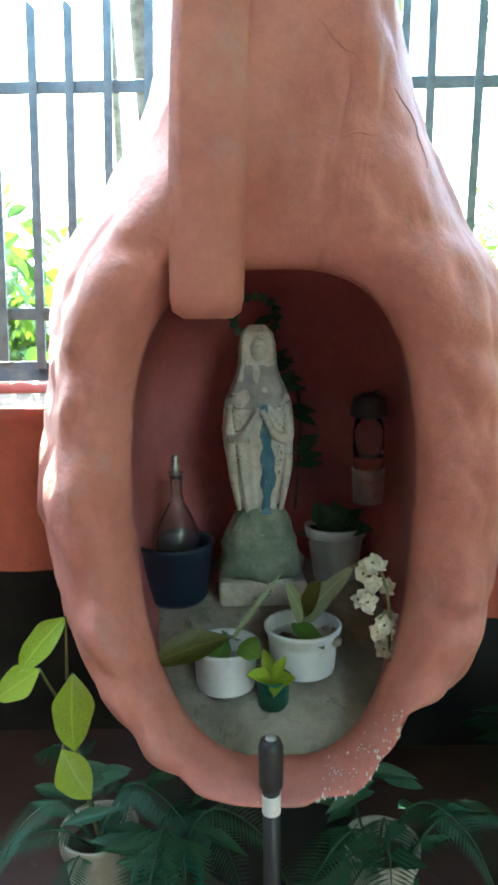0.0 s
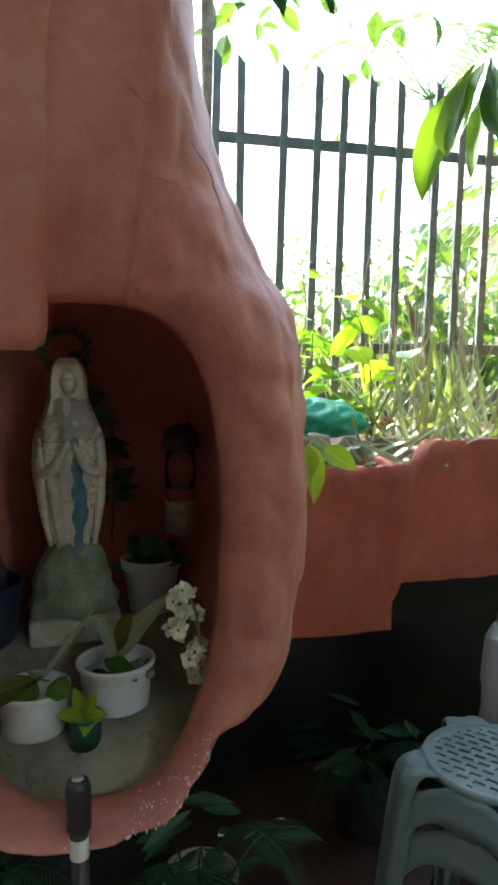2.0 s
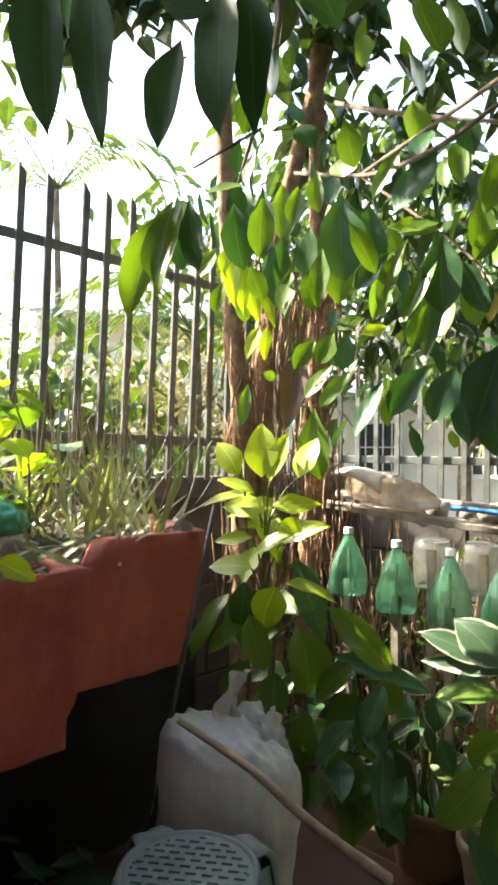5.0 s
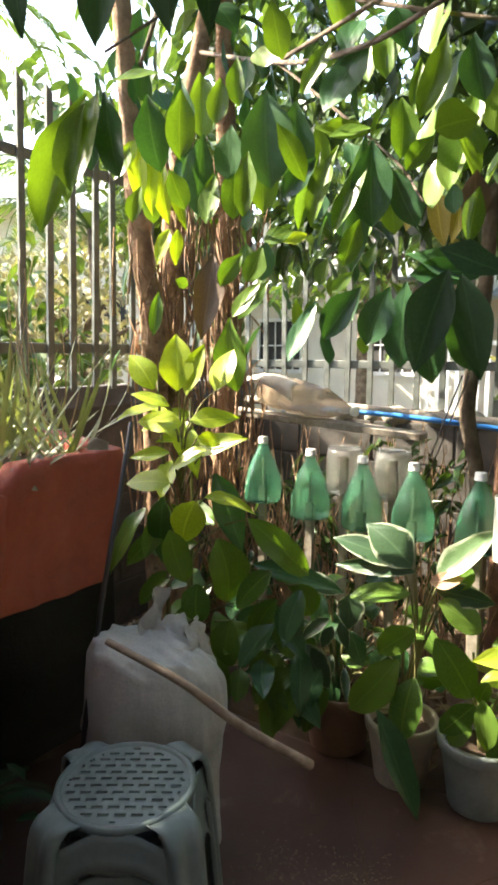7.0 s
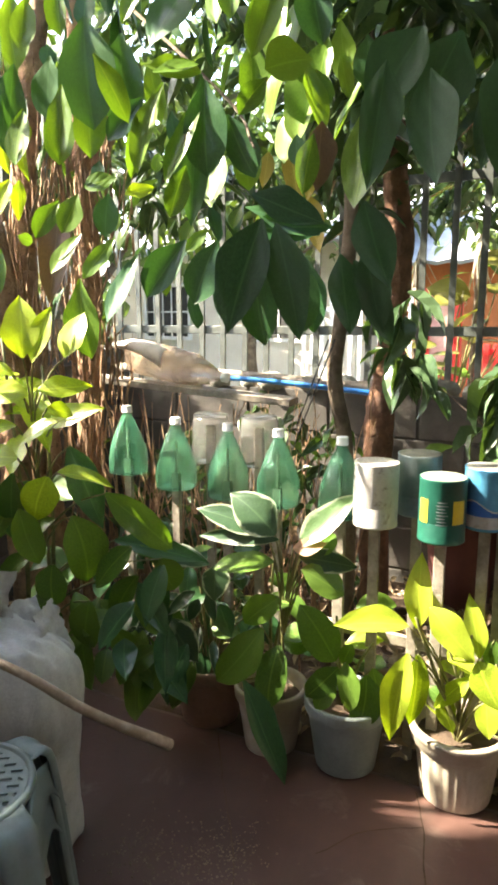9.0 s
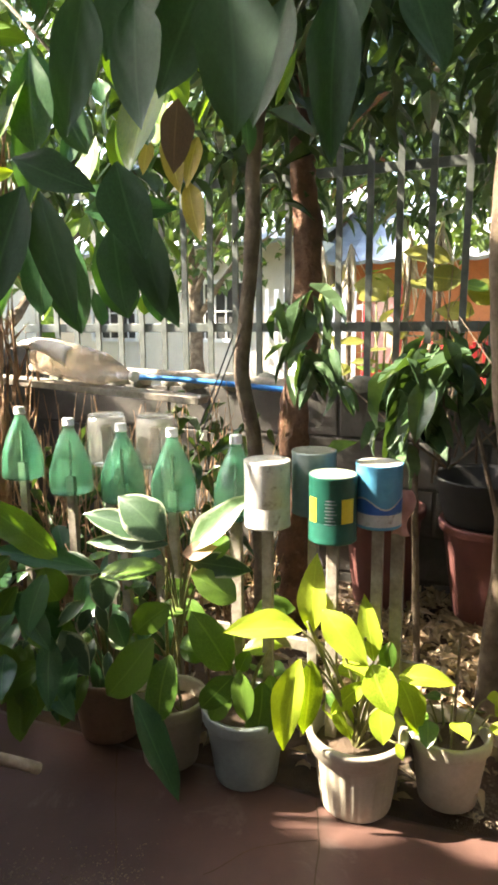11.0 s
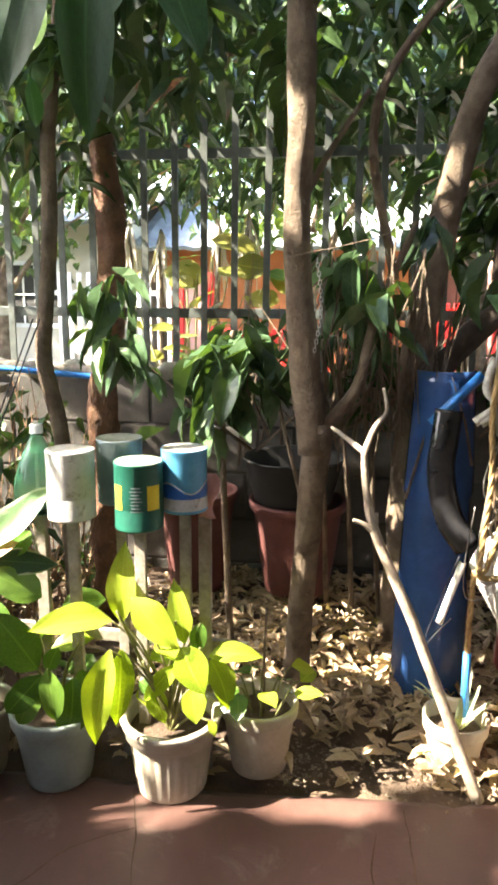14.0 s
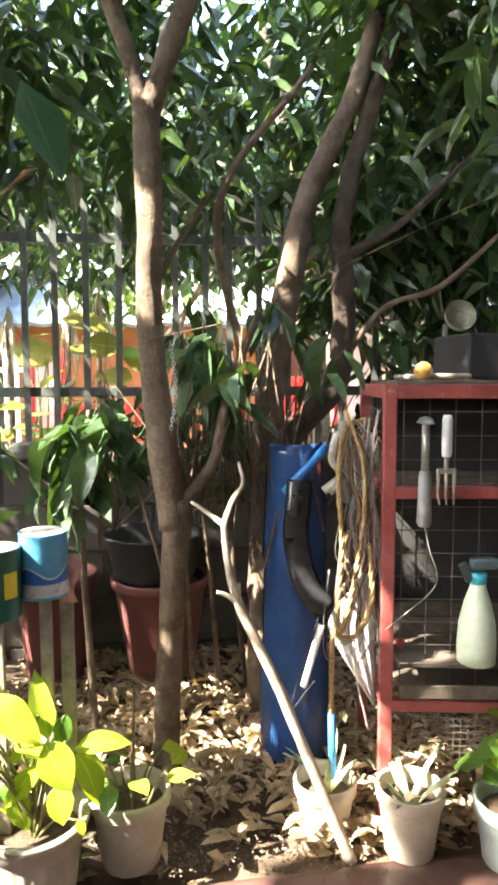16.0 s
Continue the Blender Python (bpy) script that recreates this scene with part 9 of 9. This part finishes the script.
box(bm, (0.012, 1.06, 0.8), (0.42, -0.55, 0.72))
part("shade_panel", bm, NEAR_BLACK, cage, smooth=False)
bm = bmesh.new()
box(bm, (0.016, 1.04, 0.036), (-0.022, -0.55, 0.376), (0, 3, 0.3), 0.003)
part("plank", bm, GREY_BOARD, cage, "weathered reddish-grey plank", smooth=False)
fine_v = (lambda b: (box(b, (0.0012, 0.0012, 0.13)), to_mesh("wire", b, WIRE, False))[1])(bmesh.new())
fine_h = (lambda b: (box(b, (0.0012, 1.05, 0.0012)), to_mesh("wire", b, WIRE, False))[1])(bmesh.new())
for k in range(60):
    part("wire", fine_v, None, cage).matrix_basis = pose(-0.006, -0.03 - 0.0175 * k, 0.25)
for k in range(8):
    part("wire", fine_h, None, cage).matrix_basis = pose(-0.006, -0.55, 0.19 + 0.0175 * k)

# tools and bottles on the cage
GREY_HANDLE = surface("grey_tool_handle", (0.20, 0.205, 0.20), (0.32, 0.33, 0.32), 20.0, 90.0, 0.5, 0.4, 0.001)
trowel = thing("garden_trowel", (1.712, -0.652, 1.04), "grey-handled garden trowel hanging on the cage", "trowel")
for name, f, m in (("blade", lambda b: lathe(b, [(0.045, 0.0), (0.03, 0.012), (0.008, 0.016)], 20, squash=0.4), STEEL), ("shaft", lambda b: tube(b, ((0, 0, 0.0), (0, 0, -0.12)), 0.010, 8), STEEL), ("handle", lambda b: lathe(b, [(0.012, -0.25), (0.017, -0.24), (0.016, -0.18), (0.015, -0.13), (0.012, -0.115)], 16, rib=lambda a, z: 1 + 0.06 * (math.sin(z * 700) > 0)), GREY_HANDLE)):
    bm = bmesh.new()
    f(bm)
    part(name, bm, m, trowel)
fork = thing("garden_fork", (1.700, -0.70, 1.06), "small garden hand fork with a white handle on the cage", "hand fork")
bm = bmesh.new()
lathe(bm, [(0.010, -0.10), (0.012, -0.09), (0.012, -0.01), (0.009, 0.0)], 16)
part("handle", bm, WHITE_CAP, fork)
bm = bmesh.new()
tube(bm, ((0, 0, -0.10), (0, 0, -0.13)), 0.006, 8)
box(bm, (0.006, 0.05, 0.014), (0, 0, -0.134), bevel=0.003)
part("neck", bm, WOOD, fork)
for k in (-1, 0, 1):
    bm = bmesh.new()
    tube(bm, ((0, 0.02 * k, -0.135), (0, 0.02 * k, -0.19), (-0.006, 0.017 * k, -0.215)), (0.005, 0.004, 0.002), 8)
    part("tine", bm, WOOD, fork)
LIQUID = surface("pale_green_liquid_plastic", (0.52, 0.62, 0.44), (0.64, 0.72, 0.54), 8.0, 60.0, 0.35, 0.1, 0.001)
SPRAY_GREY = surface("dark_grey_spray_head", (0.05, 0.075, 0.08), (0.10, 0.13, 0.135), 9.0, 60.0, 0.4, 0.1, 0.001)
TEAL = surface("teal_plastic", (0.02, 0.30, 0.36), (0.05, 0.42, 0.48), 9.0, 60.0, 0.4, 0.1, 0.001)
spray_b = thing("spray_bottle", (1.675, -0.775, 0.460), "half-full white spray bottle with a teal nozzle on the cage ledge", "spray bottle")
for name, prof, m in (("bottle_body", [(0.036, 0.0), (0.045, 0.005), (0.046, 0.05), (0.043, 0.10), (0.032, 0.15), (0.020, 0.185), (0.017, 0.20)], LIQUID), ("collar", [(0.018, 0.198), (0.020, 0.20), (0.020, 0.222), (0.012, 0.224)], TEAL)):
    bm = bmesh.new()
    lathe(bm, prof, 32)
    part(name, bm, m, spray_b)
bm = bmesh.new()
box(bm, (0.024, 0.065, 0.028), (0, -0.012, 0.245), (0, 0, 0), 0.006)
box(bm, (0.014, 0.02, 0.05), (0, 0.03, 0.225), (-25, 0, 0), 0.004)
part("spray_head", bm, SPRAY_GREY, spray_b)
bm = bmesh.new()
lathe(bm, [(0.010, 0.0), (0.011, 0.012), (0.004, 0.016)], 14, (0, -0.045, 0.245), Matrix.Rotation(radians(90), 4, "X"))
part("nozzle", bm, TEAL, spray_b)
bm = bmesh.new()
box(bm, (0.09, 1.0, 0.014), (1.67, -1.09, 0.453), (0, 0, -8), 0.003)
tagged(part("ledge", bm, GREY_BOARD, smooth=False), "grey wooden ledge on the cage front", "ledge")
fruit = tagged(part("orange_fruit", (lambda b: (bmesh.ops.create_icosphere(b, subdivisions=3, radius=0.023), b)[1])(bmesh.new()), surface("orange_peel", (0.45, 0.22, 0.04), (0.58, 0.32, 0.08), 9.0, 120.0, 0.5, 0.3, 0.001)), "dull orange fruit on the cage roof", "fruit")
fruit.matrix_basis = pose(1.80, -0.675, 1.165)
ball = tagged(part("red_ball", (lambda b: (bmesh.ops.create_icosphere(b, subdivisions=3, radius=0.013), b)[1])(bmesh.new()), RED_PAINT), "small red ball on the cage shelf", "ball")
ball.matrix_basis = pose(1.79, -0.625, 0.471)
for x, y, z, sx, sy, sz, m, lab in ((1.98, -0.95, 1.205, 0.20, 0.28, 0.12, BLACK, "black plastic crate on the cage roof"), (1.92, -0.74, 1.152, 0.22, 0.12, 0.014, WOOD, "grey board lying on the cage roof")):
    bm = bmesh.new()
    box(bm, (sx, sy, sz), (x, y, z), (0, 0, 6), 0.006)
    tagged(part("crate" if sz > 0.05 else "board", bm, m, smooth=False), lab, "crate" if sz > 0.05 else "board")

# leaning dead branch, pots at its foot
dead = thing("dead_branch", (1.72, -0.49, 0.0), "pale dead branch leaning from the pot to the trunk", "branch")
limb(dead, ((1.645, -0.465, -0.01), (1.672, -0.40, 0.15), (1.695, -0.30, 0.40), (1.72, -0.205, 0.61), (1.735, -0.178, 0.71), (1.745, -0.170, 0.805)), (0.015, 0.014, 0.013, 0.012, 0.009, 0.008), "limb", PALE_STICK)
limb(dead, ((1.72, -0.205, 0.61), (1.715, -0.175, 0.635), (1.71, -0.150, 0.645)), (0.008, 0.005), "twig", PALE_STICK, 7)
limb(dead, ((1.72, -0.200, 0.62), (1.73, -0.205, 0.66)), (0.010, 0.004), "twig", PALE_STICK, 7)
limb(dead, ((1.745, -0.170, 0.80), (1.78, -0.135, 0.82), (1.83, -0.095, 0.84)), (0.008, 0.004), "twig", PALE_STICK, 7)
limb(dead, ((1.745, -0.170, 0.80), (1.79, -0.195, 0.85), (1.85, -0.225, 0.88), (1.9, -0.22, 0.93)), (0.008, 0.006, 0.004), "twig", PALE_STICK, 7)
pot_f = pot("potted_plant", (1.765, -0.425, -0.02), 0.080, 0.155, BEIGE, "cracked beige pot with dry strap leaves", 0, 0.015, "", 0.7)
pot_g = pot("potted_plant", (1.66, -0.612, 0.0), 0.082, 0.17, BEIGE, "small aloe in a stained pale pot", 0, 0.016, "", 0.72)
pot_h = pot("potted_plant", (1.60, -0.84, 0.0), 0.09, 0.16, BLUEGREY, "green pothos in a grey pot beside the cage", 0, 0.016, "", 0.72)
rng = random.Random(61)
for o, n, ln in ((pot_f, 11, 0.05), (pot_g, 17, 0.075)):
    for k in range(n):
        a = rng.uniform(0, 6.28)
        b = o.location + Vector((0.02 * math.cos(a), 0.02 * math.sin(a), 0.125))
        leaf(o, "aloe", b, b + Vector((ln * math.cos(a), ln * math.sin(a), rng.uniform(0.07, 0.15))), 0.016, (0, 0, 1))
for k in range(22):
    a = rng.uniform(0, 6.28)
    b = pot_h.location + Vector((rng.gauss(0, 0.03), rng.gauss(0, 0.03), rng.uniform(0.16, 0.33)))
    leaf(pot_h, rng.choice(("lime", "green")), b, b + Vector((0.10 * math.cos(a), 0.10 * math.sin(a), rng.uniform(-0.05, 0.04))), 0.06, (-0.4, 0, 0.9))

# thin rope strung from the trunk, and a chain on it
rope("rope", ((1.955, 0.01, 1.255), (1.95, -0.1, 1.275), (1.95, -0.24, 1.315), (1.96, -0.45, 1.42), (1.97, -0.81, 1.59), (2.0, -1.3, 1.80)), 0.0018, BARK, "thin brown line strung from trunk to tree", 2)
chain = thing("chain", (1.94, -0.045, 1.24), "thin rusty chain hanging from the trunk", "chain")
link = (lambda b: (tube(b, [(0.004 * math.cos(t), 0, 0.007 * math.sin(t)) for t in [2 * math.pi * i / 10 for i in range(11)]], 0.0013, 5), to_mesh("link", b, STEEL))[1])(bmesh.new())
for k in range(22):
    part("link", link, None, chain).matrix_basis = pose(0, -0.012 * math.sin(k / 21 * math.pi), -0.0105 * k, 0, 0, 90 * (k % 2))

# pale logs on the wall, thin dark cords before it
for ends, r, lab in ((((2.930, 1.382, 0.935), (2.930, 0.832, 0.939)), 0.030, "pale peeled log lying on the wall"), (((2.930, 1.501, 0.971), (2.930, 1.324, 0.964)), 0.022, "short grey log lying on the wall")):
    a, b = Vector(ends[0]), Vector(ends[1])
    a.x = b.x = 2.93
    a.z = b.z = 0.82 + r
    bm = bmesh.new()
    tube(bm, [a.lerp(b, q / 8) + Vector((0, 0, 0.004 * math.sin(q * 2))) for q in range(9)], ramped((r, r * 1.1, r * 0.9), 9), 12, 0.3)
    tagged(part("log", bm, PALE_STICK), lab, "log")
for top, low in (((2.150, 0.780, 1.085), (1.950, 0.839, 0.760)), ((2.150, 0.802, 1.084), (2.000, 0.850, 0.817))):
    bm = bmesh.new()
    tube(bm, (top, low), 0.0025, 5)
    tagged(part("dark_wire", bm, BLACK), "thin black wire slanting down to the stakes", "wire", "slanting wires")
